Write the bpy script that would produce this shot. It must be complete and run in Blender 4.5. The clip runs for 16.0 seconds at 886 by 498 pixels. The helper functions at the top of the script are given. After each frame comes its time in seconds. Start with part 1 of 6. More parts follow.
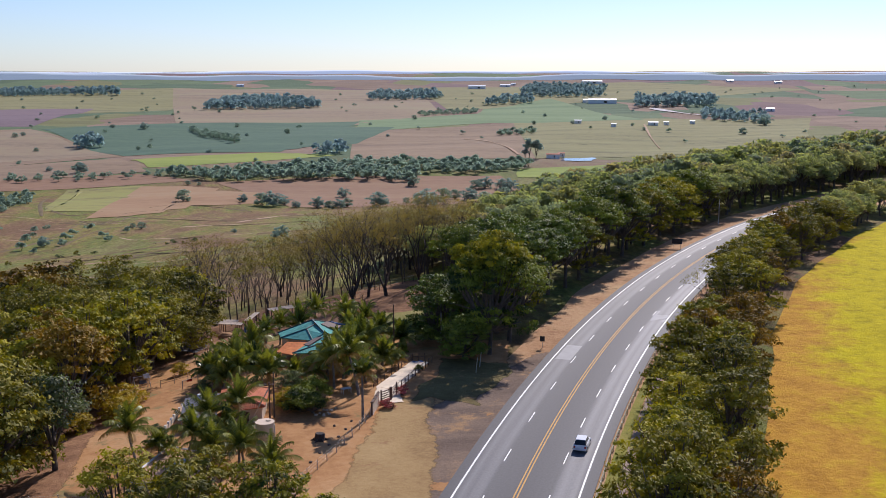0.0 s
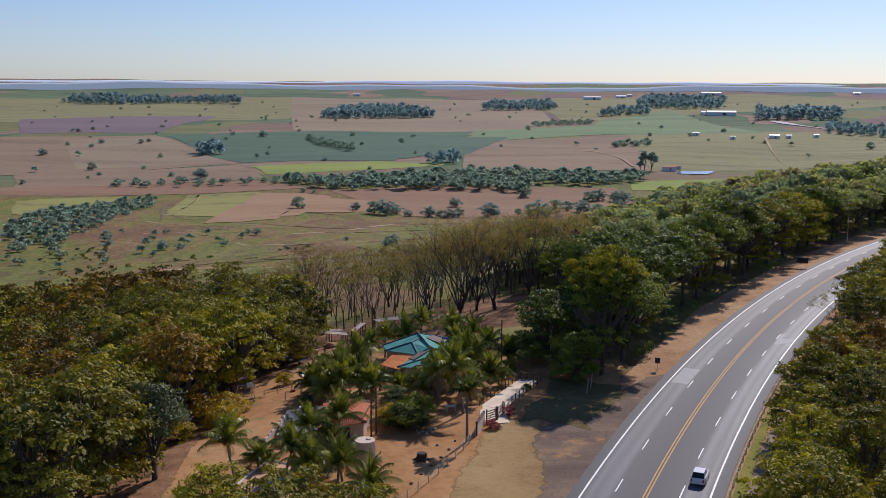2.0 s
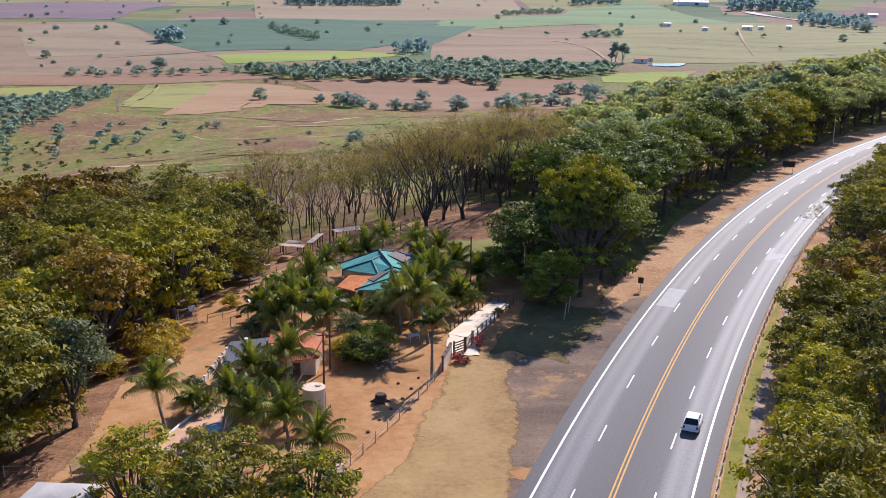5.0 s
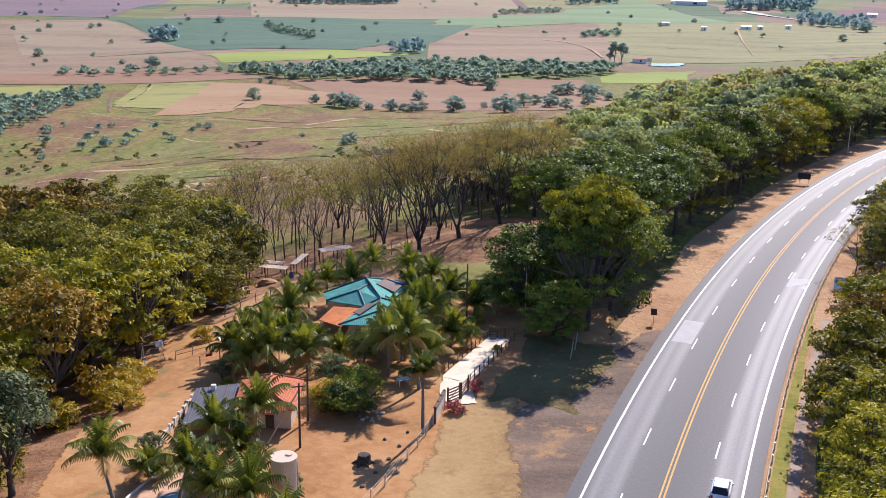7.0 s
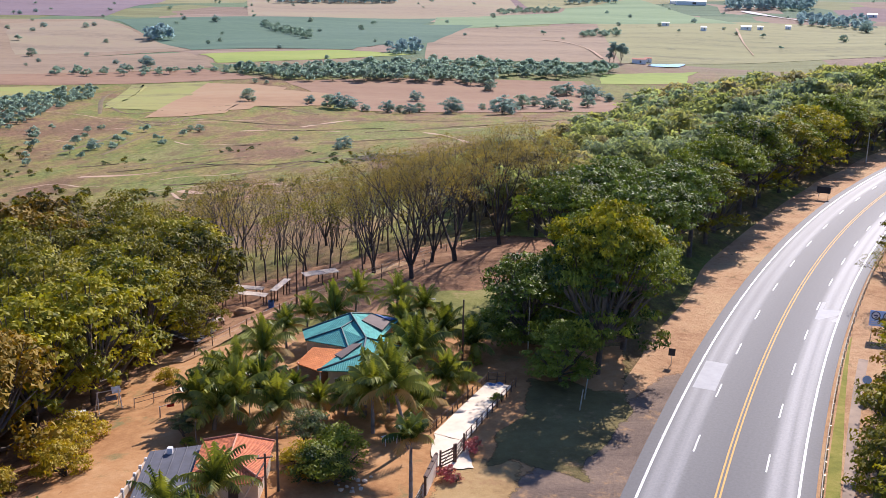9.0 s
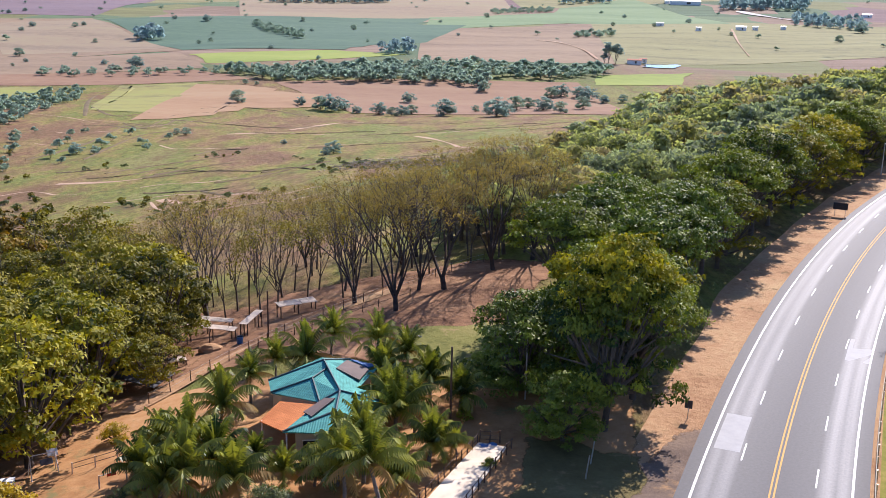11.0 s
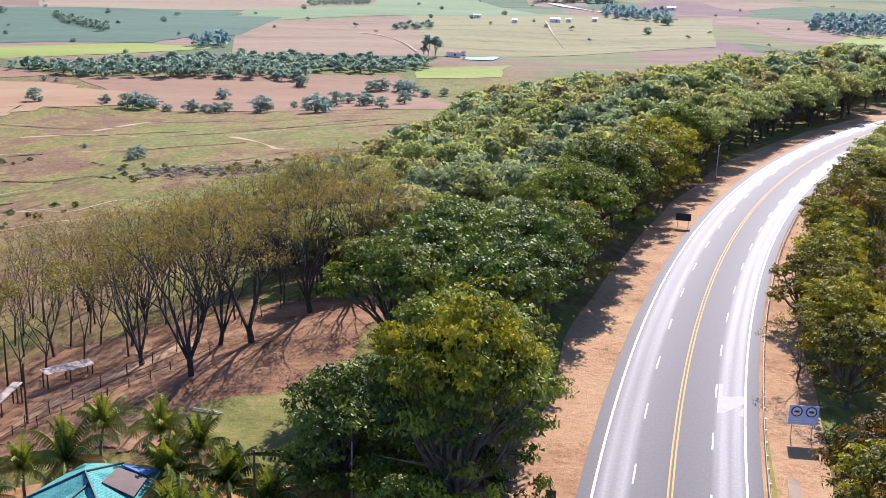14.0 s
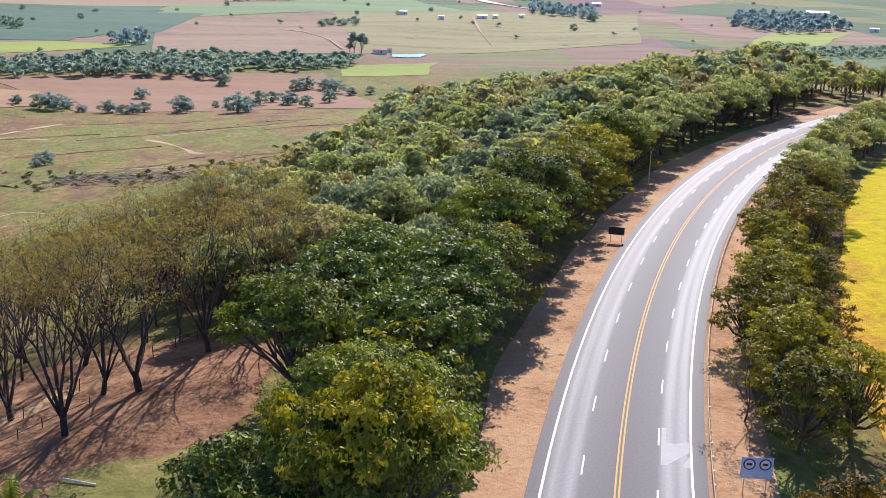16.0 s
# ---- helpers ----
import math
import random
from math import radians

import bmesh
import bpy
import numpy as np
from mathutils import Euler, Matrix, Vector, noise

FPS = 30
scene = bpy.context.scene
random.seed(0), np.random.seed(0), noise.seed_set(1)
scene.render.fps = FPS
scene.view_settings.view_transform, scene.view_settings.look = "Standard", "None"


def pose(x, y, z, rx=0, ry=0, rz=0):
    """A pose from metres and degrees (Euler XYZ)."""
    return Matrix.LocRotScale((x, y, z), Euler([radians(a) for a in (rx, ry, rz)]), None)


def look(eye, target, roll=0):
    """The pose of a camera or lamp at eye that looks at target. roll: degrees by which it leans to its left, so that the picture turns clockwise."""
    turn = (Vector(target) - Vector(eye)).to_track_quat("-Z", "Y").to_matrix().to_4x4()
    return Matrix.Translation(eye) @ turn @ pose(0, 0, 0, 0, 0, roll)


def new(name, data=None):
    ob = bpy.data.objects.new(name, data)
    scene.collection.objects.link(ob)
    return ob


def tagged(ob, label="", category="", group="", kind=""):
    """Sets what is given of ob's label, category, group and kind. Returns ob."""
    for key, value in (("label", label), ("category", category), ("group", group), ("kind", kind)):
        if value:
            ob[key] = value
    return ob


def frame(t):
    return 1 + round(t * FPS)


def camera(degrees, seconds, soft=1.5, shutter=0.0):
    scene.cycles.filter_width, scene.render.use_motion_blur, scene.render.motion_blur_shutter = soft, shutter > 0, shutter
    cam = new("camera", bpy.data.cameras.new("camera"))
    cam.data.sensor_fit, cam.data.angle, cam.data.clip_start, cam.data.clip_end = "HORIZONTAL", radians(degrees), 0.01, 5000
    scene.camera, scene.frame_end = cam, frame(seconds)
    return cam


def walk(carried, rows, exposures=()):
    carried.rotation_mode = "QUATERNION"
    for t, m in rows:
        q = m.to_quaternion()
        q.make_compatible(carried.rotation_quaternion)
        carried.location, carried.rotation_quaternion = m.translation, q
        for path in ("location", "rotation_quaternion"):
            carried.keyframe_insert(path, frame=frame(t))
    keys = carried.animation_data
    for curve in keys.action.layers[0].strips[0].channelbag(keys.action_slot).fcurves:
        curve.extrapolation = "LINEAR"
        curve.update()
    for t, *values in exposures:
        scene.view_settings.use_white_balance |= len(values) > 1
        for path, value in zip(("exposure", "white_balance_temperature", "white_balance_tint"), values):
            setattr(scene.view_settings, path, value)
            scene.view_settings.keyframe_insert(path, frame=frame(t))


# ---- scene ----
cam = camera(46.3, 16.0, soft=0.55)
PATH = [
    (0, (-0.37, -5.417, 44.709), (-0.154, -3.458, 44.369), -0.0),
    (0.5, (-0.03, -3.853, 44.785), (0.005, -1.88, 44.46), 0.1),
    (1, (0.143, -2.519, 44.687), (0.095, -0.546, 44.368), 0.1),
    (1.5, (0.127, -1.27, 44.448), (0.079, 0.704, 44.129), 0.3),
    (2, (0.118, 0.192, 44.233), (0.121, 2.166, 43.912), 0.3),
    (2.5, (0.169, 2.058, 44.107), (0.213, 4.031, 43.785), 0.3),
    (3, (0.248, 4.347, 44.051), (0.312, 6.319, 43.728), 0.4),
    (3.5, (0.31, 7.003, 44.021), (0.377, 8.961, 43.618), 0.5),
    (3.7, (0.382, 8.212, 44.021), (0.445, 10.154, 43.545), 0.8),
    (5.8, (0.992, 22.405, 44.011), (1.062, 24.333, 43.483), 0.9),
    (6, (1.083, 23.812, 44.029), (1.154, 25.74, 43.503), 1.0),
    (6.5, (1.364, 27.464, 44.16), (1.435, 29.392, 43.633), 1.0),
    (7, (1.603, 31.106, 44.22), (1.676, 33.034, 43.692), 1.0),
    (7.5, (1.848, 34.787, 44.255), (1.921, 36.715, 43.727), 1.1),
    (8, (2.106, 38.5, 44.252), (2.181, 40.427, 43.723), 1.0),
    (8.5, (2.379, 42.289, 44.221), (2.455, 44.217, 43.692), 1.1),
    (9, (2.659, 46.178, 44.199), (2.736, 48.105, 43.67), 1.1),
    (9.2, (2.794, 47.737, 44.198), (2.871, 49.664, 43.669), 1.1),
    (11.5, (4.35, 65.521, 44.179), (4.452, 67.446, 43.649), 1.3),
    (12, (4.633, 69.439, 44.162), (4.806, 71.359, 43.63), 1.4),
    (12.5, (5.055, 73.315, 44.102), (5.267, 75.23, 43.569), 1.5),
    (13, (5.682, 77.294, 44.13), (5.966, 79.2, 43.594), 1.5),
    (13.5, (6.504, 81.185, 44.156), (6.862, 83.078, 43.62), 1.6),
    (14, (7.587, 84.923, 44.154), (8.007, 86.803, 43.617), 1.8),
    (14.5, (8.804, 88.406, 44.21), (9.29, 90.269, 43.671), 1.9),
    (15, (9.996, 91.627, 44.306), (10.517, 93.481, 43.766), 1.9),
    (15.5, (11.242, 94.687, 44.407), (11.783, 96.535, 43.866), 1.9),
    (16, (12.491, 97.69, 44.475), (13.04, 99.536, 43.935), 2.0),
]
walk(cam, [(t, look(eye, target, roll)) for t, eye, target, roll in PATH],
     exposures=[(0, -0.2, 6100, 20), (1.0, -0.36, 6080, 20), (1.7, -0.52, 6080, 20), (2.4, -0.52, 6120, 20), (3.5, -0.42, 6100, 20), (4.6, 0.1, 6100, 21), (6.0, 0.36, 6100, 21), (12.5, 0.54, 6100, 21), (13.2, 0.55, 6050, 21), (14.0, 0.68, 6000, 22), (14.8, 0.52, 6100, 21), (16.0, 0.47, 6100, 21)])

# ---- world, sun and exposure ----
SUN_AZ, SUN_EL = radians(27), radians(37)
world = bpy.data.worlds.new("sky")
scene.world = world
world.use_nodes = True
wn = world.node_tree.nodes
sky = wn.new("ShaderNodeTexSky")
sky.sky_type, sky.sun_disc = "NISHITA", False
sky.sun_elevation, sky.sun_rotation = SUN_EL, SUN_AZ
sky.altitude, sky.air_density, sky.dust_density, sky.ozone_density = 500, 1.0, 0.35, 1.6
wn["Background"].inputs["Strength"].default_value = 0.105
cool = wn.new("ShaderNodeMix")
cool.data_type, cool.blend_type = "RGBA", "MULTIPLY"
cool.inputs["Factor"].default_value, cool.inputs[7].default_value = 1.0, (0.84, 0.98, 1.24, 1)
world.node_tree.links.new(sky.outputs["Color"], cool.inputs[6])
world.node_tree.links.new(cool.outputs[2], wn["Background"].inputs["Color"])
sun_way = Vector((math.sin(SUN_AZ) * math.cos(SUN_EL), math.cos(SUN_AZ) * math.cos(SUN_EL), math.sin(SUN_EL)))
sun = new("sun", bpy.data.lights.new("sun", "SUN"))
sun.data.energy, sun.data.angle, sun.data.color = 5.5, radians(0.6), (1.0, 0.93, 0.82)
sun.matrix_world = look(sun_way * 300, (0, 0, 0))


# ---- materials ----
def mat_nodes(name):
    m = bpy.data.materials.new(name)
    m.use_nodes = True
    nt = m.node_tree
    return m, nt.nodes, nt.links, nt.nodes["Principled BSDF"]


def noise_tex(nodes, links, where, scale, detail=5.0, rough=0.6, stretch=None):
    n = nodes.new("ShaderNodeTexNoise")
    n.inputs["Scale"].default_value, n.inputs["Detail"].default_value, n.inputs["Roughness"].default_value = scale, detail, rough
    if stretch:
        mp = nodes.new("ShaderNodeMapping")
        mp.inputs["Rotation"].default_value[2], mp.inputs["Scale"].default_value = radians(stretch[0]), stretch[1]
        links.new(where, mp.inputs["Vector"])
        where = mp.outputs["Vector"]
    links.new(where, n.inputs["Vector"])
    return n.outputs["Fac"]


def ramp(nodes, links, fac, stops):
    r = nodes.new("ShaderNodeValToRGB")
    while len(r.color_ramp.elements) < len(stops):
        r.color_ramp.elements.new(0.5)
    for e, (p, c) in zip(r.color_ramp.elements, stops):
        e.position, e.color = p, (*c, 1)
    links.new(fac, r.inputs["Fac"])
    return r.outputs["Color"]


def mixed(nodes, links, fac, a, b, kind="MIX"):
    m = nodes.new("ShaderNodeMix")
    m.data_type, m.blend_type = "RGBA", kind
    for sock, v in ((m.inputs["Factor"], fac), (m.inputs[6], a), (m.inputs[7], b)):
        if isinstance(v, (int, float)):
            sock.default_value = v
        elif isinstance(v, tuple):
            sock.default_value = (*v, 1)
        else:
            links.new(v, sock)
    return m.outputs[2]


def bumped(nodes, links, bsdf, fac, strength, distance):
    b = nodes.new("ShaderNodeBump")
    b.inputs["Strength"].default_value, b.inputs["Distance"].default_value = strength, distance
    links.new(fac, b.inputs["Height"])
    links.new(b.outputs["Normal"], bsdf.inputs["Normal"])


def earth(name, low, mid, high, big=0.02, small=0.5, rough=0.95, bump=0.4, stretch=None, spot=None, spot_scale=0.15, spot_at=0.58, crisp=0.0, along=None, ragged=0.0):
    """Ground: three colours by a large and a small noise, a fine relief, and sparse spots of a fourth colour."""
    m, nodes, links, b = mat_nodes(name)
    pos = nodes.new("ShaderNodeNewGeometry").outputs["Position"]
    if along:
        fall = nodes.new("ShaderNodeMapping")
        fall.inputs["Scale"].default_value = (1, along, 1)
        links.new(pos, fall.inputs["Vector"])
        pos = fall.outputs["Vector"]
    n1, n2 = noise_tex(nodes, links, pos, big, 6, 0.65, stretch), noise_tex(nodes, links, pos, small, 7, 0.7)
    add = nodes.new("ShaderNodeMath")
    add.operation = "MULTIPLY_ADD"
    links.new(n2, add.inputs[0])
    add.inputs[1].default_value = 0.55
    links.new(n1, add.inputs[2])
    col = ramp(nodes, links, add.outputs[0], [(0.55 + crisp, low), (0.76, mid), (1.0 - crisp, high)])
    if spot:
        n3 = noise_tex(nodes, links, pos, spot_scale, 8, 0.75)
        f = ramp(nodes, links, n3, [(spot_at, (0, 0, 0)), (spot_at + 0.09, (1, 1, 1))])
        col = mixed(nodes, links, f, col, spot)
    links.new(col, b.inputs["Base Color"])
    b.inputs["Roughness"].default_value = rough
    b.inputs["Specular IOR Level"].default_value = 0.15
    bumped(nodes, links, b, n2, bump, 0.25)
    if ragged:
        fray(nodes, links, b, pos, ragged)
    return m


def fray(nodes, links, b, pos, metres):
    """Lets a sheet of ground thin out in tatters over its last metres."""
    rim = nodes.new("ShaderNodeAttribute")
    rim.attribute_name = "rim"
    scaled = nodes.new("ShaderNodeMath")
    scaled.operation = "DIVIDE"
    links.new(rim.outputs["Fac"], scaled.inputs[0])
    scaled.inputs[1].default_value = metres
    add = nodes.new("ShaderNodeMath")
    links.new(scaled.outputs[0], add.inputs[0])
    links.new(noise_tex(nodes, links, pos, 0.6, 9, 0.8), add.inputs[1])
    cover = ramp(nodes, links, add.outputs[0], [(0.62, (0, 0, 0)), (0.72, (1, 1, 1))])
    clear, ms = nodes.new("ShaderNodeBsdfTransparent"), nodes.new("ShaderNodeMixShader")
    links.new(cover, ms.inputs["Fac"])
    links.new(clear.outputs["BSDF"], ms.inputs[1])
    links.new(b.outputs["BSDF"], ms.inputs[2])
    links.new(ms.outputs["Shader"], nodes["Material Output"].inputs["Surface"])


def plain(name, colour, rough=0.7, metal=0.0, var=0.25, scale=3.0, bump=0.1):
    """Painted, wooden or metal parts: one colour with grain and dirt, in the part's own space."""
    m, nodes, links, b = mat_nodes(name)
    where = nodes.new("ShaderNodeTexCoord").outputs["Object"]
    n = noise_tex(nodes, links, where, scale, 6, 0.65)
    dark = tuple(c * (1 - var) for c in colour)
    lite = tuple(min(1, c * (1 + var)) for c in colour)
    links.new(ramp(nodes, links, n, [(0.3, dark), (0.7, lite)]), b.inputs["Base Color"])
    b.inputs["Roughness"].default_value, b.inputs["Metallic"].default_value = rough, metal
    bumped(nodes, links, b, n, bump, 0.02)
    return m


def leaf_mat(name, a, c, glow, share=0.4, gloss=0.55):
    """Leaves: the tint of their clump between two colours, each tree a little different; light shines through."""
    m, nodes, links, b = mat_nodes(name)
    at = nodes.new("ShaderNodeAttribute")
    at.attribute_name = "tint"
    info = nodes.new("ShaderNodeObjectInfo")
    mix = nodes.new("ShaderNodeMath")
    mix.operation = "MULTIPLY_ADD"
    links.new(info.outputs["Random"], mix.inputs[0])
    mix.inputs[1].default_value = 0.45
    links.new(at.outputs["Fac"], mix.inputs[2])
    col = ramp(nodes, links, mix.outputs[0], [(0.15, a), (1.2, c)])
    links.new(col, b.inputs["Base Color"])
    b.inputs["Roughness"].default_value = gloss
    b.inputs["Specular IOR Level"].default_value = 0.25
    tr = nodes.new("ShaderNodeBsdfTranslucent")
    links.new(mixed(nodes, links, 1.0, col, glow, "MULTIPLY"), tr.inputs["Color"])
    ms = nodes.new("ShaderNodeMixShader")
    ms.inputs["Fac"].default_value = share
    links.new(b.outputs["BSDF"], ms.inputs[1])
    links.new(tr.outputs["BSDF"], ms.inputs[2])
    links.new(ms.outputs["Shader"], nodes["Material Output"].inputs["Surface"])
    return m


def pasture():
    """Grazed slope: straw, olive and reddish bare ground in broad patches, crossed by finer streaks, with dark tufts."""
    m, nodes, links, b = mat_nodes("dry pasture")
    pos = nodes.new("ShaderNodeNewGeometry").outputs["Position"]
    broad = noise_tex(nodes, links, pos, 0.011, 4, 0.55, (8, (1, 0.5, 1)))
    mid = noise_tex(nodes, links, pos, 0.06, 7, 0.7, (-6, (1, 0.35, 1)))
    fine = noise_tex(nodes, links, pos, 0.5, 6, 0.75, (0, (1, 0.45, 1)))
    tuft = noise_tex(nodes, links, pos, 0.22, 8, 0.8, (0, (1, 0.5, 1)))
    sums = nodes.new("ShaderNodeMath")
    sums.operation = "MULTIPLY_ADD"
    links.new(mid, sums.inputs[0])
    sums.inputs[1].default_value = 0.75
    links.new(broad, sums.inputs[2])
    col = ramp(nodes, links, sums.outputs[0], [(0.715, (0.230, 0.130, 0.070)), (0.79, (0.275, 0.190, 0.078)), (0.855, (0.260, 0.222, 0.060)), (0.935, (0.170, 0.198, 0.042)), (1.06, (0.240, 0.225, 0.070))])
    grain = ramp(nodes, links, fine, [(0.34, (0.50, 0.50, 0.48)), (0.60, (1.08, 1.08, 1.05))])
    col = mixed(nodes, links, 1.0, col, grain, "MULTIPLY")
    clod = noise_tex(nodes, links, pos, 0.045, 10, 0.85, (0, (1, 0.45, 1)))
    col = mixed(nodes, links, ramp(nodes, links, clod, [(0.50, (0, 0, 0)), (0.58, (0.75, 0.75, 0.75))]), col, (0.150, 0.095, 0.042))
    dots = ramp(nodes, links, tuft, [(0.57, (0, 0, 0)), (0.64, (0.9, 0.9, 0.9))])
    links.new(mixed(nodes, links, dots, col, (0.085, 0.080, 0.030)), b.inputs["Base Color"])
    b.inputs["Roughness"].default_value = 0.95
    b.inputs["Specular IOR Level"].default_value = 0.15
    bumped(nodes, links, b, tuft, 1.0, 0.9)
    return m


GROUND = pasture()


def quilt(m):
    """Beyond the valley the pasture turns into a quilt of fields of several colours."""
    nodes, links = m.node_tree.nodes, m.node_tree.links
    b = nodes["Principled BSDF"]
    pasture = b.inputs["Base Color"].links[0].from_socket
    pos = nodes.new("ShaderNodeNewGeometry").outputs["Position"]
    mp = nodes.new("ShaderNodeMapping")
    mp.inputs["Rotation"].default_value[2], mp.inputs["Scale"].default_value = radians(24), (0.0042, 0.0024, 0.0)
    links.new(pos, mp.inputs["Vector"])
    vor = nodes.new("ShaderNodeTexVoronoi")
    vor.distance = "CHEBYCHEV"
    vor.inputs["Scale"].default_value = 1.0
    links.new(mp.outputs["Vector"], vor.inputs["Vector"])
    pick = nodes.new("ShaderNodeSeparateColor")
    links.new(vor.outputs["Color"], pick.inputs[0])
    cells = ramp(nodes, links, pick.outputs[0], [(0.0, (0.10, 0.15, 0.08)), (0.2, (0.23, 0.16, 0.11)), (0.4, (0.19, 0.19, 0.08)), (0.55, (0.27, 0.19, 0.13)), (0.72, (0.13, 0.18, 0.09)), (0.86, (0.20, 0.13, 0.12))])
    cells.node.color_ramp.interpolation = "CONSTANT"
    grain = ramp(nodes, links, noise_tex(nodes, links, pos, 0.02, 7, 0.7, (24, (0.3, 2.0, 1))), [(0.3, (0.72, 0.72, 0.72)), (0.7, (1.25, 1.25, 1.25))])
    cells = mixed(nodes, links, 1.0, cells, grain, "MULTIPLY")
    ln = nodes.new("ShaderNodeVectorMath")
    ln.operation = "LENGTH"
    links.new(pos, ln.inputs[0])
    mr = nodes.new("ShaderNodeMapRange")
    mr.inputs["From Min"].default_value, mr.inputs["From Max"].default_value = 1150, 1500
    links.new(ln.outputs["Value"], mr.inputs["Value"])
    links.new(mixed(nodes, links, mr.outputs["Result"], pasture, cells), b.inputs["Base Color"])


quilt(GROUND)
YARD = earth("trodden red earth", (0.28, 0.13, 0.05), (0.42, 0.22, 0.09), (0.50, 0.30, 0.145), 0.09, 0.9, spot=(0.20, 0.17, 0.07), spot_scale=0.12, ragged=3)
VERGE = earth("dry verge", (0.30, 0.155, 0.075), (0.44, 0.26, 0.135), (0.50, 0.34, 0.18), 0.09, 1.2, spot=(0.20, 0.13, 0.06), spot_scale=0.35, bump=0.9)
WOODFLOOR = earth("leaf litter", (0.125, 0.062, 0.034), (0.27, 0.142, 0.074), (0.40, 0.235, 0.125), 0.15, 1.2, stretch=(30, (0.5, 1.5, 1)), bump=0.9, ragged=5)
GRAVEL = earth("worn gravel", (0.120, 0.084, 0.062), (0.180, 0.128, 0.094), (0.28, 0.195, 0.13), 0.12, 2.5, stretch=(-66, (0.3, 1.6, 1)), spot=(0.36, 0.22, 0.11), spot_scale=0.16, spot_at=0.55, bump=0.45, ragged=3.2)
DRYGRASS = earth("dry yellow grass", (0.25, 0.15, 0.065), (0.36, 0.235, 0.10), (0.43, 0.295, 0.135), 0.12, 1.4, spot=(0.30, 0.17, 0.08), spot_scale=0.18, bump=0.35, ragged=4.5)
LAWN = earth("mown grass", (0.11, 0.115, 0.028), (0.18, 0.175, 0.045), (0.27, 0.23, 0.08), 0.14, 1.2, spot=(0.30, 0.21, 0.10), spot_scale=0.3, bump=0.8, ragged=2.0)
# Brownish grass made darker, to deepen the trees' shadow by colour.
SHADE_GRASS = earth("thin brownish grass darkened for shade", (0.10, 0.080, 0.030), (0.155, 0.120, 0.045), (0.20, 0.165, 0.065), 0.14, 1.2, spot=(0.30, 0.19, 0.09), spot_scale=0.3, bump=0.8, ragged=3.0)


def flower_field():
    """Flowering field: dry orange grass along the trees that gives way, in ragged drifts, to yellow green bloom."""
    m, nodes, links, b = mat_nodes("flowering field")
    pos = nodes.new("ShaderNodeNewGeometry").outputs["Position"]
    sep = nodes.new("ShaderNodeSeparateXYZ")
    links.new(nodes.new("ShaderNodeUVMap").outputs["UV"], sep.inputs[0])
    drift, patchy = noise_tex(nodes, links, pos, 0.05, 6, 0.65), noise_tex(nodes, links, pos, 0.35, 7, 0.75)
    rim = nodes.new("ShaderNodeMath")
    rim.operation = "MULTIPLY_ADD"
    links.new(sep.outputs["Y"], rim.inputs[0])
    rim.inputs[1].default_value = 0.085
    rim_out = nodes.new("ShaderNodeMath")
    rim_out.operation = "SUBTRACT"
    links.new(rim.outputs[0], rim_out.inputs[0])
    links.new(sep.outputs["X"], rim_out.inputs[1])
    links.new(drift, rim.inputs[2])
    far = nodes.new("ShaderNodeMath")
    far.operation = "MULTIPLY_ADD"
    links.new(drift, far.inputs[0])
    far.inputs[1].default_value = 34
    links.new(rim_out.outputs[0], far.inputs[2])
    grit = nodes.new("ShaderNodeMath")
    grit.operation = "MULTIPLY_ADD"
    links.new(patchy, grit.inputs[0])
    grit.inputs[1].default_value = 16
    links.new(far.outputs[0], grit.inputs[2])
    mr = nodes.new("ShaderNodeMapRange")
    mr.inputs["From Min"].default_value, mr.inputs["From Max"].default_value = 61, 71
    links.new(grit.outputs[0], mr.inputs["Value"])
    dry = ramp(nodes, links, patchy, [(0.3, (0.34, 0.16, 0.020)), (0.52, (0.50, 0.26, 0.030)), (0.7, (0.56, 0.35, 0.03))])
    bloom = ramp(nodes, links, patchy, [(0.3, (0.26, 0.22, 0.004)), (0.47, (0.46, 0.37, 0.002)), (0.7, (0.60, 0.48, 0.002))])
    links.new(mixed(nodes, links, mr.outputs["Result"], dry, bloom), b.inputs["Base Color"])
    b.inputs["Roughness"].default_value = 0.95
    b.inputs["Specular IOR Level"].default_value = 0.1
    bumped(nodes, links, b, patchy, 1.0, 0.5)
    return m


LIME = flower_field()


# ---- the lie of the land ----
def smooth(t):
    t = np.clip(t, 0, 1)
    return t * t * (3 - 2 * t)


def road_line(step=3.0):
    """The road's middle line: places, headings and metres along it, from a heading that grows along the curve."""
    s = np.arange(-420, 900, step)
    q = np.clip(s, -160, 330) / 100
    h = np.radians(22.83 + 7.33 * q + 0.79 * q * q)
    x, y = np.cumsum(np.sin(h) * step), np.cumsum(np.cos(h) * step)
    i = int(np.argmin(abs(s)))
    return s, x - x[i] + 28.32, y - y[i] + 122.6, h


ROAD_S, ROAD_X, ROAD_Y, ROAD_H = road_line()


def road_at(s, d=0.0):
    """The place s metres along the road and d metres to the left of its middle."""
    x, y, h = (np.interp(s, ROAD_S, v) for v in (ROAD_X, ROAD_Y, ROAD_H))
    return x - np.cos(h) * d, y + np.sin(h) * d


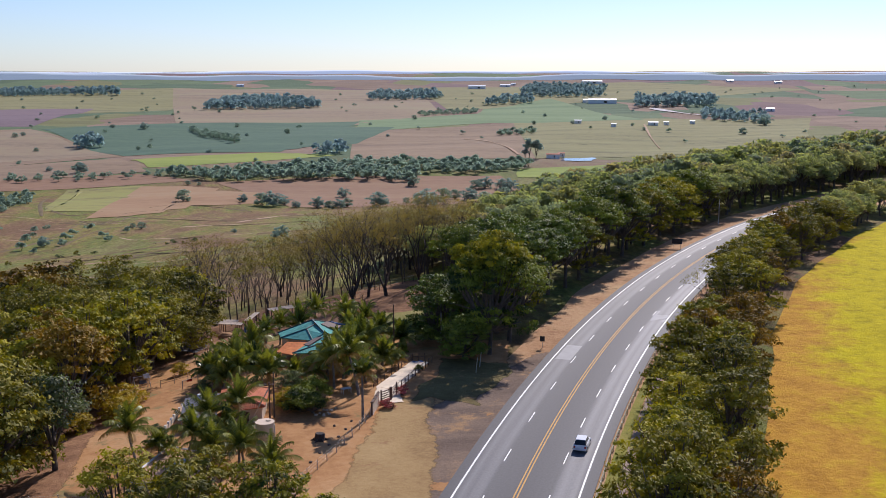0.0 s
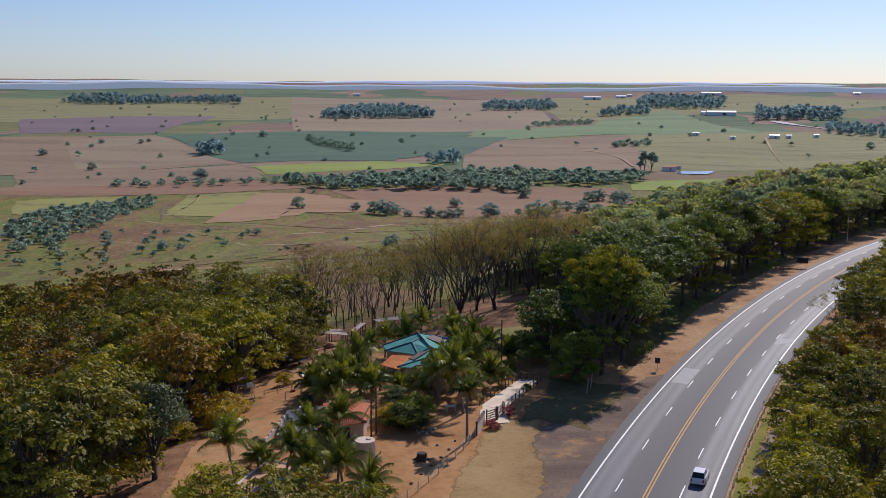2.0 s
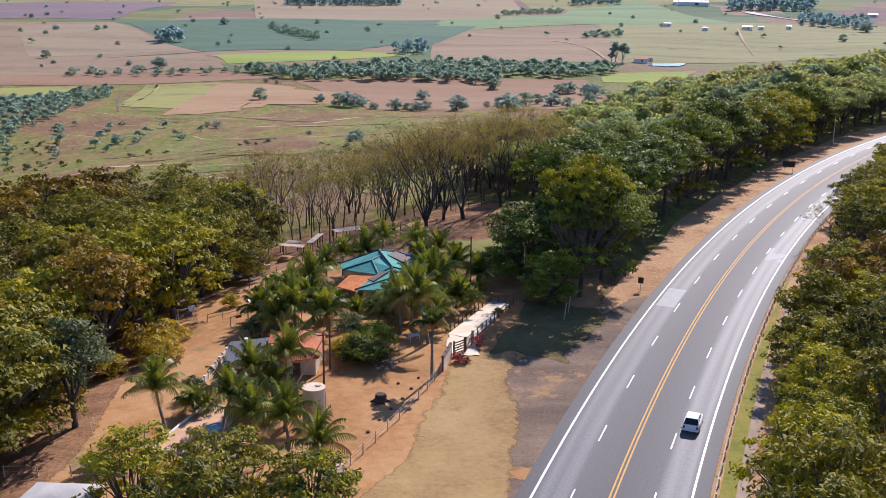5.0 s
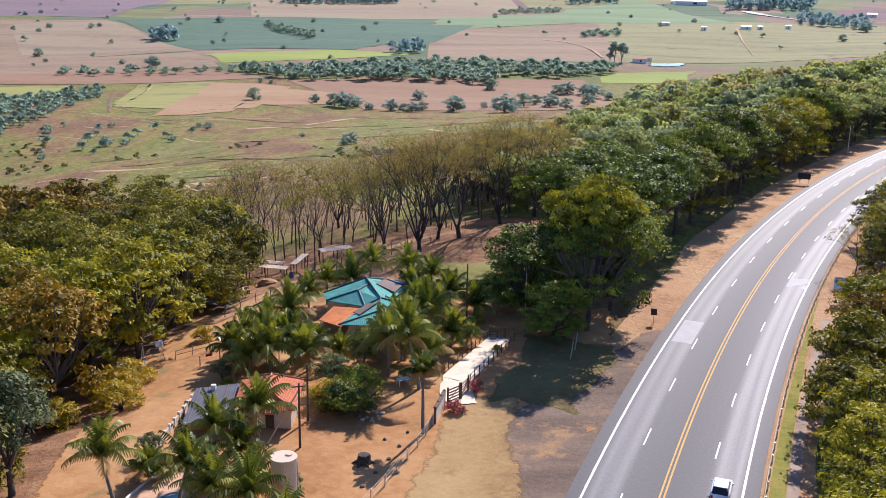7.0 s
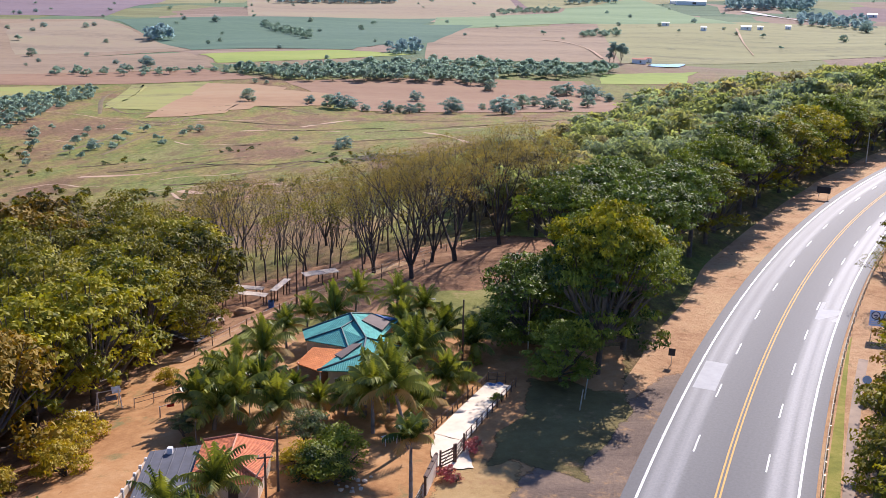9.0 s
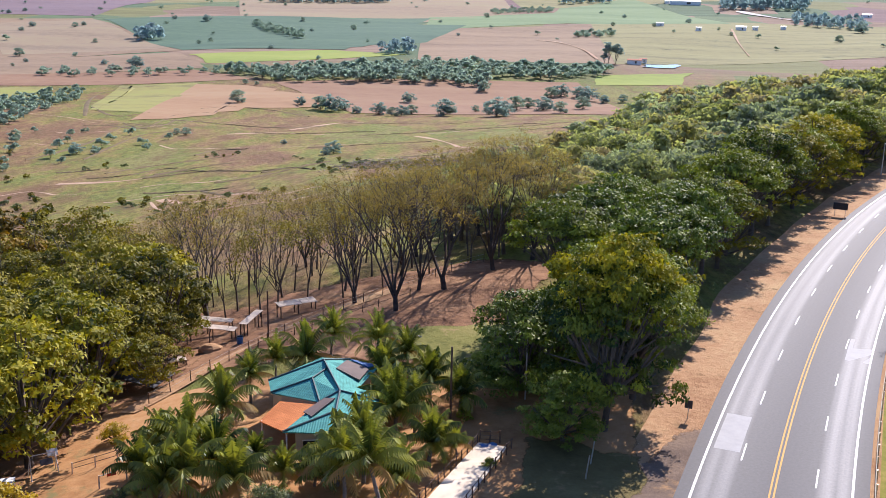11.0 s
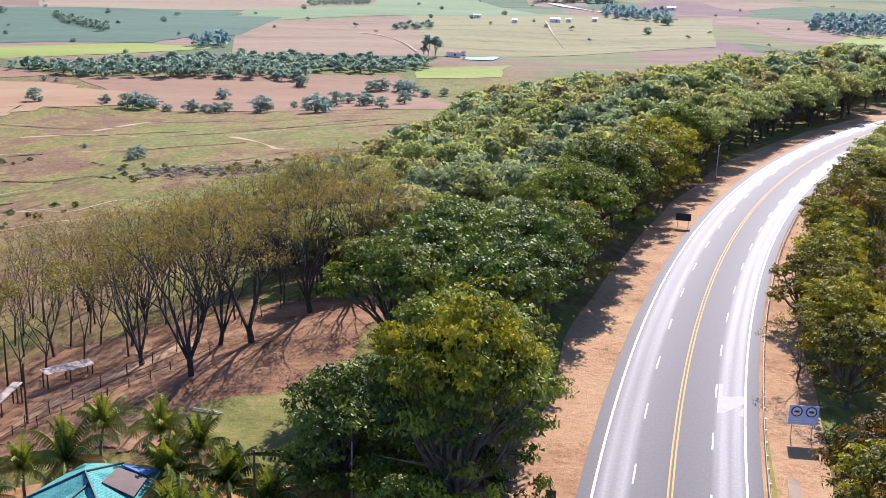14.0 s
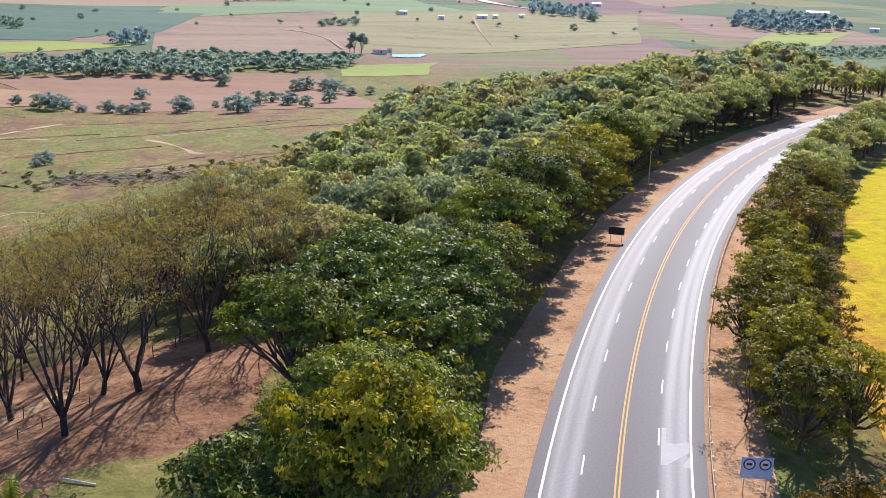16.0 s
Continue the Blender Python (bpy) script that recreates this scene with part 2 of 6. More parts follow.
def road_near(x, y):
    """Metres along the road and to the left of it, for arrays of places."""
    x, y = np.atleast_1d(np.asarray(x, float)), np.atleast_1d(np.asarray(y, float))
    s, d = np.empty(x.shape), np.empty(x.shape)
    for a in range(0, len(x), 20000):
        xa, ya = x[a:a + 20000, None], y[a:a + 20000, None]
        i = np.argmin((xa - ROAD_X) ** 2 + (ya - ROAD_Y) ** 2, 1)
        dx, dy = xa[:, 0] - ROAD_X[i], ya[:, 0] - ROAD_Y[i]
        away = np.hypot(dx, dy)
        side = np.sign(-np.cos(ROAD_H[i]) * dx + np.sin(ROAD_H[i]) * dy)
        s[a:a + 20000], d[a:a + 20000] = ROAD_S[i], away * np.where(side == 0, 1, side)
    return s, d


def land(x, y):
    """Height of the land: the road's ridge, which falls to the valley, and the plain that climbs to far hills."""
    x, y = np.atleast_1d(np.asarray(x, float)), np.atleast_1d(np.asarray(y, float))
    s, d = road_near(x, y)
    r = np.hypot(x, y)
    far = np.interp(r, [0, 500, 720, 1050, 1700, 2200, 3000, 3800, 4500, 5000, 6500], [-56, -57, -62, -78, -77, -69, -52, -26, 8, 35, 60])
    roll = np.sin(x / 170 + 1.3) * np.cos(y / 230) + 0.6 * np.sin(x / 75 - y / 110) + 0.5 * np.cos(x / 410 + y / 300)
    far = far + roll * np.interp(r, [0, 300, 1500, 3800, 5000], [1.5, 2.5, 4.0, 4.0, 2.0])
    w = np.interp(d, [-700, -420, -200, 0, 45, 54, 65, 100, 150, 250, 400, 600], [0, 0.45, 1, 1, 1, 0.99, 0.945, 0.81, 0.63, 0.35, 0.12, 0])
    w = w * (1 - smooth((s - 400) / 330))
    near = -1.5 + 0.12 * np.sin(x / 9) * np.cos(y / 11) * (abs(d) > 9)
    return far + (near - far) * w


def spread(near_lo, near_hi, step, lo, hi, grow=1.07):
    """Grid lines: even over the near stretch, then wider and wider."""
    mid = list(np.arange(near_lo, near_hi + step / 2, step))
    for end, sign in ((hi, 1), (lo, -1)):
        gap, v = step, mid[-1] if sign > 0 else mid[0]
        while v * sign < end * sign:
            gap = min(gap * grow, 80)
            v += sign * gap
            mid = mid + [v] if sign > 0 else [v] + mid
    return np.array(mid)


GX, GY = spread(-80, 240, 4.0, -4600, 4900), spread(20, 400, 4.0, -3200, 5000)
gx, gy = np.meshgrid(GX, GY)
GZ = land(gx.ravel(), gy.ravel()).reshape(gx.shape)


def ground_z(x, y):
    """Height of the ground's sheet at places, between its grid lines."""
    x, y = np.asarray(x, float), np.asarray(y, float)
    i, j = np.clip(np.searchsorted(GX, x) - 1, 0, len(GX) - 2), np.clip(np.searchsorted(GY, y) - 1, 0, len(GY) - 2)
    u, v = (x - GX[i]) / (GX[i + 1] - GX[i]), (y - GY[j]) / (GY[j + 1] - GY[j])
    a, b, c, e = GZ[j, i], GZ[j, i + 1], GZ[j + 1, i + 1], GZ[j + 1, i]
    return np.where(u > v, a + u * (b - a) + v * (c - b), a + v * (e - a) + u * (c - e))


# ---- mesh helpers ----
def mesh_of(name, verts, faces, material, smooth_shade=False):
    me = bpy.data.meshes.new(name)
    me.from_pydata([tuple(v) for v in verts], [], faces)
    me.materials.append(material)
    if smooth_shade:
        me.shade_smooth()
    me.update()
    return me


def part(name, me, parent=None, at=None, label=""):
    """Links a mesh as one object, under a thing or a part where one is given."""
    ob = new(name, me)
    if parent is not None:
        ob.parent = parent
    if at is not None:
        ob.matrix_local = at
    return tagged(ob, label)


def bm_mesh(name, bm, material, bevel=0.0):
    if bevel:
        bmesh.ops.bevel(bm, geom=bm.edges[:], offset=bevel, segments=1, affect="EDGES", clamp_overlap=True)
    me = bpy.data.meshes.new(name)
    bm.to_mesh(me)
    bm.free()
    me.materials.append(material)
    return me


def box_mesh(name, size, material, bevel=0.01, at=(0, 0, 0)):
    bm = bmesh.new()
    bmesh.ops.create_cube(bm, size=1, matrix=Matrix.Translation(at) @ Matrix.Diagonal((*size, 1)))
    return bm_mesh(name, bm, material, bevel)


def tubes(segments, sides=5):
    """Vertices and faces of tapered rods, each from (start, end, radius, radius)."""
    verts, faces = [], []
    for a, b, ra, rb in segments:
        a, b = Vector(a), Vector(b)
        way = (b - a).normalized()
        u = way.orthogonal().normalized()
        v = way.cross(u)
        n = len(verts)
        for p, r in ((a, ra), (b, rb)):
            for k in range(sides):
                t = math.tau * k / sides
                verts.append(p + (u * math.cos(t) + v * math.sin(t)) * r)
        for k in range(sides):
            j = (k + 1) % sides
            faces.append((n + k, n + j, n + sides + j, n + sides + k))
        faces.append(tuple(range(n + sides, n + 2 * sides)))
    return verts, faces


def rod(name, a, b, ra, rb, material, sides=8):
    v, f = tubes([(a, b, ra, rb)], sides)
    f.append(tuple(reversed(range(sides))))
    return mesh_of(name, v, f, material, False)


def sheet(name, xs, ys, lift, material, thick=0.0):
    """A grid of places laid on the ground; with a thickness its rim goes down."""
    z = ground_z(xs, ys) + lift
    ny, nx = xs.shape
    verts = np.stack([xs.ravel(), ys.ravel(), z.ravel()], 1).tolist()
    faces = [(j * nx + i, j * nx + i + 1, (j + 1) * nx + i + 1, (j + 1) * nx + i) for j in range(ny - 1) for i in range(nx - 1)]
    if thick:
        rim = [j for j in range(nx)] + [j * nx + nx - 1 for j in range(1, ny)] + [(ny - 1) * nx + i for i in range(nx - 2, -1, -1)] + [j * nx for j in range(ny - 2, 0, -1)]
        n = len(verts)
        for k in rim:
            verts.append((verts[k][0], verts[k][1], verts[k][2] - thick))
        for k in range(len(rim)):
            j = (k + 1) % len(rim)
            faces.append((rim[k], n + k, n + j, rim[j]))
    me = mesh_of(name, verts, faces, material, not thick)
    if not thick:
        du, dv = np.zeros(xs.shape), np.zeros(xs.shape)
        du[:, 1:] = np.cumsum(np.hypot(np.diff(xs, axis=1), np.diff(ys, axis=1)), 1)
        dv[1:] = np.cumsum(np.hypot(np.diff(xs, axis=0), np.diff(ys, axis=0)), 0)
        rim = np.minimum(np.minimum(du, du[:, -1:] - du), np.minimum(dv, dv[-1:] - dv))
        me.attributes.new("rim", "FLOAT", "POINT").data.foreach_set("value", rim.ravel().astype(np.float32))
    return me


def road_strip(name, s0, s1, d0, d1, lift, material, thick=0.0, step=4.0, cols=2, wave=0.0, seed=0):
    """A strip along the road between two distances to the left of its middle; wave roughens its rims."""
    s = np.linspace(s0, s1, max(2, int((s1 - s0) / step) + 1))
    rs = np.random.RandomState(seed)
    w = np.zeros((2, len(s)))
    if wave:
        for q in range(1, 6):
            w += wave / q * np.sin(s[None] / (60 / q ** 1.6) + rs.rand(2, 1) * 6.28)
    lo, hi = np.interp(s, np.linspace(s0, s1, len(np.atleast_1d(d0))), np.atleast_1d(d0)) + w[0], np.interp(s, np.linspace(s0, s1, len(np.atleast_1d(d1))), np.atleast_1d(d1)) + w[1]
    t = np.linspace(0, 1, cols)[None]
    d = lo[:, None] * (1 - t) + hi[:, None] * t
    x, y = road_at(np.repeat(s[:, None], cols, 1), d)
    me = sheet(name, x[:, ::-1], y[:, ::-1], lift, material, thick)
    uv = me.uv_layers.new(name="along")
    flat = np.stack([d[:, ::-1].ravel(), np.repeat(s[:, None], cols, 1).ravel()], 1)
    for loop in me.loops:
        if loop.vertex_index < len(flat):
            uv.data[loop.index].uv = flat[loop.vertex_index]
    return me


def patch(name, corners, material, lift=0.05, cells=(16, 16), wave=0.0, seed=0):
    """A four-cornered piece of land laid on the ground, with wavering rims."""
    (ax, ay), (bx, by), (cx, cy), (dx, dy) = corners
    u, v = np.meshgrid(np.linspace(0, 1, cells[0]), np.linspace(0, 1, cells[1]))
    x = (ax * (1 - u) + bx * u) * (1 - v) + (dx * (1 - u) + cx * u) * v
    y = (ay * (1 - u) + by * u) * (1 - v) + (dy * (1 - u) + cy * u) * v
    if wave:
        rs = np.random.RandomState(seed)
        a, b, c = rs.rand(3) * 6.28
        x = x + wave * (np.sin(v * 7 + a) + 0.5 * np.sin(v * 17 + u * 3 + b))
        y = y + wave * (np.sin(u * 6 + c) + 0.5 * np.sin(u * 15 + v * 4 + a))
    return sheet(name, x, y, lift, material)


# ---- ground ----
verts = np.stack([gx.ravel(), gy.ravel(), GZ.ravel()], 1)
nx_, ny_ = len(GX), len(GY)
k = (np.arange(ny_ - 1)[:, None] * nx_ + np.arange(nx_ - 1)[None]).ravel()
quads = np.stack([k, k + 1, k + nx_ + 1, k + nx_], 1)
gm = bpy.data.meshes.new("ground")
gm.vertices.add(len(verts))
gm.vertices.foreach_set("co", verts.ravel())
gm.loops.add(quads.size)
gm.loops.foreach_set("vertex_index", quads.ravel())
gm.polygons.add(len(quads))
gm.polygons.foreach_set("loop_start", np.arange(0, quads.size, 4))
gm.update(calc_edges=True)
gm.materials.append(GROUND)
gm.shade_smooth()
tagged(new("ground", gm), "rolling dry pasture land falling from a road ridge into a wide valley", "ground", kind="structure")


def land_piece(name, me, label, category="field"):
    return tagged(new(name, me), label, category, kind="structure")


# near ground, from the verge outwards
land_piece("verge", road_strip("verge", -150, 420, -13, 15, 0.04, VERGE, cols=10, wave=0.9, seed=3), "dry grass and reddish dirt verge along the road", "verge")
land_piece("yard_ground", patch("yard", [(-34, 88), (16, 96), (31, 168), (-30, 176)], YARD, 0.12, (36, 60), 1.0, 4), "bare trodden reddish earth of a rural yard", "yard")
land_piece("wood_floor", patch("wood_floor", [(-24, 182), (10, 176), (34, 222), (-16, 224)], WOODFLOOR, 0.17, (36, 36), 1.2, 6), "reddish leaf litter under bare trees", "ground")
land_piece("wood_floor", patch("wood_floor", [(-96, 92), (-31, 90), (-14, 216), (-88, 226)], WOODFLOOR, 0.10, (40, 70), 1.6, 7), "brown leaf litter under the wood beside the yard", "ground")
land_piece("gravel_layby", road_strip("gravel", -70, 36, [18.5, 19.5, 19, 20, 19, 14, 10], 4.5, 0.13, GRAVEL, cols=18, wave=0.5, seed=8), "grey brown gravel lay-by beside the road", "lay-by")
land_piece("dry_grass", patch("dry_grass", [(-6, 92), (9, 92), (15, 137), (7.5, 135)], DRYGRASS, 0.145, (22, 44), 0.8, 13), "dry yellow grass between the yard fence and the lay-by", "grass")
# its dark grass lies where the roadside trees' shadow falls, to deepen it
land_piece("shaded_lawn", patch("shaded_lawn", [(10.5, 135), (20, 132), (29, 153), (17, 157)], SHADE_GRASS, 0.15, (20, 28), 0.9, 14), "thin brownish grass, darkened for the shade of the roadside trees", "lawn")
land_piece("lawn", patch("lawn", [(1, 180), (12, 174), (20, 190), (6, 190)], LAWN, 0.23, (12, 12), 0.7, 9), "patch of green mown grass behind the house", "lawn")
# far hills that close the horizon, with blue haze put into their glowing colour
def far_ridge(radius, base, crest, rough, seed, glow, label):
    """A long low ridge on the horizon, with distance haze put into its colour and glow."""
    v, f = [], []
    for i, a in enumerate(np.linspace(-1.35, 1.45, 420)):
        top = crest + rough * (math.sin(a * 9 + seed) + 0.7 * math.sin(a * 23 + 2 * seed) + 0.35 * math.sin(a * 61) + 0.3 * noise.noise(Vector((a * 90, seed, 0))))
        for r, z in ((radius, base), (radius + 20, top - 6), (radius + 60, top)):
            v.append((math.sin(a) * r, math.cos(a) * r, z))
        if i:
            n = 3 * i
            f += [(n - 3, n, n + 1, n - 2), (n - 2, n + 1, n + 2, n - 1)]
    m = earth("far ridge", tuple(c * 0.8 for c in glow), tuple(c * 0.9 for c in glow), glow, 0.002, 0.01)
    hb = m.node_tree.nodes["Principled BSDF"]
    # The ridge emits its own colour, in place of lit haze.
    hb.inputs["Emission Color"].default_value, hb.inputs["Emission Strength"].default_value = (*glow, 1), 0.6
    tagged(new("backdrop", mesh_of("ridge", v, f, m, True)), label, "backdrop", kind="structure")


far_ridge(4880, -30, 39, 3.6, 1.0, (0.60, 0.67, 0.76), "far hills along the horizon, glowing pale blue as haze")
far_ridge(4420, -30, 25, 6.0, 4.0, (0.40, 0.46, 0.50), "far hills below the horizon, glowing blue grey as haze")
land_piece("flowering_field", road_strip("lime", -140, 345, -190, -27, 0.12, LIME, cols=60, wave=0.8, seed=2), "bright yellow green flowering field behind the roadside trees", "field")



# ---- the road ----
def asphalt():
    """Old asphalt: polished wheel tracks on the outer lanes, coloured paler for wear and sun glare, darker inner lanes,
    fine stone grain, patches and cracks.
    """
    m, nodes, links, b = mat_nodes("worn asphalt")
    uv = nodes.new("ShaderNodeUVMap").outputs["UV"]
    sep = nodes.new("ShaderNodeSeparateXYZ")
    links.new(uv, sep.inputs[0])
    fine = noise_tex(nodes, links, uv, 3.0, 6, 0.75)
    streak = noise_tex(nodes, links, uv, 1.0, 5, 0.6, (0, (2.2, 0.035, 1)))
    mr = nodes.new("ShaderNodeMapRange")
    links.new(sep.outputs["X"], mr.inputs["Value"])
    mr.inputs["From Min"].default_value, mr.inputs["From Max"].default_value = -8.5, 8.5
    at = lambda d: (d + 8.5) / 17
    tr = [(at(-8.3), 0.05), (at(-6.8), 0.25), (at(-6.1), 0.9), (at(-5.3), 0.6), (at(-4.5), 0.95), (at(-3.5), 0.2), (at(-1.8), 0.12), (at(0), 0.05),
          (at(1.8), 0.15), (at(3.3), 0.22), (at(4.2), 0.8), (at(5.1), 0.5), (at(5.9), 0.75), (at(6.8), 0.15), (at(7.4), 0.05)]
    track = ramp(nodes, links, mr.outputs["Result"], [(p, (v, v, v)) for p, v in tr])
    f = mixed(nodes, links, 0.6, track, streak, "MULTIPLY")
    # Tracks are paler for wear, and for sun glare put into the colour.
    col = ramp(nodes, links, f, [(0.02, (0.080, 0.077, 0.080)), (0.26, (0.100, 0.099, 0.103)), (0.62, (0.155, 0.155, 0.164))])
    grain = ramp(nodes, links, fine, [(0.3, (0.72, 0.72, 0.72)), (0.7, (1.1, 1.1, 1.1))])
    links.new(mixed(nodes, links, 1.0, col, grain, "MULTIPLY"), b.inputs["Base Color"])
    links.new(ramp(nodes, links, f, [(0.0, (0.75, 0.75, 0.75)), (0.6, (0.63, 0.63, 0.63))]), b.inputs["Roughness"])
    b.inputs["Specular IOR Level"].default_value = 0.4
    bumped(nodes, links, b, fine, 0.25, 0.01)
    return m


ASPHALT = asphalt()
PALE_PATCH = plain("new pale asphalt", (0.27, 0.27, 0.275), 0.7, var=0.12, scale=0.8)
WHITE_LINE = plain("worn white road paint", (0.85, 0.84, 0.80), 0.6, var=0.12, scale=2.0)
YELLOW_LINE = plain("worn yellow road paint", (0.62, 0.33, 0.07), 0.8, var=0.15, scale=2.0)
road = tagged(new("road", road_strip("road", -150, 520, -8.2, 8.1, 0.16, ASPHALT, thick=0.2, step=3, cols=12)), "worn grey asphalt road with four lanes, curving between trees", "road", kind="structure")
for d in (6.76, -6.76):
    part("edge_line", road_strip("edge_line", -150, 515, d - 0.11, d + 0.11, 0.168, WHITE_LINE, thick=0.005, step=3), road, label="solid white edge line")
for d in (0.19, -0.19):
    part("centre_line", road_strip("centre_line", -150, 515, d - 0.085, d + 0.085, 0.166, YELLOW_LINE, thick=0.005, step=3), road, label="solid yellow centre line")
for first, gap, d in ((2.6, 14.6, 3.4), (2.2, 13.4, -3.6)):
    for i in range(-10, 30):
        s = first + gap * i
        part("dash", road_strip("dash", s - 2, s + 2, d - 0.075, d + 0.075, 0.169, WHITE_LINE, thick=0.005, step=2), road, label="white lane dash" if i == 0 else "")
part("repair_patch", road_strip("repair_patch", 63, 71.5, -6.6, -3.85, 0.163, PALE_PATCH, thick=0.003), road, label="pale square asphalt repair")
part("repair_patch", road_strip("repair_patch", 31.5, 40.5, 3.75, 6.3, 0.163, PALE_PATCH, thick=0.003), road, label="pale square asphalt repair")


# ---- plants ----
def leaf_cloud(name, centres, radii, per, size, material, rs, flat=0.55, lean=0.5, aspect=0.6):
    """A crown: clumps of small leaf blades about given centres, one tint a clump, with gaps between the clumps."""
    centres, radii = np.asarray(centres, float), np.asarray(radii, float)
    n = len(centres) * per
    c = np.repeat(centres, per, 0)
    r = np.repeat(radii, per)[:, None]
    p = rs.normal(size=(n, 3))
    p /= np.linalg.norm(p, axis=1, keepdims=True)
    p *= rs.rand(n, 1) ** 0.45
    p[:, 2] = np.abs(p[:, 2]) * np.where(rs.rand(n) < 0.75, 1, -1)
    p = c + p * r * np.array([1.12, 1.12, flat * 0.72])
    out = p - centres.mean(0) + (0, 0, radii.mean())
    out /= np.linalg.norm(out, axis=1, keepdims=True) + 1e-6
    puff = (p - c) / (np.linalg.norm(p - c, axis=1, keepdims=True) + 1e-6)
    up = rs.normal(size=(n, 3)) * 0.45 + puff * 0.7 + out * 0.35 + np.array([0, 0, lean * 1.3])
    up /= np.linalg.norm(up, axis=1, keepdims=True)
    a = np.cross(up, rs.normal(size=(n, 3)))
    a /= np.linalg.norm(a, axis=1, keepdims=True)
    b = np.cross(up, a)
    ln = size * (0.6 + 0.8 * rs.rand(n, 1))
    w = b * ln * aspect * 0.5
    tri = np.stack([p - a * ln * 0.5 - w, p - a * ln * 0.5 + w, p + a * ln * 0.6 - up * ln * 0.2], 1)
    return blades(name, tri, np.repeat(rs.rand(len(centres)), per) * 0.75 + rs.rand(n) * 0.25, material)


def blades(name, pieces, tint, material):
    """A mesh of loose blades, triangles or quads, with a tint for each."""
    n, k = pieces.shape[:2]
    me = bpy.data.meshes.new(name)
    me.vertices.add(n * k)
    me.vertices.foreach_set("co", pieces.astype(np.float32).ravel())
    me.loops.add(n * k)
    me.loops.foreach_set("vertex_index", np.arange(n * k))
    me.polygons.add(n)
    me.polygons.foreach_set("loop_start", np.arange(0, n * k, k))
    me.update(calc_edges=True)
    me.attributes.new("tint", "FLOAT", "FACE").data.foreach_set("value", tint.astype(np.float32))
    me.materials.append(material)
    return me


def grow(rs, base, way, length, radius, depth, spread_deg, kids, segs, tips, droop=0.0, shrink=0.68):
    """A limb in two bent pieces, then its branches; collects the rods and the tips."""
    p, w, r = Vector(base), Vector(way).normalized(), radius
    for i in range(2):
        w = (w + Vector(rs.normal(size=3) * 0.10) + Vector((0, 0, -droop))).normalized()
        q = p + w * length * 0.5
        segs.append((p, q, r, r * 0.82))
        p, r = q, r * 0.82
    if depth == 0:
        tips.append(p)
        return
    turn = rs.rand() * 6.28
    for i in range(kids):
        ax = w.orthogonal().normalized()
        ax.rotate(Matrix.Rotation(turn + 6.28 * i / kids + rs.normal() * 0.3, 3, w))
        v = w.copy()
        v.rotate(Matrix.Rotation(radians(spread_deg * (0.6 + 0.7 * rs.rand())), 3, ax))
        grow(rs, p, v, length * shrink * (0.8 + 0.4 * rs.rand()), r * 0.72, depth - 1, spread_deg, kids, segs, tips, droop, shrink)


BARK = plain("grey brown bark", (0.10, 0.075, 0.055), 0.95, var=0.4, scale=1.5, bump=0.5)
DARK_BARK = plain("dark bark", (0.055, 0.042, 0.034), 0.95, var=0.4, scale=1.5, bump=0.5)
PALE_BARK = plain("pale bark", (0.20, 0.165, 0.13), 0.95, var=0.35, scale=1.5, bump=0.5)
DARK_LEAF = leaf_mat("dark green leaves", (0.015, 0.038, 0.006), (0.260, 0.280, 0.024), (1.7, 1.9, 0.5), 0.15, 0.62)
MANGO_LEAF = leaf_mat("glossy deep green leaves", (0.018, 0.045, 0.007), (0.205, 0.245, 0.028), (1.6, 1.85, 0.5), 0.14, 0.58)
OLIVE_LEAF = leaf_mat("olive leaves", (0.020, 0.032, 0.004), (0.260, 0.225, 0.016), (1.8, 1.7, 0.45), 0.18, 0.68)
RUST_LEAF = leaf_mat("rust olive leaves", (0.034, 0.030, 0.004), (0.300, 0.190, 0.012), (1.8, 1.5, 0.4), 0.18, 0.68)
DRY_LEAF = leaf_mat("thin dry leaves", (0.125, 0.105, 0.036), (0.225, 0.185, 0.056), (1.6, 1.4, 0.55), 0.5, 0.7)
GREY_LEAF = leaf_mat("grey green leaves", (0.036, 0.054, 0.020), (0.170, 0.190, 0.075), (1.3, 1.5, 0.8), 0.3, 0.6)
# Far leaves are lightened and blued: distance haze put into their colour.
HAZY_BLUE_LEAF = leaf_mat("hazy blue green eucalyptus leaves", (0.160, 0.215, 0.200), (0.250, 0.305, 0.265), (1.25, 1.4, 1.3), 0.68, 0.8)
HAZY_FIELD_LEAF = leaf_mat("hazy grey green pasture tree leaves", (0.190, 0.235, 0.190), (0.290, 0.330, 0.250), (1.25, 1.4, 1.3), 0.68, 0.8)
PALM_LEAF = leaf_mat("palm fronds", (0.026, 0.052, 0.010), (0.270, 0.275, 0.050), (1.8, 1.8, 0.5), 0.2, 0.36)
DEAD_FROND = leaf_mat("yellow brown dead fronds", (0.24, 0.16, 0.05), (0.42, 0.28, 0.09), (1.5, 1.3, 0.6), 0.3, 0.6)
YELLOW_LEAF = leaf_mat("yellow green leaves", (0.17, 0.14, 0.010), (0.44, 0.33, 0.018), (1.6, 1.5, 0.5), 0.3)

# Woodland leaves are much paler than the near ones: haze in their colour.
MIXED_LEAF = leaf_mat("hazy pale olive woodland leaves", (0.270, 0.272, 0.118), (0.375, 0.365, 0.150), (1.4, 1.4, 0.75), 0.5, 0.75)
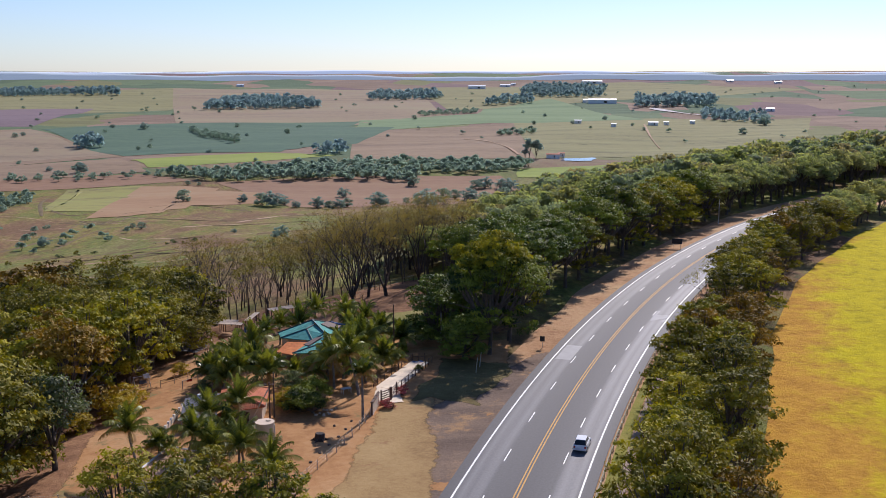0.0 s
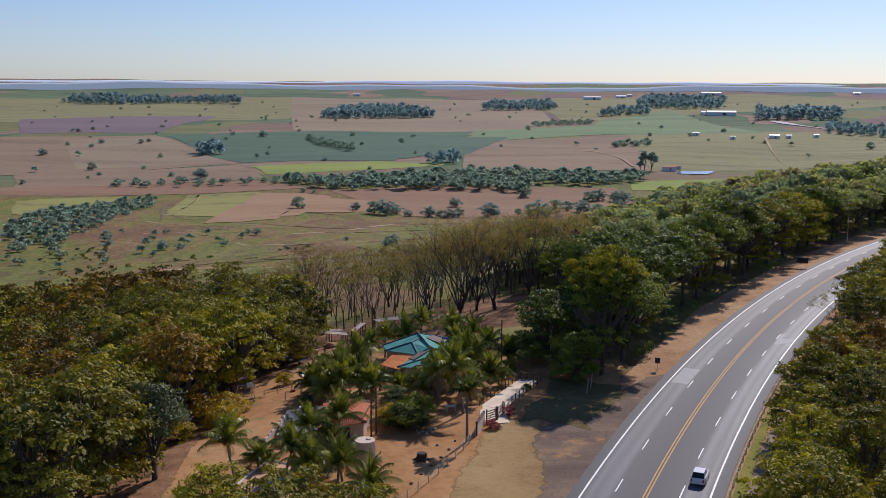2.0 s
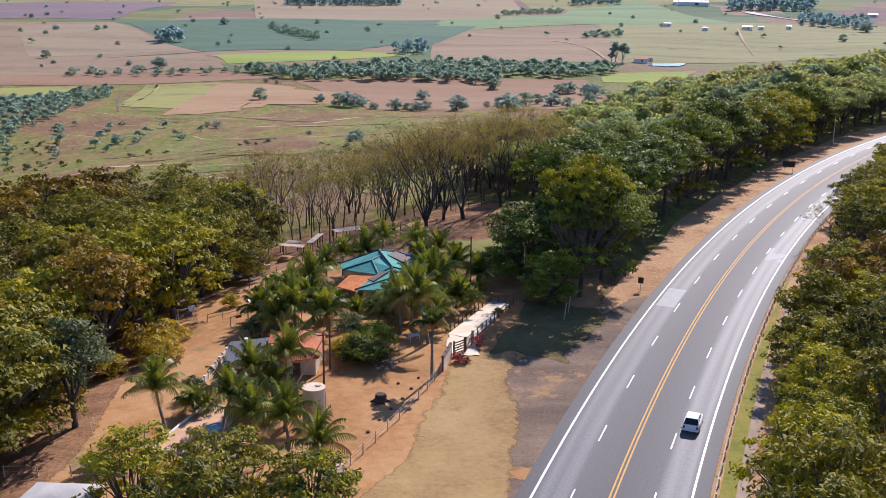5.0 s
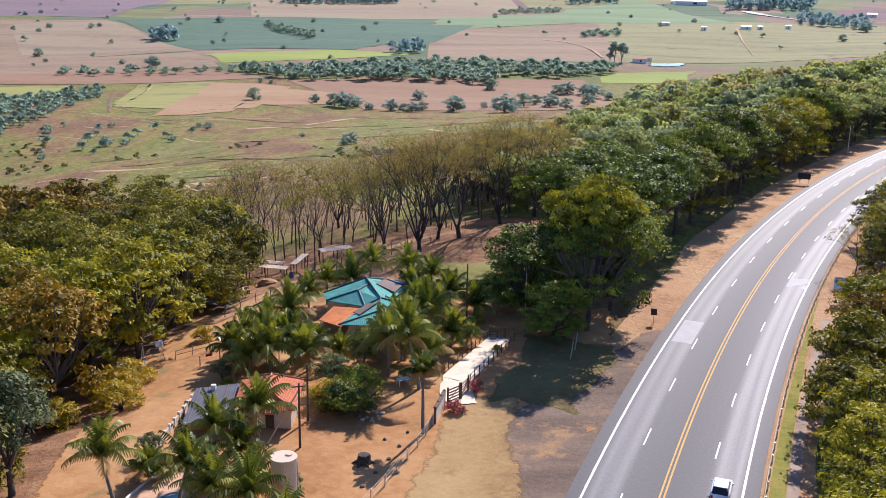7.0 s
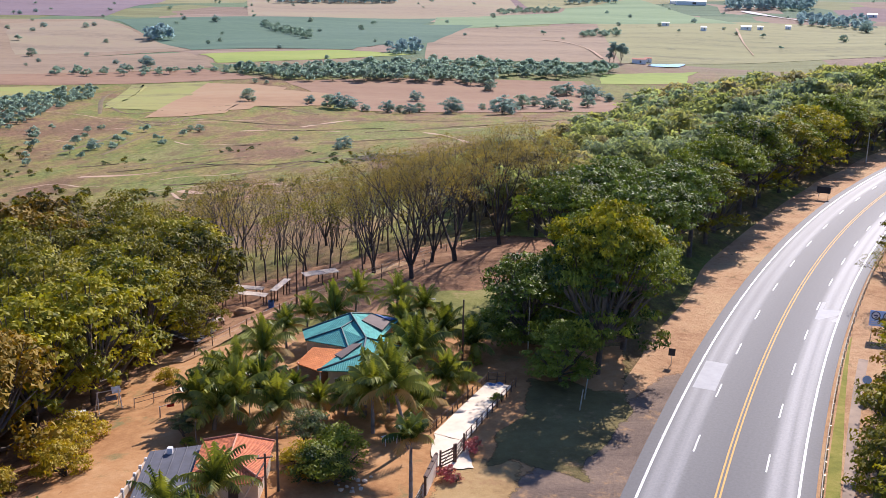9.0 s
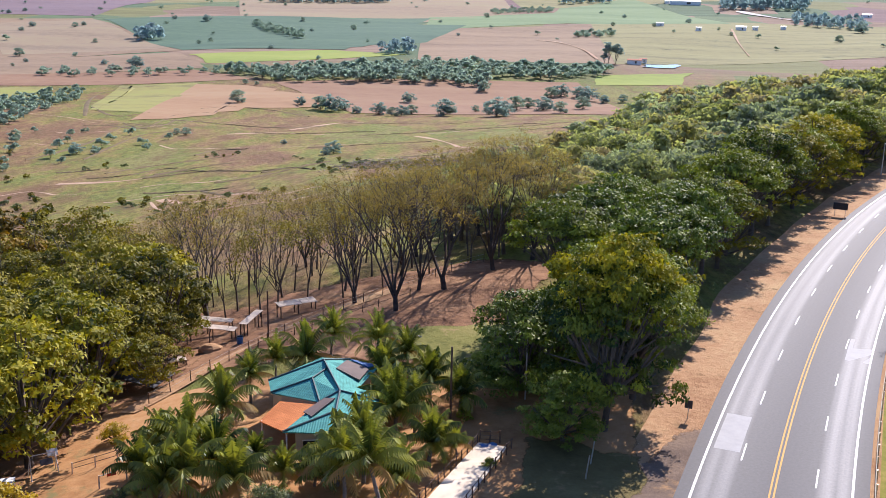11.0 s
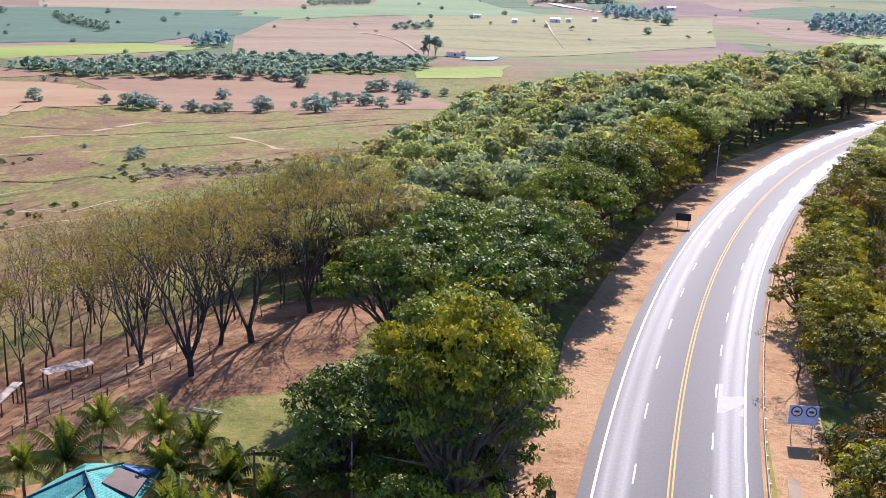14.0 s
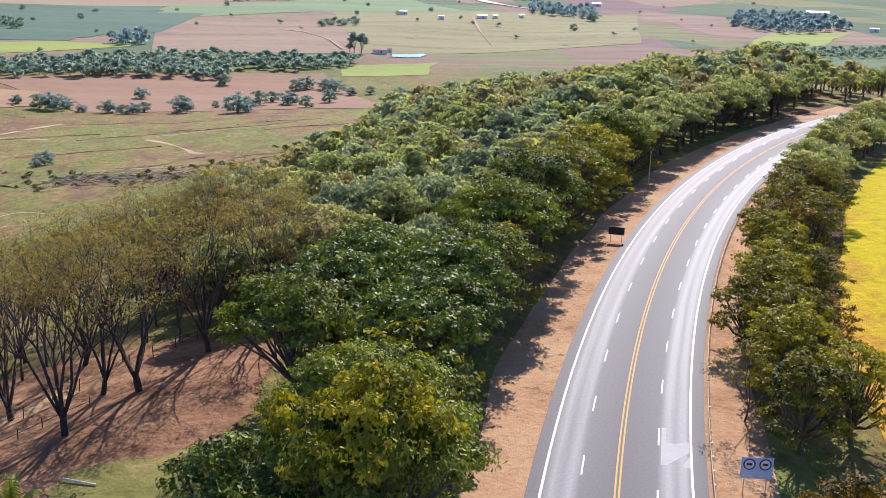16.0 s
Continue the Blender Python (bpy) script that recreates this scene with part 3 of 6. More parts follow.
FRESH_LEAF = leaf_mat("hazy fresh green woodland leaves", (0.225, 0.248, 0.112), (0.325, 0.342, 0.145), (1.4, 1.45, 0.75), 0.5, 0.75)
WOOD_GREY_LEAF = leaf_mat("hazy grey green woodland leaves", (0.230, 0.262, 0.165), (0.315, 0.345, 0.205), (1.3, 1.4, 0.85), 0.5, 0.75)
WOOD_DRY_LEAF = leaf_mat("hazy brownish woodland leaves", (0.280, 0.248, 0.125), (0.360, 0.322, 0.155), (1.3, 1.25, 0.75), 0.5, 0.75)
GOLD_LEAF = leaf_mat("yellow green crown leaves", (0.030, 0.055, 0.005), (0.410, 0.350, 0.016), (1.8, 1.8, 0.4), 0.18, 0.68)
PINK_LEAF = leaf_mat("reddish flowers and leaves", (0.10, 0.06, 0.03), (0.45, 0.10, 0.09), (1.3, 0.9, 0.7), 0.2)
KINDS = {}


def broad_tree(key, label, material, height, radius, trunk, seed, clumps=120, per=34, size=0.55, clump=1.35, lobes=7, flat=0.5, bark=None, low=0.25, sides=6, skirt=0):
    """Broad crown of overlapping lobes on spreading limbs; saves its trunk and crown meshes."""
    rs = np.random.RandomState(seed)
    deep = height - trunk
    centres, radii = [], []
    lobe = []
    for i in range(lobes):
        a, q = i * 2.4 + rs.rand(), math.sqrt((i + 0.4) / lobes)
        rr = radius * (0.30 + 0.14 * rs.rand()) * (7 / lobes) ** 0.42
        cx, cy = math.cos(a) * (radius - rr) * q * 1.15, math.sin(a) * (radius - rr) * q * 1.15
        top = height - deep * 0.42 * q ** 1.6 - rs.rand() * deep * 0.12
        lobe.append((cx, cy, top, rr))
    for i in range(skirt):
        a, rr = 6.28 * i / skirt + rs.rand() * 0.5, radius * 0.3
        lobe.append((math.cos(a) * radius * 0.69, math.sin(a) * radius * 0.69, height * (0.30 + 0.22 * rs.rand()), rr))
    while len(centres) < clumps:
        cx, cy, top, rr = lobe[rs.randint(len(lobe))]
        v = rs.normal(size=3)
        v /= np.linalg.norm(v)
        v[2] = abs(v[2]) if rs.rand() > low else -abs(v[2]) * 0.7
        hgt = min(deep * 0.45, rr * 0.85)
        k = 1.0 if rs.rand() < 0.8 else rs.rand()
        p = (cx + v[0] * rr * k, cy + v[1] * rr * k, top - hgt + v[2] * hgt * k)
        centres.append(p)
        radii.append(clump * (0.7 + 0.6 * rs.rand()))
    crown = leaf_cloud("crown", centres, radii, per, size, material, rs, flat)
    segs = []
    fork = Vector((rs.normal() * 0.2, rs.normal() * 0.2, trunk * 0.75))
    rad = 0.16 + height * 0.012
    segs += [((0, 0, -0.6), fork * 0.5, rad * 1.25, rad), (fork * 0.5, fork, rad, rad * 0.9)]
    for cx, cy, top, rr in lobe:
        end = Vector((cx, cy, top - min(deep * 0.45, rr * 0.8)))
        mid = fork.lerp(end, 0.5) + Vector((0, 0, -deep * 0.05)) + Vector(rs.normal(size=3) * 0.25)
        segs += [(fork, mid, rad * 0.62, rad * 0.42), (mid, end, rad * 0.42, rad * 0.16)]
        for j in range(2 if sides > 4 and top > height * 0.53 else 0):
            segs.append((mid, end + Vector(rs.normal(size=3)) * rr * 0.6, rad * 0.3, rad * 0.08))
    v, f = tubes(segs, sides)
    KINDS.setdefault(key, []).append((mesh_of("trunk", v, f, bark or BARK, True), crown, label))


def vase_tree(key, label, material, height, seed, limbs=5, depth=3, kids=3, per=9, size=0.2, clump=0.7, trunk=0.3, spread_deg=21, fork=0.12, bark=None):
    """Thin-crowned tree: a short bole that parts into upright limbs, which fork into fine twigs with a haze of small leaves."""
    rs = np.random.RandomState(seed)
    top = Vector((rs.normal() * 0.15, rs.normal() * 0.15, height * fork))
    segs, tips = [((0, 0, -0.5), (0, 0, 0.15), trunk * 1.5, trunk * 1.15), ((0, 0, 0.15), top, trunk * 1.15, trunk * 0.95)], []
    for i in range(limbs):
        a, tilt = math.tau * i / limbs + rs.normal() * 0.3, radians(10 + 24 * rs.rand())
        way = (math.cos(a) * math.sin(tilt), math.sin(a) * math.sin(tilt), math.cos(tilt))
        grow(rs, top - Vector((0, 0, height * 0.05 * rs.rand())), way, height * (0.31 + 0.08 * rs.rand()), trunk * (0.42 + 0.2 * rs.rand()), depth, spread_deg, kids, segs, tips, -0.03, 0.64)
    v, f = tubes(segs, 4)
    tips = np.array([tuple(t) for t in tips])
    crown = leaf_cloud("crown", tips, np.full(len(tips), clump), per, size, material, rs, 0.9)
    KINDS.setdefault(key, []).append((mesh_of("trunk", v, f, bark or BARK, True), crown, label))


def palm_kind(key, label, height, seed, fronds=24, reach=3.6, lean=0.25, material=None):
    """Coconut palm: ringed leaning trunk and arching fronds with hanging leaflets."""
    rs = np.random.RandomState(seed)
    segs, p, w = [], Vector((0, 0, -0.3)), Vector((rs.normal() * lean * 0.4, rs.normal() * lean * 0.4, 1)).normalized()
    n = 7
    for i in range(n):
        q = p + w * (height + 0.3) / n
        segs.append((p, q, 0.20 - 0.09 * i / n, 0.19 - 0.09 * i / n))
        p, w = q, (w + Vector(rs.normal(size=3) * 0.04)).normalized()
    quad, tint, dead = [], [], []
    for i in range(fronds):
        first = len(quad)
        az, el = i * 2.4 + rs.rand() * 0.4, radians(86 - 78 * (i / fronds) ** 1.3 + rs.normal() * 6)
        q, d = Vector(p), Vector((math.cos(az) * math.cos(el), math.sin(az) * math.cos(el), math.sin(el)))
        side = Vector((-math.sin(az), math.cos(az), 0))
        ln, tone = reach * (0.8 + 0.3 * rs.rand()), rs.rand() * 0.7
        steps = 9
        for j in range(steps):
            d = (d + Vector((0, 0, -0.02 - 0.036 * j))).normalized()
            e = q + d * ln / steps
            wide = 0.7 * math.sin(math.pi * (0.12 + 0.86 * (j + 0.5) / steps)) ** 0.7
            for sg in (1, -1):
                for part_way in (0.25, 0.75):
                    root = q.lerp(e, part_way)
                    tip = root + side * sg * wide * (0.75 + 0.3 * rs.rand()) + d * 0.35 * wide + Vector((0, 0, -0.6 * wide - 0.15 * rs.rand()))
                    half = d * 0.10
                    quad.append([root - half, root + half, tip + half * 0.3, tip - half * 0.3])
                    tint.append(tone + 0.3 * rs.rand())
            up = d.cross(side) * 0.03
            quad.append([q - up - side * 0.03, q + up + side * 0.03, e + up + side * 0.02, e - up - side * 0.02])
            tint.append(0.9)
            q = e
        if i >= fronds - 4 and i % 2:
            dead += quad[first:]
            del quad[first:], tint[first:]
    v, f = tubes(segs, 7)
    crown = blades("crown", np.array([[tuple(c) for c in b] for b in quad]), np.array(tint), material or PALM_LEAF)
    dry = blades("dry_fronds", np.array([[tuple(c) for c in b] for b in dead]), np.full(len(dead), 0.6), DEAD_FROND)
    KINDS.setdefault(key, []).append((mesh_of("trunk", v, f, PALE_BARK, True), crown, label, dry))


def plant(key, x, y, scale=1.0, turn=None, group="", which=None, name="tree", tall=1.0):
    """A tree, palm or shrub of a kind on the ground: an empty with its trunk and crown."""
    trunk, crown, label, *more = KINDS[key][random.randrange(len(KINDS[key])) if which is None else which]
    ob = new(name)
    ob.empty_display_size = 0.3
    ob.matrix_world = pose(float(x), float(y), float(ground_z(x, y)), 0, 0, random.uniform(0, 360) if turn is None else turn) @ Matrix.Diagonal((scale, scale, scale * tall, 1))
    part("trunk", trunk, ob)
    part("crown", crown, ob)
    for extra in more:
        part("dry_fronds", extra, ob, label="hanging yellow brown dead fronds")
    return tagged(ob, label, name.replace("_", " "), group)


def scatter(region, gap, seed, keep=lambda x, y: True):
    """Places at least a gap apart inside a polygon, in an uneven spread."""
    rs = np.random.RandomState(seed)
    px, py = np.array(region).T
    got = []
    for _ in range(int(6 * (px.max() - px.min()) * (py.max() - py.min()) / gap ** 2) + 50):
        x, y = rs.uniform(px.min(), px.max()), rs.uniform(py.min(), py.max())
        inside = False
        for i in range(len(px)):
            j = i - 1
            if (py[i] > y) != (py[j] > y) and x < (px[j] - px[i]) * (y - py[i]) / (py[j] - py[i]) + px[i]:
                inside = not inside
        if inside and keep(x, y) and all((x - a) ** 2 + (y - b) ** 2 > gap * gap for a, b in got):
            got.append((x, y))
    return got


for i in range(3):
    broad_tree("dark", "tall dark green roadside tree with a dense domed crown", DARK_LEAF, 16.2 + i, 7.2, 6.4, 11 + i, clumps=230, per=46, size=0.40, clump=1.1, lobes=18, low=0.3)
    broad_tree("olive", "olive green tree with a broad feathery crown", OLIVE_LEAF, 12.5 + 0.6 * i, 5.8, 2.6, 31 + i, clumps=140, per=34, size=0.44, clump=1.0, low=0.25, lobes=13, skirt=5)
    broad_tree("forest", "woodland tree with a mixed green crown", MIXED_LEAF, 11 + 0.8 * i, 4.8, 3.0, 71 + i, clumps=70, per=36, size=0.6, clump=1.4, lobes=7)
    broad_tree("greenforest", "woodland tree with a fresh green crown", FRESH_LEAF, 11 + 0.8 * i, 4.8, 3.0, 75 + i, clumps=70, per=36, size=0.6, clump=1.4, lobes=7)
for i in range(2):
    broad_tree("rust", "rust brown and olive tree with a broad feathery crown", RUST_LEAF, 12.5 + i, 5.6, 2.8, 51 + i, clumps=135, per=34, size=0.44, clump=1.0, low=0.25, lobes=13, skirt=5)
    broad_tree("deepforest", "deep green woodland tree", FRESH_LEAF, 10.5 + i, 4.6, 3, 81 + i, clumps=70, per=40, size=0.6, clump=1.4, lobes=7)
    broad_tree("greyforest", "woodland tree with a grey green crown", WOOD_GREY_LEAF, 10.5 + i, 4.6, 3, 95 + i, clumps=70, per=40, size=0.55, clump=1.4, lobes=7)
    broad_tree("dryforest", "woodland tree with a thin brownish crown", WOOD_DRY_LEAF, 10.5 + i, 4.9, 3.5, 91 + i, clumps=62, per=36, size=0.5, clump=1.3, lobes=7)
    vase_tree("bare", "tall almost leafless tree with upright limbs and sparse olive tips", DRY_LEAF, 15.5, 101 + i, 6, 3, 3, per=19, size=0.2, trunk=0.30, bark=DARK_BARK, clump=0.95, spread_deg=25)
    vase_tree("slim", "slender almost leafless tree with thin twigs", DRY_LEAF, 13, 111 + i, 3, 2, 3, per=11, size=0.2, trunk=0.12, bark=BARK, clump=1.0, fork=0.25, spread_deg=26)
    vase_tree("thin", "slender tree with a thin olive crown", OLIVE_LEAF, 12, 115 + i, 4, 2, 3, per=30, size=0.26, trunk=0.14, bark=BARK, clump=1.1, fork=0.2, spread_deg=30)
    palm_kind("palm", "coconut palm with arching green fronds", 4.2 + i, 121 + i)
    palm_kind("lowpalm", "young coconut palm with upright fronds", 1.9 + 0.5 * i, 131 + i, fronds=22, reach=3.3)
palm_kind("slimpalm", "slender palm with a small crown on a tall thin trunk", 6.4, 141, fronds=15, reach=2.4, lean=0.05)
for i in range(2):
    broad_tree("golden", "golden olive tree with a broad feathery crown", GOLD_LEAF, 12.5 + i, 5.7, 2.6, 171 + i, clumps=140, per=34, size=0.44, clump=1.0, low=0.25, lobes=13, skirt=5)
# Domed crown in two greens: yellow top as young and sunlit, sides as shaded.
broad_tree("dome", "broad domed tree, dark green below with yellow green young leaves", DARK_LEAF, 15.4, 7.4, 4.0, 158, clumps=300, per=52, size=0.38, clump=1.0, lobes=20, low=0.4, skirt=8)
broad_tree("sunlit_flush", "young leaves", GOLD_LEAF, 16, 6.9, 9.5, 158, clumps=170, per=46, size=0.36, clump=0.85, lobes=20, low=0.0)
for i in range(2):
    broad_tree("glossy", "round dense tree with glossy deep green leaves", MANGO_LEAF, 13.5 + i, 6.6, 2.0, 181 + i, clumps=250, per=46, size=0.42, clump=1.05, lobes=14, low=0.4, skirt=9)
    broad_tree("highglossy", "tall tree with a spreading crown of glossy green leaves", MANGO_LEAF, 15.5 + i, 7.2, 5.6, 185 + i, clumps=230, per=46, size=0.42, clump=1.05, lobes=17, low=0.3)
broad_tree("pinkshrub", "low flowering bush with reddish pink flowers", PINK_LEAF, 1.5, 1.1, 0.2, 159, clumps=24, per=40, size=0.16, clump=0.35, lobes=4)
broad_tree("grey", "grey green tree with an open crown and a bare lower trunk", GREY_LEAF, 10.5, 4.8, 3.2, 151, clumps=90, per=60, size=0.32, clump=1.1)
broad_tree("shrub", "leafy green garden shrub", DARK_LEAF, 3.6, 2.6, 0.5, 152, clumps=70, per=60, size=0.24, clump=0.7, lobes=7)
broad_tree("greyshrub", "silvery grey green garden tree", GREY_LEAF, 4.6, 2.5, 0.9, 153, clumps=70, per=60, size=0.2, clump=0.65, lobes=7)
broad_tree("yellowshrub", "yellow green garden shrub", YELLOW_LEAF, 2.8, 2.3, 0.4, 154, clumps=56, per=56, size=0.2, clump=0.6, lobes=6)
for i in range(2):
    broad_tree("fieldtree", "lone grey green pasture tree with a round crown", HAZY_FIELD_LEAF if i else HAZY_BLUE_LEAF, 10 + i, 6.0, 1.0, 155 + i, clumps=60, per=24, size=1.0, clump=1.6, lobes=7, sides=4, low=0.4, skirt=5)
broad_tree("tallfield", "group of tall blue green eucalyptus trees", HAZY_BLUE_LEAF, 34, 11, 5, 157, clumps=60, per=36, size=2.0, clump=3.2, lobes=6)

# roadside row on the house side
for s in np.arange(44, 330, 8.5):
    x, y = road_at(s + random.uniform(-1, 1), 19.6 + random.uniform(-1.2, 1.2))
    if s < 200:
        key = "highglossy" if 56 < s < 84 else ("dark" if random.random() < (0.7 if s < 110 else 0.35) else random.choice(("olive", "golden")))
        k = random.uniform(0.95, 1.15) * (1.0 if key in ("dark", "highglossy") else 1.2)
    else:
        key, k = random.choice(("greenforest", "forest", "greenforest", "deepforest")), random.uniform(1.25, 1.5)
    plant(key, x, y, k, group="roadside row", name="roadside_tree")
for s in np.arange(60, 90, 9):
    x, y = road_at(s, 30 + random.uniform(-1, 2))
    plant(random.choice(("dark", "highglossy", "olive")), x, y, random.uniform(1.0, 1.15), group="roadside row", name="roadside_tree")
# row on the field side
for s in np.arange(-62, 330, 7.0):
    x, y = road_at(s + random.uniform(-1.5, 1.5), -16.5 + random.uniform(-1.5, 1))
    if math.hypot(x - 64, y - 166) < 9:
        continue
    near = s < 190
    plant(random.choice(("olive", "rust", "golden", "golden", "golden", "olive") if near else ("forest", "greenforest", "forest")), x, y, random.uniform(0.8, 1.05), group="field side row", name="roadside_tree")
    if random.random() < 0.6:
        x, y = road_at(s + 3, -22 + random.uniform(-1, 1))
        if math.hypot(x - 64, y - 166) < 9:
            continue
        plant(random.choice(("olive", "rust", "golden") if near else ("forest", "greenforest")), x, y, random.uniform(0.75, 1.0), group="field side row", name="roadside_tree")
for key, s, d, k in (("thin", 76, -12.4, 0.8), ("olive", 98, -12.8, 0.8)):
    plant(key, *road_at(s, d), k, group="field side row", name="roadside_tree")
# wood beside the yard
for x, y in scatter([(-39, 118), (-32, 150), (-31, 176), (-26, 206), (-40, 222), (-82, 205), (-84, 130), (-62, 94), (-42, 94)], 6.3, 5):
    plant(random.choice(("olive", "rust", "rust", "olive", "golden") if y < 165 else ("olive", "olive", "golden", "olive", "thin")), x, y, random.uniform(1.1, 1.4), group="wood beside the yard")
for x, y in scatter([(-84, 206), (-40, 214), (-34, 230), (-44, 248), (-96, 246)], 7.0, 45):
    plant(random.choice(("olive", "thin", "slim", "thin")), x, y, random.uniform(1.15, 1.45), group="wood beside the yard")
for i in range(2):
    broad_tree("backolive", "olive green tree at the back of the wood", OLIVE_LEAF, 13 + i, 6.0, 2.4, 191 + i, clumps=85, per=34, size=0.62, clump=1.3, lobes=11, skirt=4, sides=4)
    broad_tree("backrust", "rust brown tree at the back of the wood", RUST_LEAF, 13 + i, 6.0, 2.4, 195 + i, clumps=85, per=34, size=0.62, clump=1.3, lobes=11, skirt=4, sides=4)
for x, y in scatter([(-86, 120), (-84, 205), (-60, 224), (-62, 262), (-130, 262), (-128, 150)], 8.5, 55):
    plant(random.choice(("backolive", "backrust", "backolive")), x, y, random.uniform(1.2, 1.55), group="wood beside the yard")
# bare trees behind the house
for x, y, k in ((4, 197, 1.05), (11, 206, 0.95), (19, 216, 1.0), (7.3, 207, 0.9), (-2, 206, 0.85), (26, 222, 0.9)):
    plant("bare", x, y, k * 1.3, group="bare trees behind the house", name="bare_tree")
for x, y in scatter([(-24, 208), (-14, 207), (0, 212), (30, 228), (30, 262), (-20, 256), (-40, 226)], 4.6, 15):
    plant(random.choice(("slim", "slim", "thin", "slim", "thin", "slim", "slim", "bare")), x, y, random.uniform(1.0, 1.3), group="bare trees behind the house", name="bare_tree")
# woodland on the slope: the trees nearest the road stand singly, the rest are one wood
wood = scatter([(22, 226), (10, 262), (18, 300), (44, 332), (66, 378), (104, 450), (160, 560), (250, 600), (330, 560), (250, 430), (160, 335), (110, 290), (60, 238)], 6.6, 25,
               lambda x, y: road_near(x, y)[1][0] > 22)
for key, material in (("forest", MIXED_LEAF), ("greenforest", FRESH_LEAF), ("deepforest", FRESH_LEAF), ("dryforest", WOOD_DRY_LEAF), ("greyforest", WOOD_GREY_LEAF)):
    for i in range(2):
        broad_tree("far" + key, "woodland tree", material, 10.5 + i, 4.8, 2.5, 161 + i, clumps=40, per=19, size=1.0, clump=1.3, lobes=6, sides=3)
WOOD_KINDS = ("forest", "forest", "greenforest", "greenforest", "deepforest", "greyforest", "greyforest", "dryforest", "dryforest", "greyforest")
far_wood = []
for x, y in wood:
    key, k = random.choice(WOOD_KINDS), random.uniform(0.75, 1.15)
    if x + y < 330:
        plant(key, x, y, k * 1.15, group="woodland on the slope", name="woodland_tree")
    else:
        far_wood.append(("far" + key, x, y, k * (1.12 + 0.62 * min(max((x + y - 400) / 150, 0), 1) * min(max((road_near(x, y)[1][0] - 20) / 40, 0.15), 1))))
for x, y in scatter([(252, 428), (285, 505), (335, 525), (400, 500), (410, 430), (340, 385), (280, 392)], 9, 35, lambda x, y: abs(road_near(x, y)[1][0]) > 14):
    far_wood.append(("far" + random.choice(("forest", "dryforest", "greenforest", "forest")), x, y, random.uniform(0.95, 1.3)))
for x, y, k in ((-26, 186, 0.75), (-30, 192, 0.9), (-32, 182, 0.95), (-25, 178, 0.6)):
    plant("olive", x, y, k, group="wood beside the yard")


# ---- fields and woods in the distance ----
def crop(name, low, mid, high, turn=20, big=0.004, spot=None):
    return earth(name, low, mid, high, big, 0.06, stretch=(turn, (0.25, 2.2, 1)), bump=0.3, spot=spot, spot_scale=0.02, spot_at=0.6)


CROPS = {
    "green": (crop("green cane", (0.070, 0.123, 0.082), (0.093, 0.153, 0.098), (0.125, 0.192, 0.113), 70), "field of green cane"),
    "lime": (crop("young grass", (0.186, 0.231, 0.059), (0.249, 0.302, 0.066), (0.296, 0.333, 0.082), 80), "strip of bright young grass"),
    "pale": (crop("pale green crop", (0.140, 0.209, 0.105), (0.186, 0.255, 0.121), (0.218, 0.287, 0.144), 80), "field of pale green crop"),
    "mauve": (crop("ploughed mauve earth", (0.156, 0.115, 0.121), (0.210, 0.153, 0.160), (0.242, 0.177, 0.176), 85), "ploughed field of mauve earth"),
    "tan": (crop("dry stubble", (0.218, 0.170, 0.113), (0.296, 0.224, 0.144), (0.312, 0.270, 0.152), 88), "dry stubble field"),
    "brown": (crop("brown fallow", (0.177, 0.124, 0.083), (0.266, 0.189, 0.118), (0.319, 0.230, 0.142), 80), "brown fallow field"),
    "pink": (crop("reddish bare earth", (0.20, 0.115, 0.070), (0.275, 0.165, 0.100), (0.315, 0.205, 0.120), 75), "bare reddish earth"),
    "peach": (crop("bare peach earth", (0.265, 0.160, 0.085), (0.335, 0.205, 0.110), (0.365, 0.245, 0.135), 60), "bare peach coloured earth on a slope"),
    "olive": (crop("olive pasture", (0.171, 0.162, 0.082), (0.249, 0.231, 0.105), (0.281, 0.270, 0.121), 60, 0.012, (0.101, 0.107, 0.051)), "olive pasture"),
    "meadow": (crop("green meadow", (0.177, 0.159, 0.065), (0.283, 0.266, 0.083), (0.260, 0.301, 0.077), 80, 0.01, (0.156, 0.138, 0.066)), "sunlit green meadow in the valley"),
}


def far_field(crop_name, corners, lift, wave=6.0):
    material, label = CROPS[crop_name]
    x, y = np.array(corners).T
    cells = int(np.clip(max(np.ptp(x), np.ptp(y)) / 20, 12, 60))
    land_piece("field", patch("field", corners, material, lift, (cells, cells), wave, len(label)), label)


far_field("olive", [(-1057, 2422), (-1546, 3553), (-513, 3827), (-403, 2777)], 0.39)
far_field("tan", [(-315, 2168), (-552, 3812), (318, 3825), (271, 2324)], 0.41)
far_field("olive", [(323, 2777), (318, 3825), (1249, 4134), (1663, 3469)], 0.39)
far_field("mauve", [(-854, 2108), (-1008, 2510), (-620, 2876), (-582, 2132)], 0.51)
far_field("brown", [(-608, 1384), (-880, 2012), (-564, 2089), (-288, 1518)], 0.41)
far_field("tan", [(-532, 1486), (-712, 1966), (-557, 2040), (-328, 1572)], 0.53)
far_field("green", [(-295, 1520), (-553, 2054), (69, 2367), (-78, 1552)], 0.51)
far_field("green", [(-79, 1570), (-58, 2244), (132, 2123), (41, 1713)], 0.56)
far_field("pale", [(58, 2003), (70, 2399), (368, 2557), (360, 2238)], 0.46)
far_field("lime", [(-230, 1369), (-278, 1468), (-91, 1550), (19, 1486)], 0.41)
far_field("brown", [(32, 1348), (58, 2003), (408, 2230), (287, 1408)], 0.41)
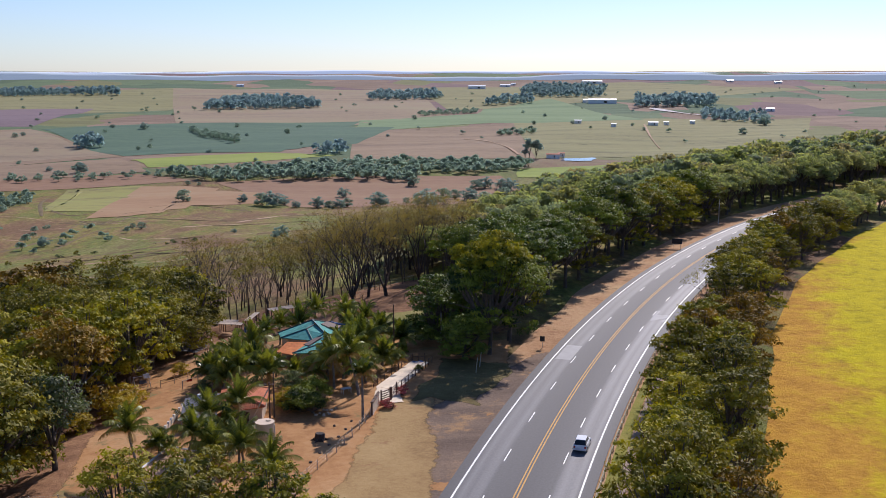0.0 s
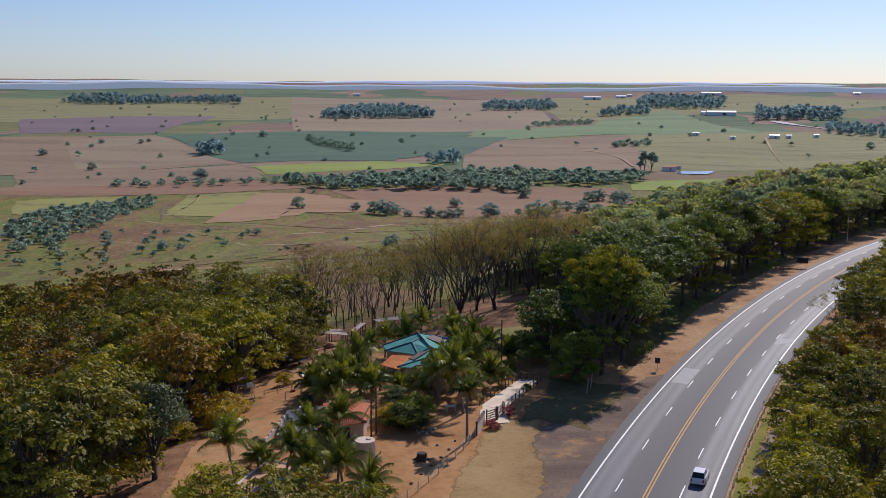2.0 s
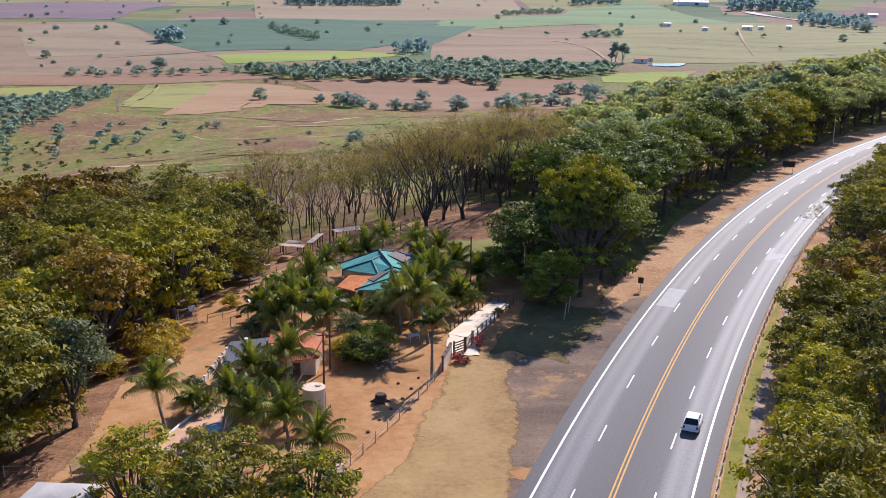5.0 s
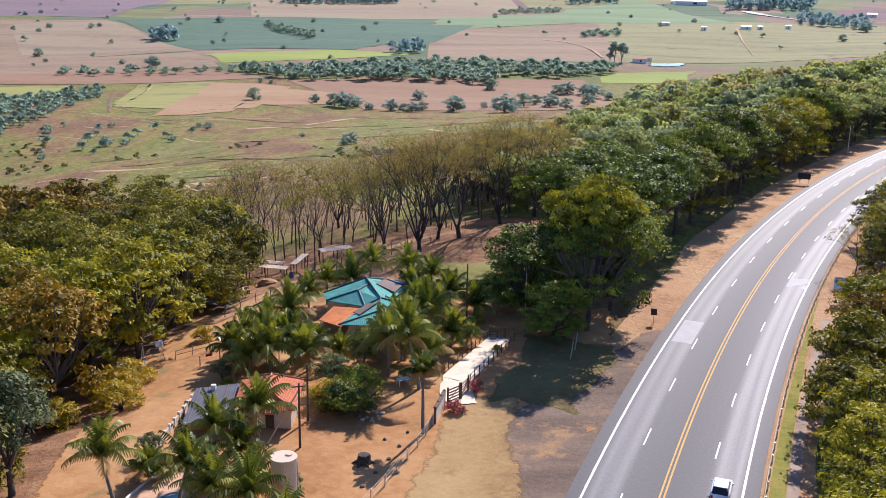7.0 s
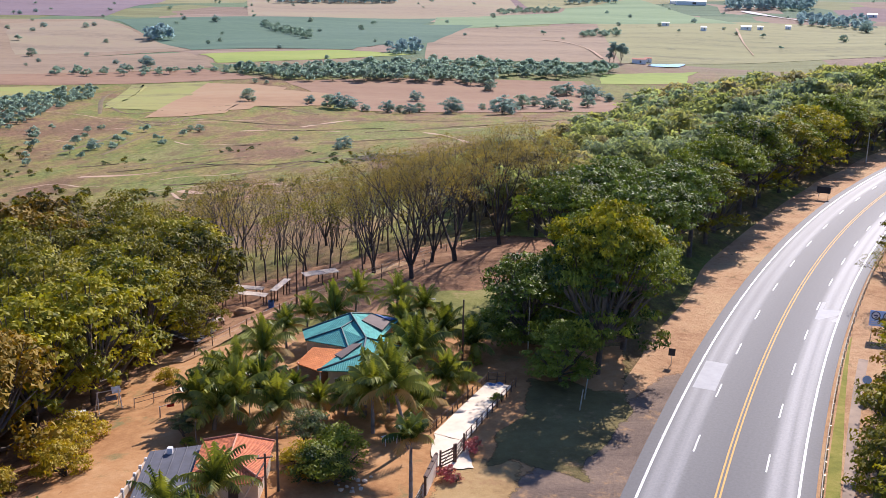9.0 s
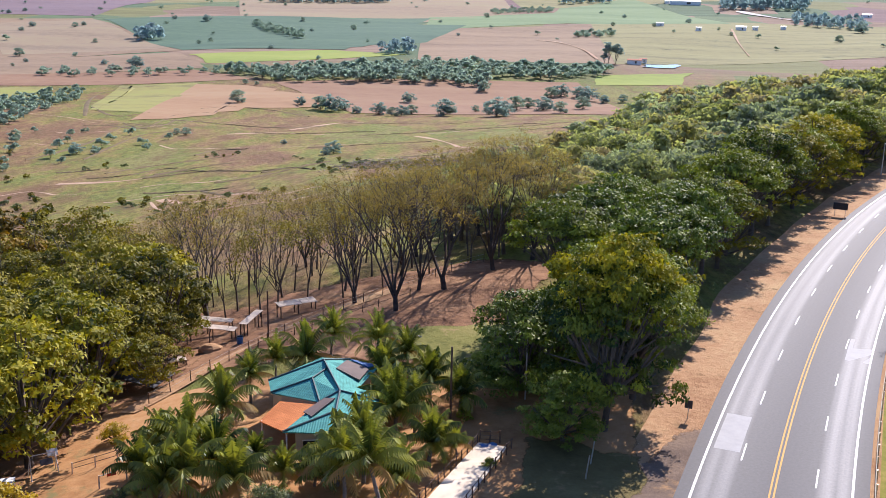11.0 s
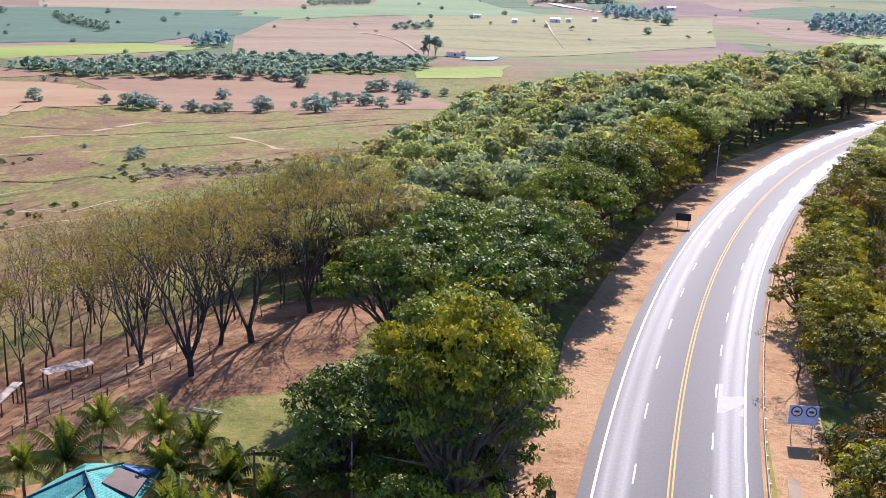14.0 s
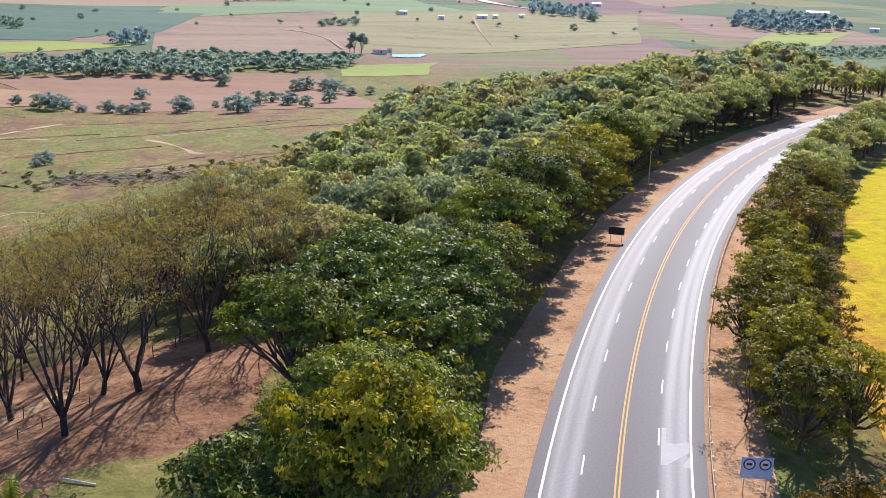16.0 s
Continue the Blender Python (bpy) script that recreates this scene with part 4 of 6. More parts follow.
far_field("olive", [(289, 1422), (408, 2230), (1125, 2335), (775, 1600)], 0.41)
far_field("pale", [(309, 2226), (421, 2819), (693, 3226), (686, 2216)], 0.51)
far_field("brown", [(-479, 1174), (-574, 1411), (-284, 1497), (-222, 1320)], 0.37)
far_field("pink", [(-469, 1091), (-503, 1171), (-226, 1306), (-149, 1198)], 0.34)
far_field("pink", [(-29, 927), (-119, 1162), (211, 1215), (205, 892)], 0.33)
far_field("peach", [(-179, 810), (-200, 1153), (-107, 1101), (-122, 900)], 0.37)
far_field("peach", [(-126, 929), (-159, 1085), (-62, 1060), (-61, 950)], 0.39)
far_field("meadow", [(-241, 868), (-284, 1133), (-207, 1155), (-196, 865)], 0.34)
far_field("meadow", [(-378, 900), (-440, 1049), (-346, 1115), (-325, 992)], 0.33)
far_field("lime", [(219, 1195), (230, 1281), (371, 1343), (319, 1204)], 0.34)
far_field("lime", [(934, 1569), (1205, 1905), (1324, 1821), (1061, 1541)], 0.45)


def grove(name, places, label, category="woodland"):
    """Many trees that nobody could count, as one trunk-and-crown object of kind stuff."""
    sets = {0: ([], [], []), 1: ([], [], [])}
    for key, x, y, k in places:
        pick = KINDS[key][random.randrange(len(KINDS[key]))]
        a = random.uniform(0, 6.28)
        turn = np.array([[math.cos(a), -math.sin(a), 0], [math.sin(a), math.cos(a), 0], [0, 0, 1]]) * k
        for which in (0, 1):
            me = pick[which]
            co = np.empty(len(me.vertices) * 3)
            me.vertices.foreach_get("co", co)
            sets[which][0].append(co.reshape(-1, 3) @ turn.T + (x, y, float(ground_z(x, y))))
            sets[which][1].append(me)
            sets[which][2].append(random.random())
    holder = new(name)
    for which in (0, 1):
        verts, loops, totals, tint, slot, mats, base = [], [], [], [], [], [], 0
        for co, me, tone in zip(*sets[which]):
            li, lt = np.empty(len(me.loops), int), np.empty(len(me.polygons), int)
            me.loops.foreach_get("vertex_index", li)
            me.polygons.foreach_get("loop_total", lt)
            if me.materials[0] not in mats:
                mats.append(me.materials[0])
            slot.append(np.full(len(lt), mats.index(me.materials[0])))
            if which:
                tv = np.empty(len(lt), np.float32)
                me.attributes["tint"].data.foreach_get("value", tv)
                tint.append(tv * 0.7 + tone * 0.45)
            verts.append(co), loops.append(li + base), totals.append(lt)
            base += len(co)
        verts, loops, totals, slot = (np.concatenate(v) for v in (verts, loops, totals, slot))
        me = bpy.data.meshes.new("crowns" if which else "trunks")
        me.vertices.add(len(verts))
        me.vertices.foreach_set("co", verts.ravel())
        me.loops.add(len(loops))
        me.loops.foreach_set("vertex_index", loops)
        me.polygons.add(len(totals))
        me.polygons.foreach_set("loop_start", np.concatenate([[0], np.cumsum(totals)[:-1]]))
        for m in mats:
            me.materials.append(m)
        me.polygons.foreach_set("material_index", slot)
        me.update(calc_edges=True)
        if which:
            me.attributes.new("tint", "FLOAT", "FACE").data.foreach_set("value", np.concatenate(tint).astype(np.float32))
        part("crowns" if which else "trunks", me, holder)
    return tagged(holder, label, category, kind="stuff")


# Plantation and stream leaves carry the pale blue of haze in their colour.
HAZY_FAR_LEAF = leaf_mat("hazy blue green plantation leaves", (0.170, 0.235, 0.255), (0.240, 0.310, 0.325), (1.25, 1.4, 1.3), 0.68, 0.8)
HAZY_STREAM_LEAF = leaf_mat("hazy grey green stream side leaves", (0.160, 0.215, 0.180), (0.250, 0.300, 0.230), (1.25, 1.4, 1.3), 0.68, 0.8)
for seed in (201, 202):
    broad_tree("fartree", "distant tree", HAZY_STREAM_LEAF, 11, 6.0, 0.6, seed, clumps=13, per=13, size=2.7, clump=2.6, lobes=3, low=0.4, sides=3)
broad_tree("gum", "distant eucalyptus", HAZY_FAR_LEAF, 15, 6.5, 0.6, 203, clumps=9, per=12, size=3.8, clump=3.4, lobes=2, low=0.4, sides=3)
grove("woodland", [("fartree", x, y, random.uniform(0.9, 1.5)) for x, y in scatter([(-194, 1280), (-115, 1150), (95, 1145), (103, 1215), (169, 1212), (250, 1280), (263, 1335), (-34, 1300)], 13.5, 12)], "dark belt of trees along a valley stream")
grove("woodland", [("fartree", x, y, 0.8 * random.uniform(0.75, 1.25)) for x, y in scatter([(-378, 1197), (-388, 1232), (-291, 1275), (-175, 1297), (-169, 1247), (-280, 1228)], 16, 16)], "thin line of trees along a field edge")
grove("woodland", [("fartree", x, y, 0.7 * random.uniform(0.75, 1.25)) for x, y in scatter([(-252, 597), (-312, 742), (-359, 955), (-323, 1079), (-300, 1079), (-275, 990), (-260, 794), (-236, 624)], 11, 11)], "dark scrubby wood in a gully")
grove("woodland", [("gum", x, y, 1.50 * random.uniform(0.7, 1.3)) for x, y in scatter([(-323, 2760), (-310, 3221), (-81, 3169), (-11, 2840)], 19, 14)], "plantation of eucalyptus, blue green with painted haze")
grove("woodland", [("gum", x, y, 1.50 * random.uniform(0.7, 1.3)) for x, y in scatter([(-1237, 3355), (-1253, 3697), (-740, 3718), (-669, 3455)], 23, 17)], "plantation of eucalyptus, blue green with painted haze")
grove("woodland", [("gum", x, y, 1.50 * random.uniform(0.7, 1.3)) for x, y in scatter([(118, 3202), (174, 3439), (373, 3548), (355, 3205)], 21, 15)], "plantation of eucalyptus, blue green with painted haze")
grove("woodland", [("gum", x, y, 1.50 * random.uniform(0.7, 1.3)) for x, y in scatter([(445, 2982), (524, 3166), (637, 3209), (605, 3045)], 21, 15)], "plantation of eucalyptus, blue green with painted haze")
grove("woodland", [("gum", x, y, 1.75 * random.uniform(0.7, 1.3)) for x, y in scatter([(836, 2780), (935, 3086), (1093, 2874), (1009, 2648)], 22, 16)], "plantation of eucalyptus, blue green with painted haze")
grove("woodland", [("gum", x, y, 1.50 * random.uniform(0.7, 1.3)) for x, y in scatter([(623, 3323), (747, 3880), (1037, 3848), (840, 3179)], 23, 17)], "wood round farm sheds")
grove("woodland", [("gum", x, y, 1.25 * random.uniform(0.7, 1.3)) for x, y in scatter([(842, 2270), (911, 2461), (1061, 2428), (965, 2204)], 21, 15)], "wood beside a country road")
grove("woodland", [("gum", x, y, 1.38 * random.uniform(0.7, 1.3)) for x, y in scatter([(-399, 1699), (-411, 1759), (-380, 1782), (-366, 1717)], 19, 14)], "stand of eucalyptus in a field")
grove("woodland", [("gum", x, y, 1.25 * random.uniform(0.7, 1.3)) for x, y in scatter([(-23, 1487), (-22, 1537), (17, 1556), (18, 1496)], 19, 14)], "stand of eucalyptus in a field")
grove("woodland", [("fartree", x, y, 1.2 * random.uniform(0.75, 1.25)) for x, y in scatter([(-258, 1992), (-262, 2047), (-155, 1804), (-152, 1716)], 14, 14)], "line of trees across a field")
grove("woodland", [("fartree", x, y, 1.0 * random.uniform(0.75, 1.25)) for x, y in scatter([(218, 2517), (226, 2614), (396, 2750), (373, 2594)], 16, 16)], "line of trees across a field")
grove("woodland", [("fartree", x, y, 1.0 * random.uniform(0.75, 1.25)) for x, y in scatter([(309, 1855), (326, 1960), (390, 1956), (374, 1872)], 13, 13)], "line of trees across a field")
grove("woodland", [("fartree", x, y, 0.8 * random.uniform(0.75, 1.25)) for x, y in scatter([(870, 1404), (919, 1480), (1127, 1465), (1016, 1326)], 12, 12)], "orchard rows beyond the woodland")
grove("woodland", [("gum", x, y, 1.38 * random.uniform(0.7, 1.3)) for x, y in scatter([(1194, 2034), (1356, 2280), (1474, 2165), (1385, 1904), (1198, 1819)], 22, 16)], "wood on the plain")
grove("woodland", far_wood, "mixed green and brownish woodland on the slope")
plain_trees = scatter([(-700, 1350), (700, 1500), (1500, 2000), (1900, 3600), (-1300, 3500)], 125, 33, lambda x, y: noise.noise(Vector((x / 260, y / 420, 3))) > 0.08)
grove("plain_trees", [("fartree", x, y, random.uniform(0.4, 0.95)) for x, y in plain_trees], "many small trees scattered over distant fields")
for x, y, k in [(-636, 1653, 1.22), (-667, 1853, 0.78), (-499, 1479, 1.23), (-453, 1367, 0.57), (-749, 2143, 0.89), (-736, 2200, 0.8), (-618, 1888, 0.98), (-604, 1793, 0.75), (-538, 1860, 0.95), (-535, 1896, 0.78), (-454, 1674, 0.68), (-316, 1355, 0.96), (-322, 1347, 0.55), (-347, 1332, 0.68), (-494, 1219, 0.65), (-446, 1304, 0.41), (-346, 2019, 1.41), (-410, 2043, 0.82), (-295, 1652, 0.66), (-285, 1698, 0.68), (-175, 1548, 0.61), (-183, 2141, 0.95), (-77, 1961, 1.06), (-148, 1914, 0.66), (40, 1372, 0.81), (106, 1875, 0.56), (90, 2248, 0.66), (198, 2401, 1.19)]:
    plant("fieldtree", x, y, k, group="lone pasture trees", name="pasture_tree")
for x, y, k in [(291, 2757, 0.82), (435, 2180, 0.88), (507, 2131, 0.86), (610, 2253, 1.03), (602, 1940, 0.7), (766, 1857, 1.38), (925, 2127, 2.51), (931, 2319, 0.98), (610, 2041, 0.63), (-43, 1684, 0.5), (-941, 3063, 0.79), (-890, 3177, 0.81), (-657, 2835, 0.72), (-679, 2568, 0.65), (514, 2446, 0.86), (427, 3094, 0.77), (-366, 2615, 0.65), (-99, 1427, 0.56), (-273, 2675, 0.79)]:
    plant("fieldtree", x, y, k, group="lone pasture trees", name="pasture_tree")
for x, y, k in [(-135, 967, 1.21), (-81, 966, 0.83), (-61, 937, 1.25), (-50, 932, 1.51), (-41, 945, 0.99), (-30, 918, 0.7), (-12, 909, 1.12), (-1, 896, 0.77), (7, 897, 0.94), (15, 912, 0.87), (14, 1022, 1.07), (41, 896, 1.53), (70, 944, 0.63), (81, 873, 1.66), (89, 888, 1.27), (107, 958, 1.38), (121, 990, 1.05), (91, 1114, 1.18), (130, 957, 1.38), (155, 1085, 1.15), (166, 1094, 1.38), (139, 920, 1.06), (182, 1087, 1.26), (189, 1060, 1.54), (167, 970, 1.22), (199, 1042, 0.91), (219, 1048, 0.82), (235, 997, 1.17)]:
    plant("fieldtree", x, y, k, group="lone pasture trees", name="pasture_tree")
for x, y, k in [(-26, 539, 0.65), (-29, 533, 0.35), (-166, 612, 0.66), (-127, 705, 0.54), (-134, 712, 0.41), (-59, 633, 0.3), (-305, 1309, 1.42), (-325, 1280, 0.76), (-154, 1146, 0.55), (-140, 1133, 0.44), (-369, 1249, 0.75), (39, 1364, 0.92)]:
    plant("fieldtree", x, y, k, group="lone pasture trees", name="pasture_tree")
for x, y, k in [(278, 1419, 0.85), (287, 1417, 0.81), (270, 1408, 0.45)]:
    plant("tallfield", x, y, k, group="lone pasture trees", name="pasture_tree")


# ---- tracks, scrub and farms in the valley ----
DIRT_TRACK = earth("bare track", (0.36, 0.22, 0.14), (0.46, 0.31, 0.2), (0.52, 0.38, 0.26), 0.05, 0.6)
DARK_TRACK = earth("dark terrace bank", (0.11, 0.085, 0.045), (0.16, 0.12, 0.065), (0.21, 0.15, 0.08), 0.05, 0.6)
PALE_ROAD = earth("pale country road", (0.5, 0.46, 0.42), (0.6, 0.56, 0.52), (0.66, 0.62, 0.58), 0.05, 0.6)


def track(name, points, width, material, lift, label, ridge=0.0):
    """A narrow track on the ground, smooth through its points."""
    p = np.array(points, float)
    t = np.linspace(0, len(p) - 1, 14 * (len(p) - 1) + 1)
    i = np.clip(t.astype(int), 0, len(p) - 2)
    f = (t - i)[:, None]
    at = lambda k: p[np.clip(k, 0, len(p) - 1)]
    q = 0.5 * (2 * at(i) + (at(i + 1) - at(i - 1)) * f + (2 * at(i - 1) - 5 * at(i) + 4 * at(i + 1) - at(i + 2)) * f ** 2 + (3 * at(i) - at(i - 1) - 3 * at(i + 1) + at(i + 2)) * f ** 3)
    w = np.gradient(q, axis=0)
    w /= np.linalg.norm(w, axis=1, keepdims=True) + 1e-9
    n = np.stack([w[:, 1], -w[:, 0]], 1) * width * 0.5 * (0.7 + 0.4 * np.sin(t * 3))[:, None]
    me = sheet(name, np.stack([(q - n)[:, 0], q[:, 0], (q + n)[:, 0]], 1), np.stack([(q - n)[:, 1], q[:, 1], (q + n)[:, 1]], 1), lift, material)
    for k in range(len(q)):
        me.vertices[3 * k + 1].co.z += ridge * (0.75 + 0.35 * math.sin(k * 1.3) * math.sin(k * 0.37 + 1))
    land_piece(name, me, label, "bank" if ridge else "track")


track("dirt_track", [(232, 1802), (260, 1734), (272, 1587), (269, 1453)], 4.5, DIRT_TRACK, 1.4, "pale dirt track across a brown field")
track("dirt_track", [(14, 640), (24, 600), (31, 560), (36, 530), (48, 520)], 3, DIRT_TRACK, 0.12, "curved dirt track in a green meadow")
track("dirt_track", [(20, 660), (60, 680), (117, 683)], 2.4, DIRT_TRACK, 0.1, "long bare dirt track")
track("terrace_bank", [(-224, 825), (-275, 1023), (-269, 1107), (-229, 1134)], 3.5, DARK_TRACK, 0.06, "dark curved terrace bank", 0.6)
track("terrace_bank", [(-240, 900), (-205, 833), (-186, 863)], 3.0, DARK_TRACK, 0.06, "dark curved terrace bank", 0.6)
track("terrace_bank", [(-192, 767), (-165, 751), (-165, 849), (-144, 880)], 3.0, DARK_TRACK, 0.06, "dark curved terrace bank", 0.6)
track("terrace_bank", [(-184, 587), (-174, 658), (-181, 770)], 2.5, DARK_TRACK, 0.06, "dark curved terrace bank", 0.6)
track("terrace_bank", [(-64, 443), (-48, 456), (-34, 487), (-25, 499)], 1.8, DARK_TRACK, 0.06, "eroded dark bank on the slope", 0.6)
track("terrace_bank", [(-165, 818), (-136, 806), (-78, 765), (-46, 781)], 3.0, DARK_TRACK, 0.06, "dark terrace bank on the slope", 0.6)
track("terrace_bank", [(-155, 586), (-156, 661), (-150, 716), (-129, 739)], 2.1, DARK_TRACK, 0.06, "dark eroded bank on the slope", 0.6)
track("terrace_bank", [(-97, 472), (-88, 491), (-76, 509), (-69, 514)], 1.9, DARK_TRACK, 0.06, "dark eroded bank on the slope", 0.6)
track("dirt_track", [(-103, 713), (-74, 721), (-38, 700)], 5.3, DIRT_TRACK, 0.08, "pale bare strip on the slope")
track("dirt_track", [(-131, 471), (-108, 467), (-92, 475)], 4.8, DIRT_TRACK, 0.08, "pale bare strip on the slope")
track("terrace_bank", [(-64, 417), (-52, 396), (-44, 406)], 1.7, DARK_TRACK, 0.06, "dark eroded bank on the slope", 0.6)
track("dirt_track", [(-75, 402), (-65, 385), (-58, 383)], 3.8, DIRT_TRACK, 0.08, "pale bare strip on the slope")
track("terrace_bank", [(-155, 903), (-135, 928), (-96, 915), (-66, 875)], 2.3, DARK_TRACK, 0.06, "dark eroded bank on the slope", 0.6)
track("terrace_bank", [(-147, 520), (-137, 519), (-129, 523)], 1.9, DARK_TRACK, 0.06, "dark eroded bank on the slope", 0.6)
track("dirt_track", [(-67, 746), (-41, 810), (-21, 820)], 4.8, DIRT_TRACK, 0.08, "pale bare strip on the slope")
track("terrace_bank", [(-97, 577), (-92, 608), (-75, 605)], 1.6, DARK_TRACK, 0.06, "dark eroded bank on the slope", 0.6)
track("terrace_bank", [(-186, 785), (-164, 748), (-156, 777), (-158, 823)], 1.9, DARK_TRACK, 0.06, "dark eroded bank on the slope", 0.6)
track("terrace_bank", [(-50, 469), (-39, 482), (-29, 464)], 1.4, DARK_TRACK, 0.06, "dark eroded bank on the slope", 0.6)
track("dirt_track", [(644, 2074), (580, 1830), (529, 1615)], 4.2, DIRT_TRACK, 1.35, "pale dirt track across an olive field")
track("country_road", [(859, 2707), (854, 2515), (889, 2401), (985, 2374)], 22, PALE_ROAD, 1.62, "pale country road on the plain")
track("dirt_track", [(-26, 170), (-19, 184), (-10, 199), (4, 211)], 3.2, VERGE, 0.24, "sandy path behind the house")

bank_rs = np.random.RandomState(77)
for i in range(34):
    y = bank_rs.uniform(330, 860)
    x = bank_rs.uniform(-0.34, 0.12) * y
    if road_near(x, y)[1][0] < 120 or (x > 70 and y < 560):
        continue
    step, lean_, line = bank_rs.uniform(7, 16) * y / 500, bank_rs.normal() * 0.5, []
    for k in range(5):
        line.append((x + step * k, y + lean_ * step * k + bank_rs.normal() * 5))
    pale = bank_rs.rand() < 0.35
    track("dirt_track" if pale else "terrace_bank", line, bank_rs.uniform(0.9, 1.9), DIRT_TRACK if pale else DARK_TRACK, 0.06, "thin cattle path worn into the slope" if pale else "thin eroded bank across the slope", 0.1 if pale else 0.45)

for i in range(2):
    broad_tree("scrub", "low scrub", (GREY_LEAF, OLIVE_LEAF)[i], 2.6, 2.2, 0.3, 211 + i, clumps=12, per=18, size=0.7, clump=0.9, lobes=3, sides=3)
grove("scrub", [("scrub", x, y, random.uniform(0.2, 0.85)) for x, y in scatter([(-190, 300), (-60, 245), (0, 265), (10, 330), (60, 420), (110, 560), (-20, 640), (-230, 620)], 7, 7, lambda x, y: noise.noise(Vector((x / 38, y / 60, 0))) > 0.22)], "scattered low scrub on the slope", "scrub")
grove("woodland", [("slim", x, y, random.uniform(0.6, 0.95)) for x, y in scatter([(-120, 235), (-40, 226), (0, 246), (12, 280), (-60, 280), (-140, 270)], 11, 8)], "thin grey trees on the slope below the yard")
grove("woodland", [("fartree", x, y, random.uniform(0.35, 0.6)) for x, y in scatter([(-330, 560), (-180, 520), (-120, 640), (-140, 720), (-300, 720)], 22, 9)], "scattered bushes in a gully")

WHITE_WALL = plain("whitewash", (0.78, 0.76, 0.72), 0.8, var=0.12, scale=0.6)
SHEET_ROOF = plain("white sheet roof", (0.74, 0.75, 0.76), 0.45, var=0.1, scale=0.3)
TERRACOTTA = plain("terracotta roof", (0.42, 0.14, 0.07), 0.8, var=0.3, scale=0.8)


def barn(x, y, wide, deep, high, turn, roof_mat, label, name="barn"):
    """A far farm building: walls and a gabled roof with eaves."""
    ob = tagged(new(name), label, "farm building", "farm buildings on the plain")
    ob.matrix_world = pose(x, y, float(ground_z(x, y)) + 1.5, 0, 0, turn)
    part("wall", box_mesh("wall", (wide, deep, high + 3), WHITE_WALL, 0.05, (0, 0, high / 2 - 1.5)), ob)
    w, d, r = wide / 2 + 0.6, deep / 2 + 0.8, high + deep * 0.16
    v = [(-w, -d, high), (w, -d, high), (w, 0, r), (-w, 0, r), (-w, d, high), (w, d, high)]
    v += [(a, b, c + 0.3) for a, b, c in v]
    part("roof", mesh_of("roof", v, [(6, 7, 8, 9), (9, 8, 11, 10), (0, 3, 2, 1), (3, 4, 5, 2), (0, 1, 7, 6), (4, 10, 11, 5), (0, 6, 9, 3), (3, 9, 10, 4), (1, 2, 8, 7), (2, 5, 11, 8)], roof_mat), ob)
    part("door", box_mesh("door", (wide * 0.12, 0.3, high * 0.7), BARK, 0.02, (wide * 0.1, -deep / 2 - 0.1, high * 0.35)), ob)


for x, y, w in ((546, 3813, 62), (678, 3972, 39), (728, 4074, 18), (1035, 4033, 76), (787, 2945, 80), (-325, 3982, 26), (757, 2984, 33), (561, 2007, 10), (659, 2062, 19),
                (693, 2081, 10), (523, 2147, 14), (769, 2138, 10), (1119, 2547, 21), (1594, 4025, 28), (1708, 3831, 27), (1509, 2194, 50), (1395, 1847, 17)):
    barn(x, y, w, min(w * 0.6, 24), 5 if w < 40 else 8, -math.degrees(math.atan2(x, y)) + 6, SHEET_ROOF, "white farm shed with a pale sheet metal roof")
barn(313, 1426, 18, 9, 4, -10, TERRACOTTA, "farmhouse with a terracotta roof beside a pond")
barn(330, 1448, 9, 7, 4, -10, TERRACOTTA, "small farmhouse with a terracotta roof beside a pond")
pm, pn, pl, pb = mat_nodes("pond water")
pb.inputs["Base Color"].default_value, pb.inputs["Roughness"].default_value = (0.20, 0.26, 0.30, 1), 0.08
pond_patch = patch("water", [(318, 1390), (362, 1394), (380, 1444), (326, 1420)], pm, 0.9, (10, 10), 2.0, 3)
land_piece("water", pond_patch, "small pale farm pond", "pond")


# ---- the yard ----
def tile_mat(name, colour, moss, across=0.24, along=0.36):
    """Clay roof tiles: rounded columns and stepped courses in relief, weathered between two colours."""
    m, nodes, links, b = mat_nodes(name)
    uv = nodes.new("ShaderNodeUVMap").outputs["UV"]
    n = noise_tex(nodes, links, uv, 1.3, 6, 0.7)
    col = ramp(nodes, links, n, [(0.32, moss), (0.55, colour), (0.75, tuple(min(1, c * 1.25) for c in colour))])
    hs = []
    for axis, period in (("X", across), ("Y", along)):
        w = nodes.new("ShaderNodeTexWave")
        w.bands_direction, w.wave_profile = axis, "SIN" if axis == "X" else "SAW"
        w.inputs["Scale"].default_value, w.inputs["Distortion"].default_value = 0.314159 / period, 0.3
        links.new(uv, w.inputs["Vector"])
        hs.append(w.outputs["Fac"])
    add = nodes.new("ShaderNodeMath")
    links.new(hs[0], add.inputs[0]), links.new(hs[1], add.inputs[1])
    joint = ramp(nodes, links, add.outputs[0], [(0.25, (0.55, 0.55, 0.55)), (0.7, (1, 1, 1))])
    links.new(mixed(nodes, links, 1.0, col, joint, "MULTIPLY"), b.inputs["Base Color"])
    b.inputs["Roughness"].default_value = 0.8
    b.inputs["Specular IOR Level"].default_value = 0.2
    bumped(nodes, links, b, add.outputs[0], 0.6, 0.05)
    return m


TEAL_TILE = tile_mat("teal glazed tiles", (0.10, 0.38, 0.33), (0.06, 0.25, 0.22))
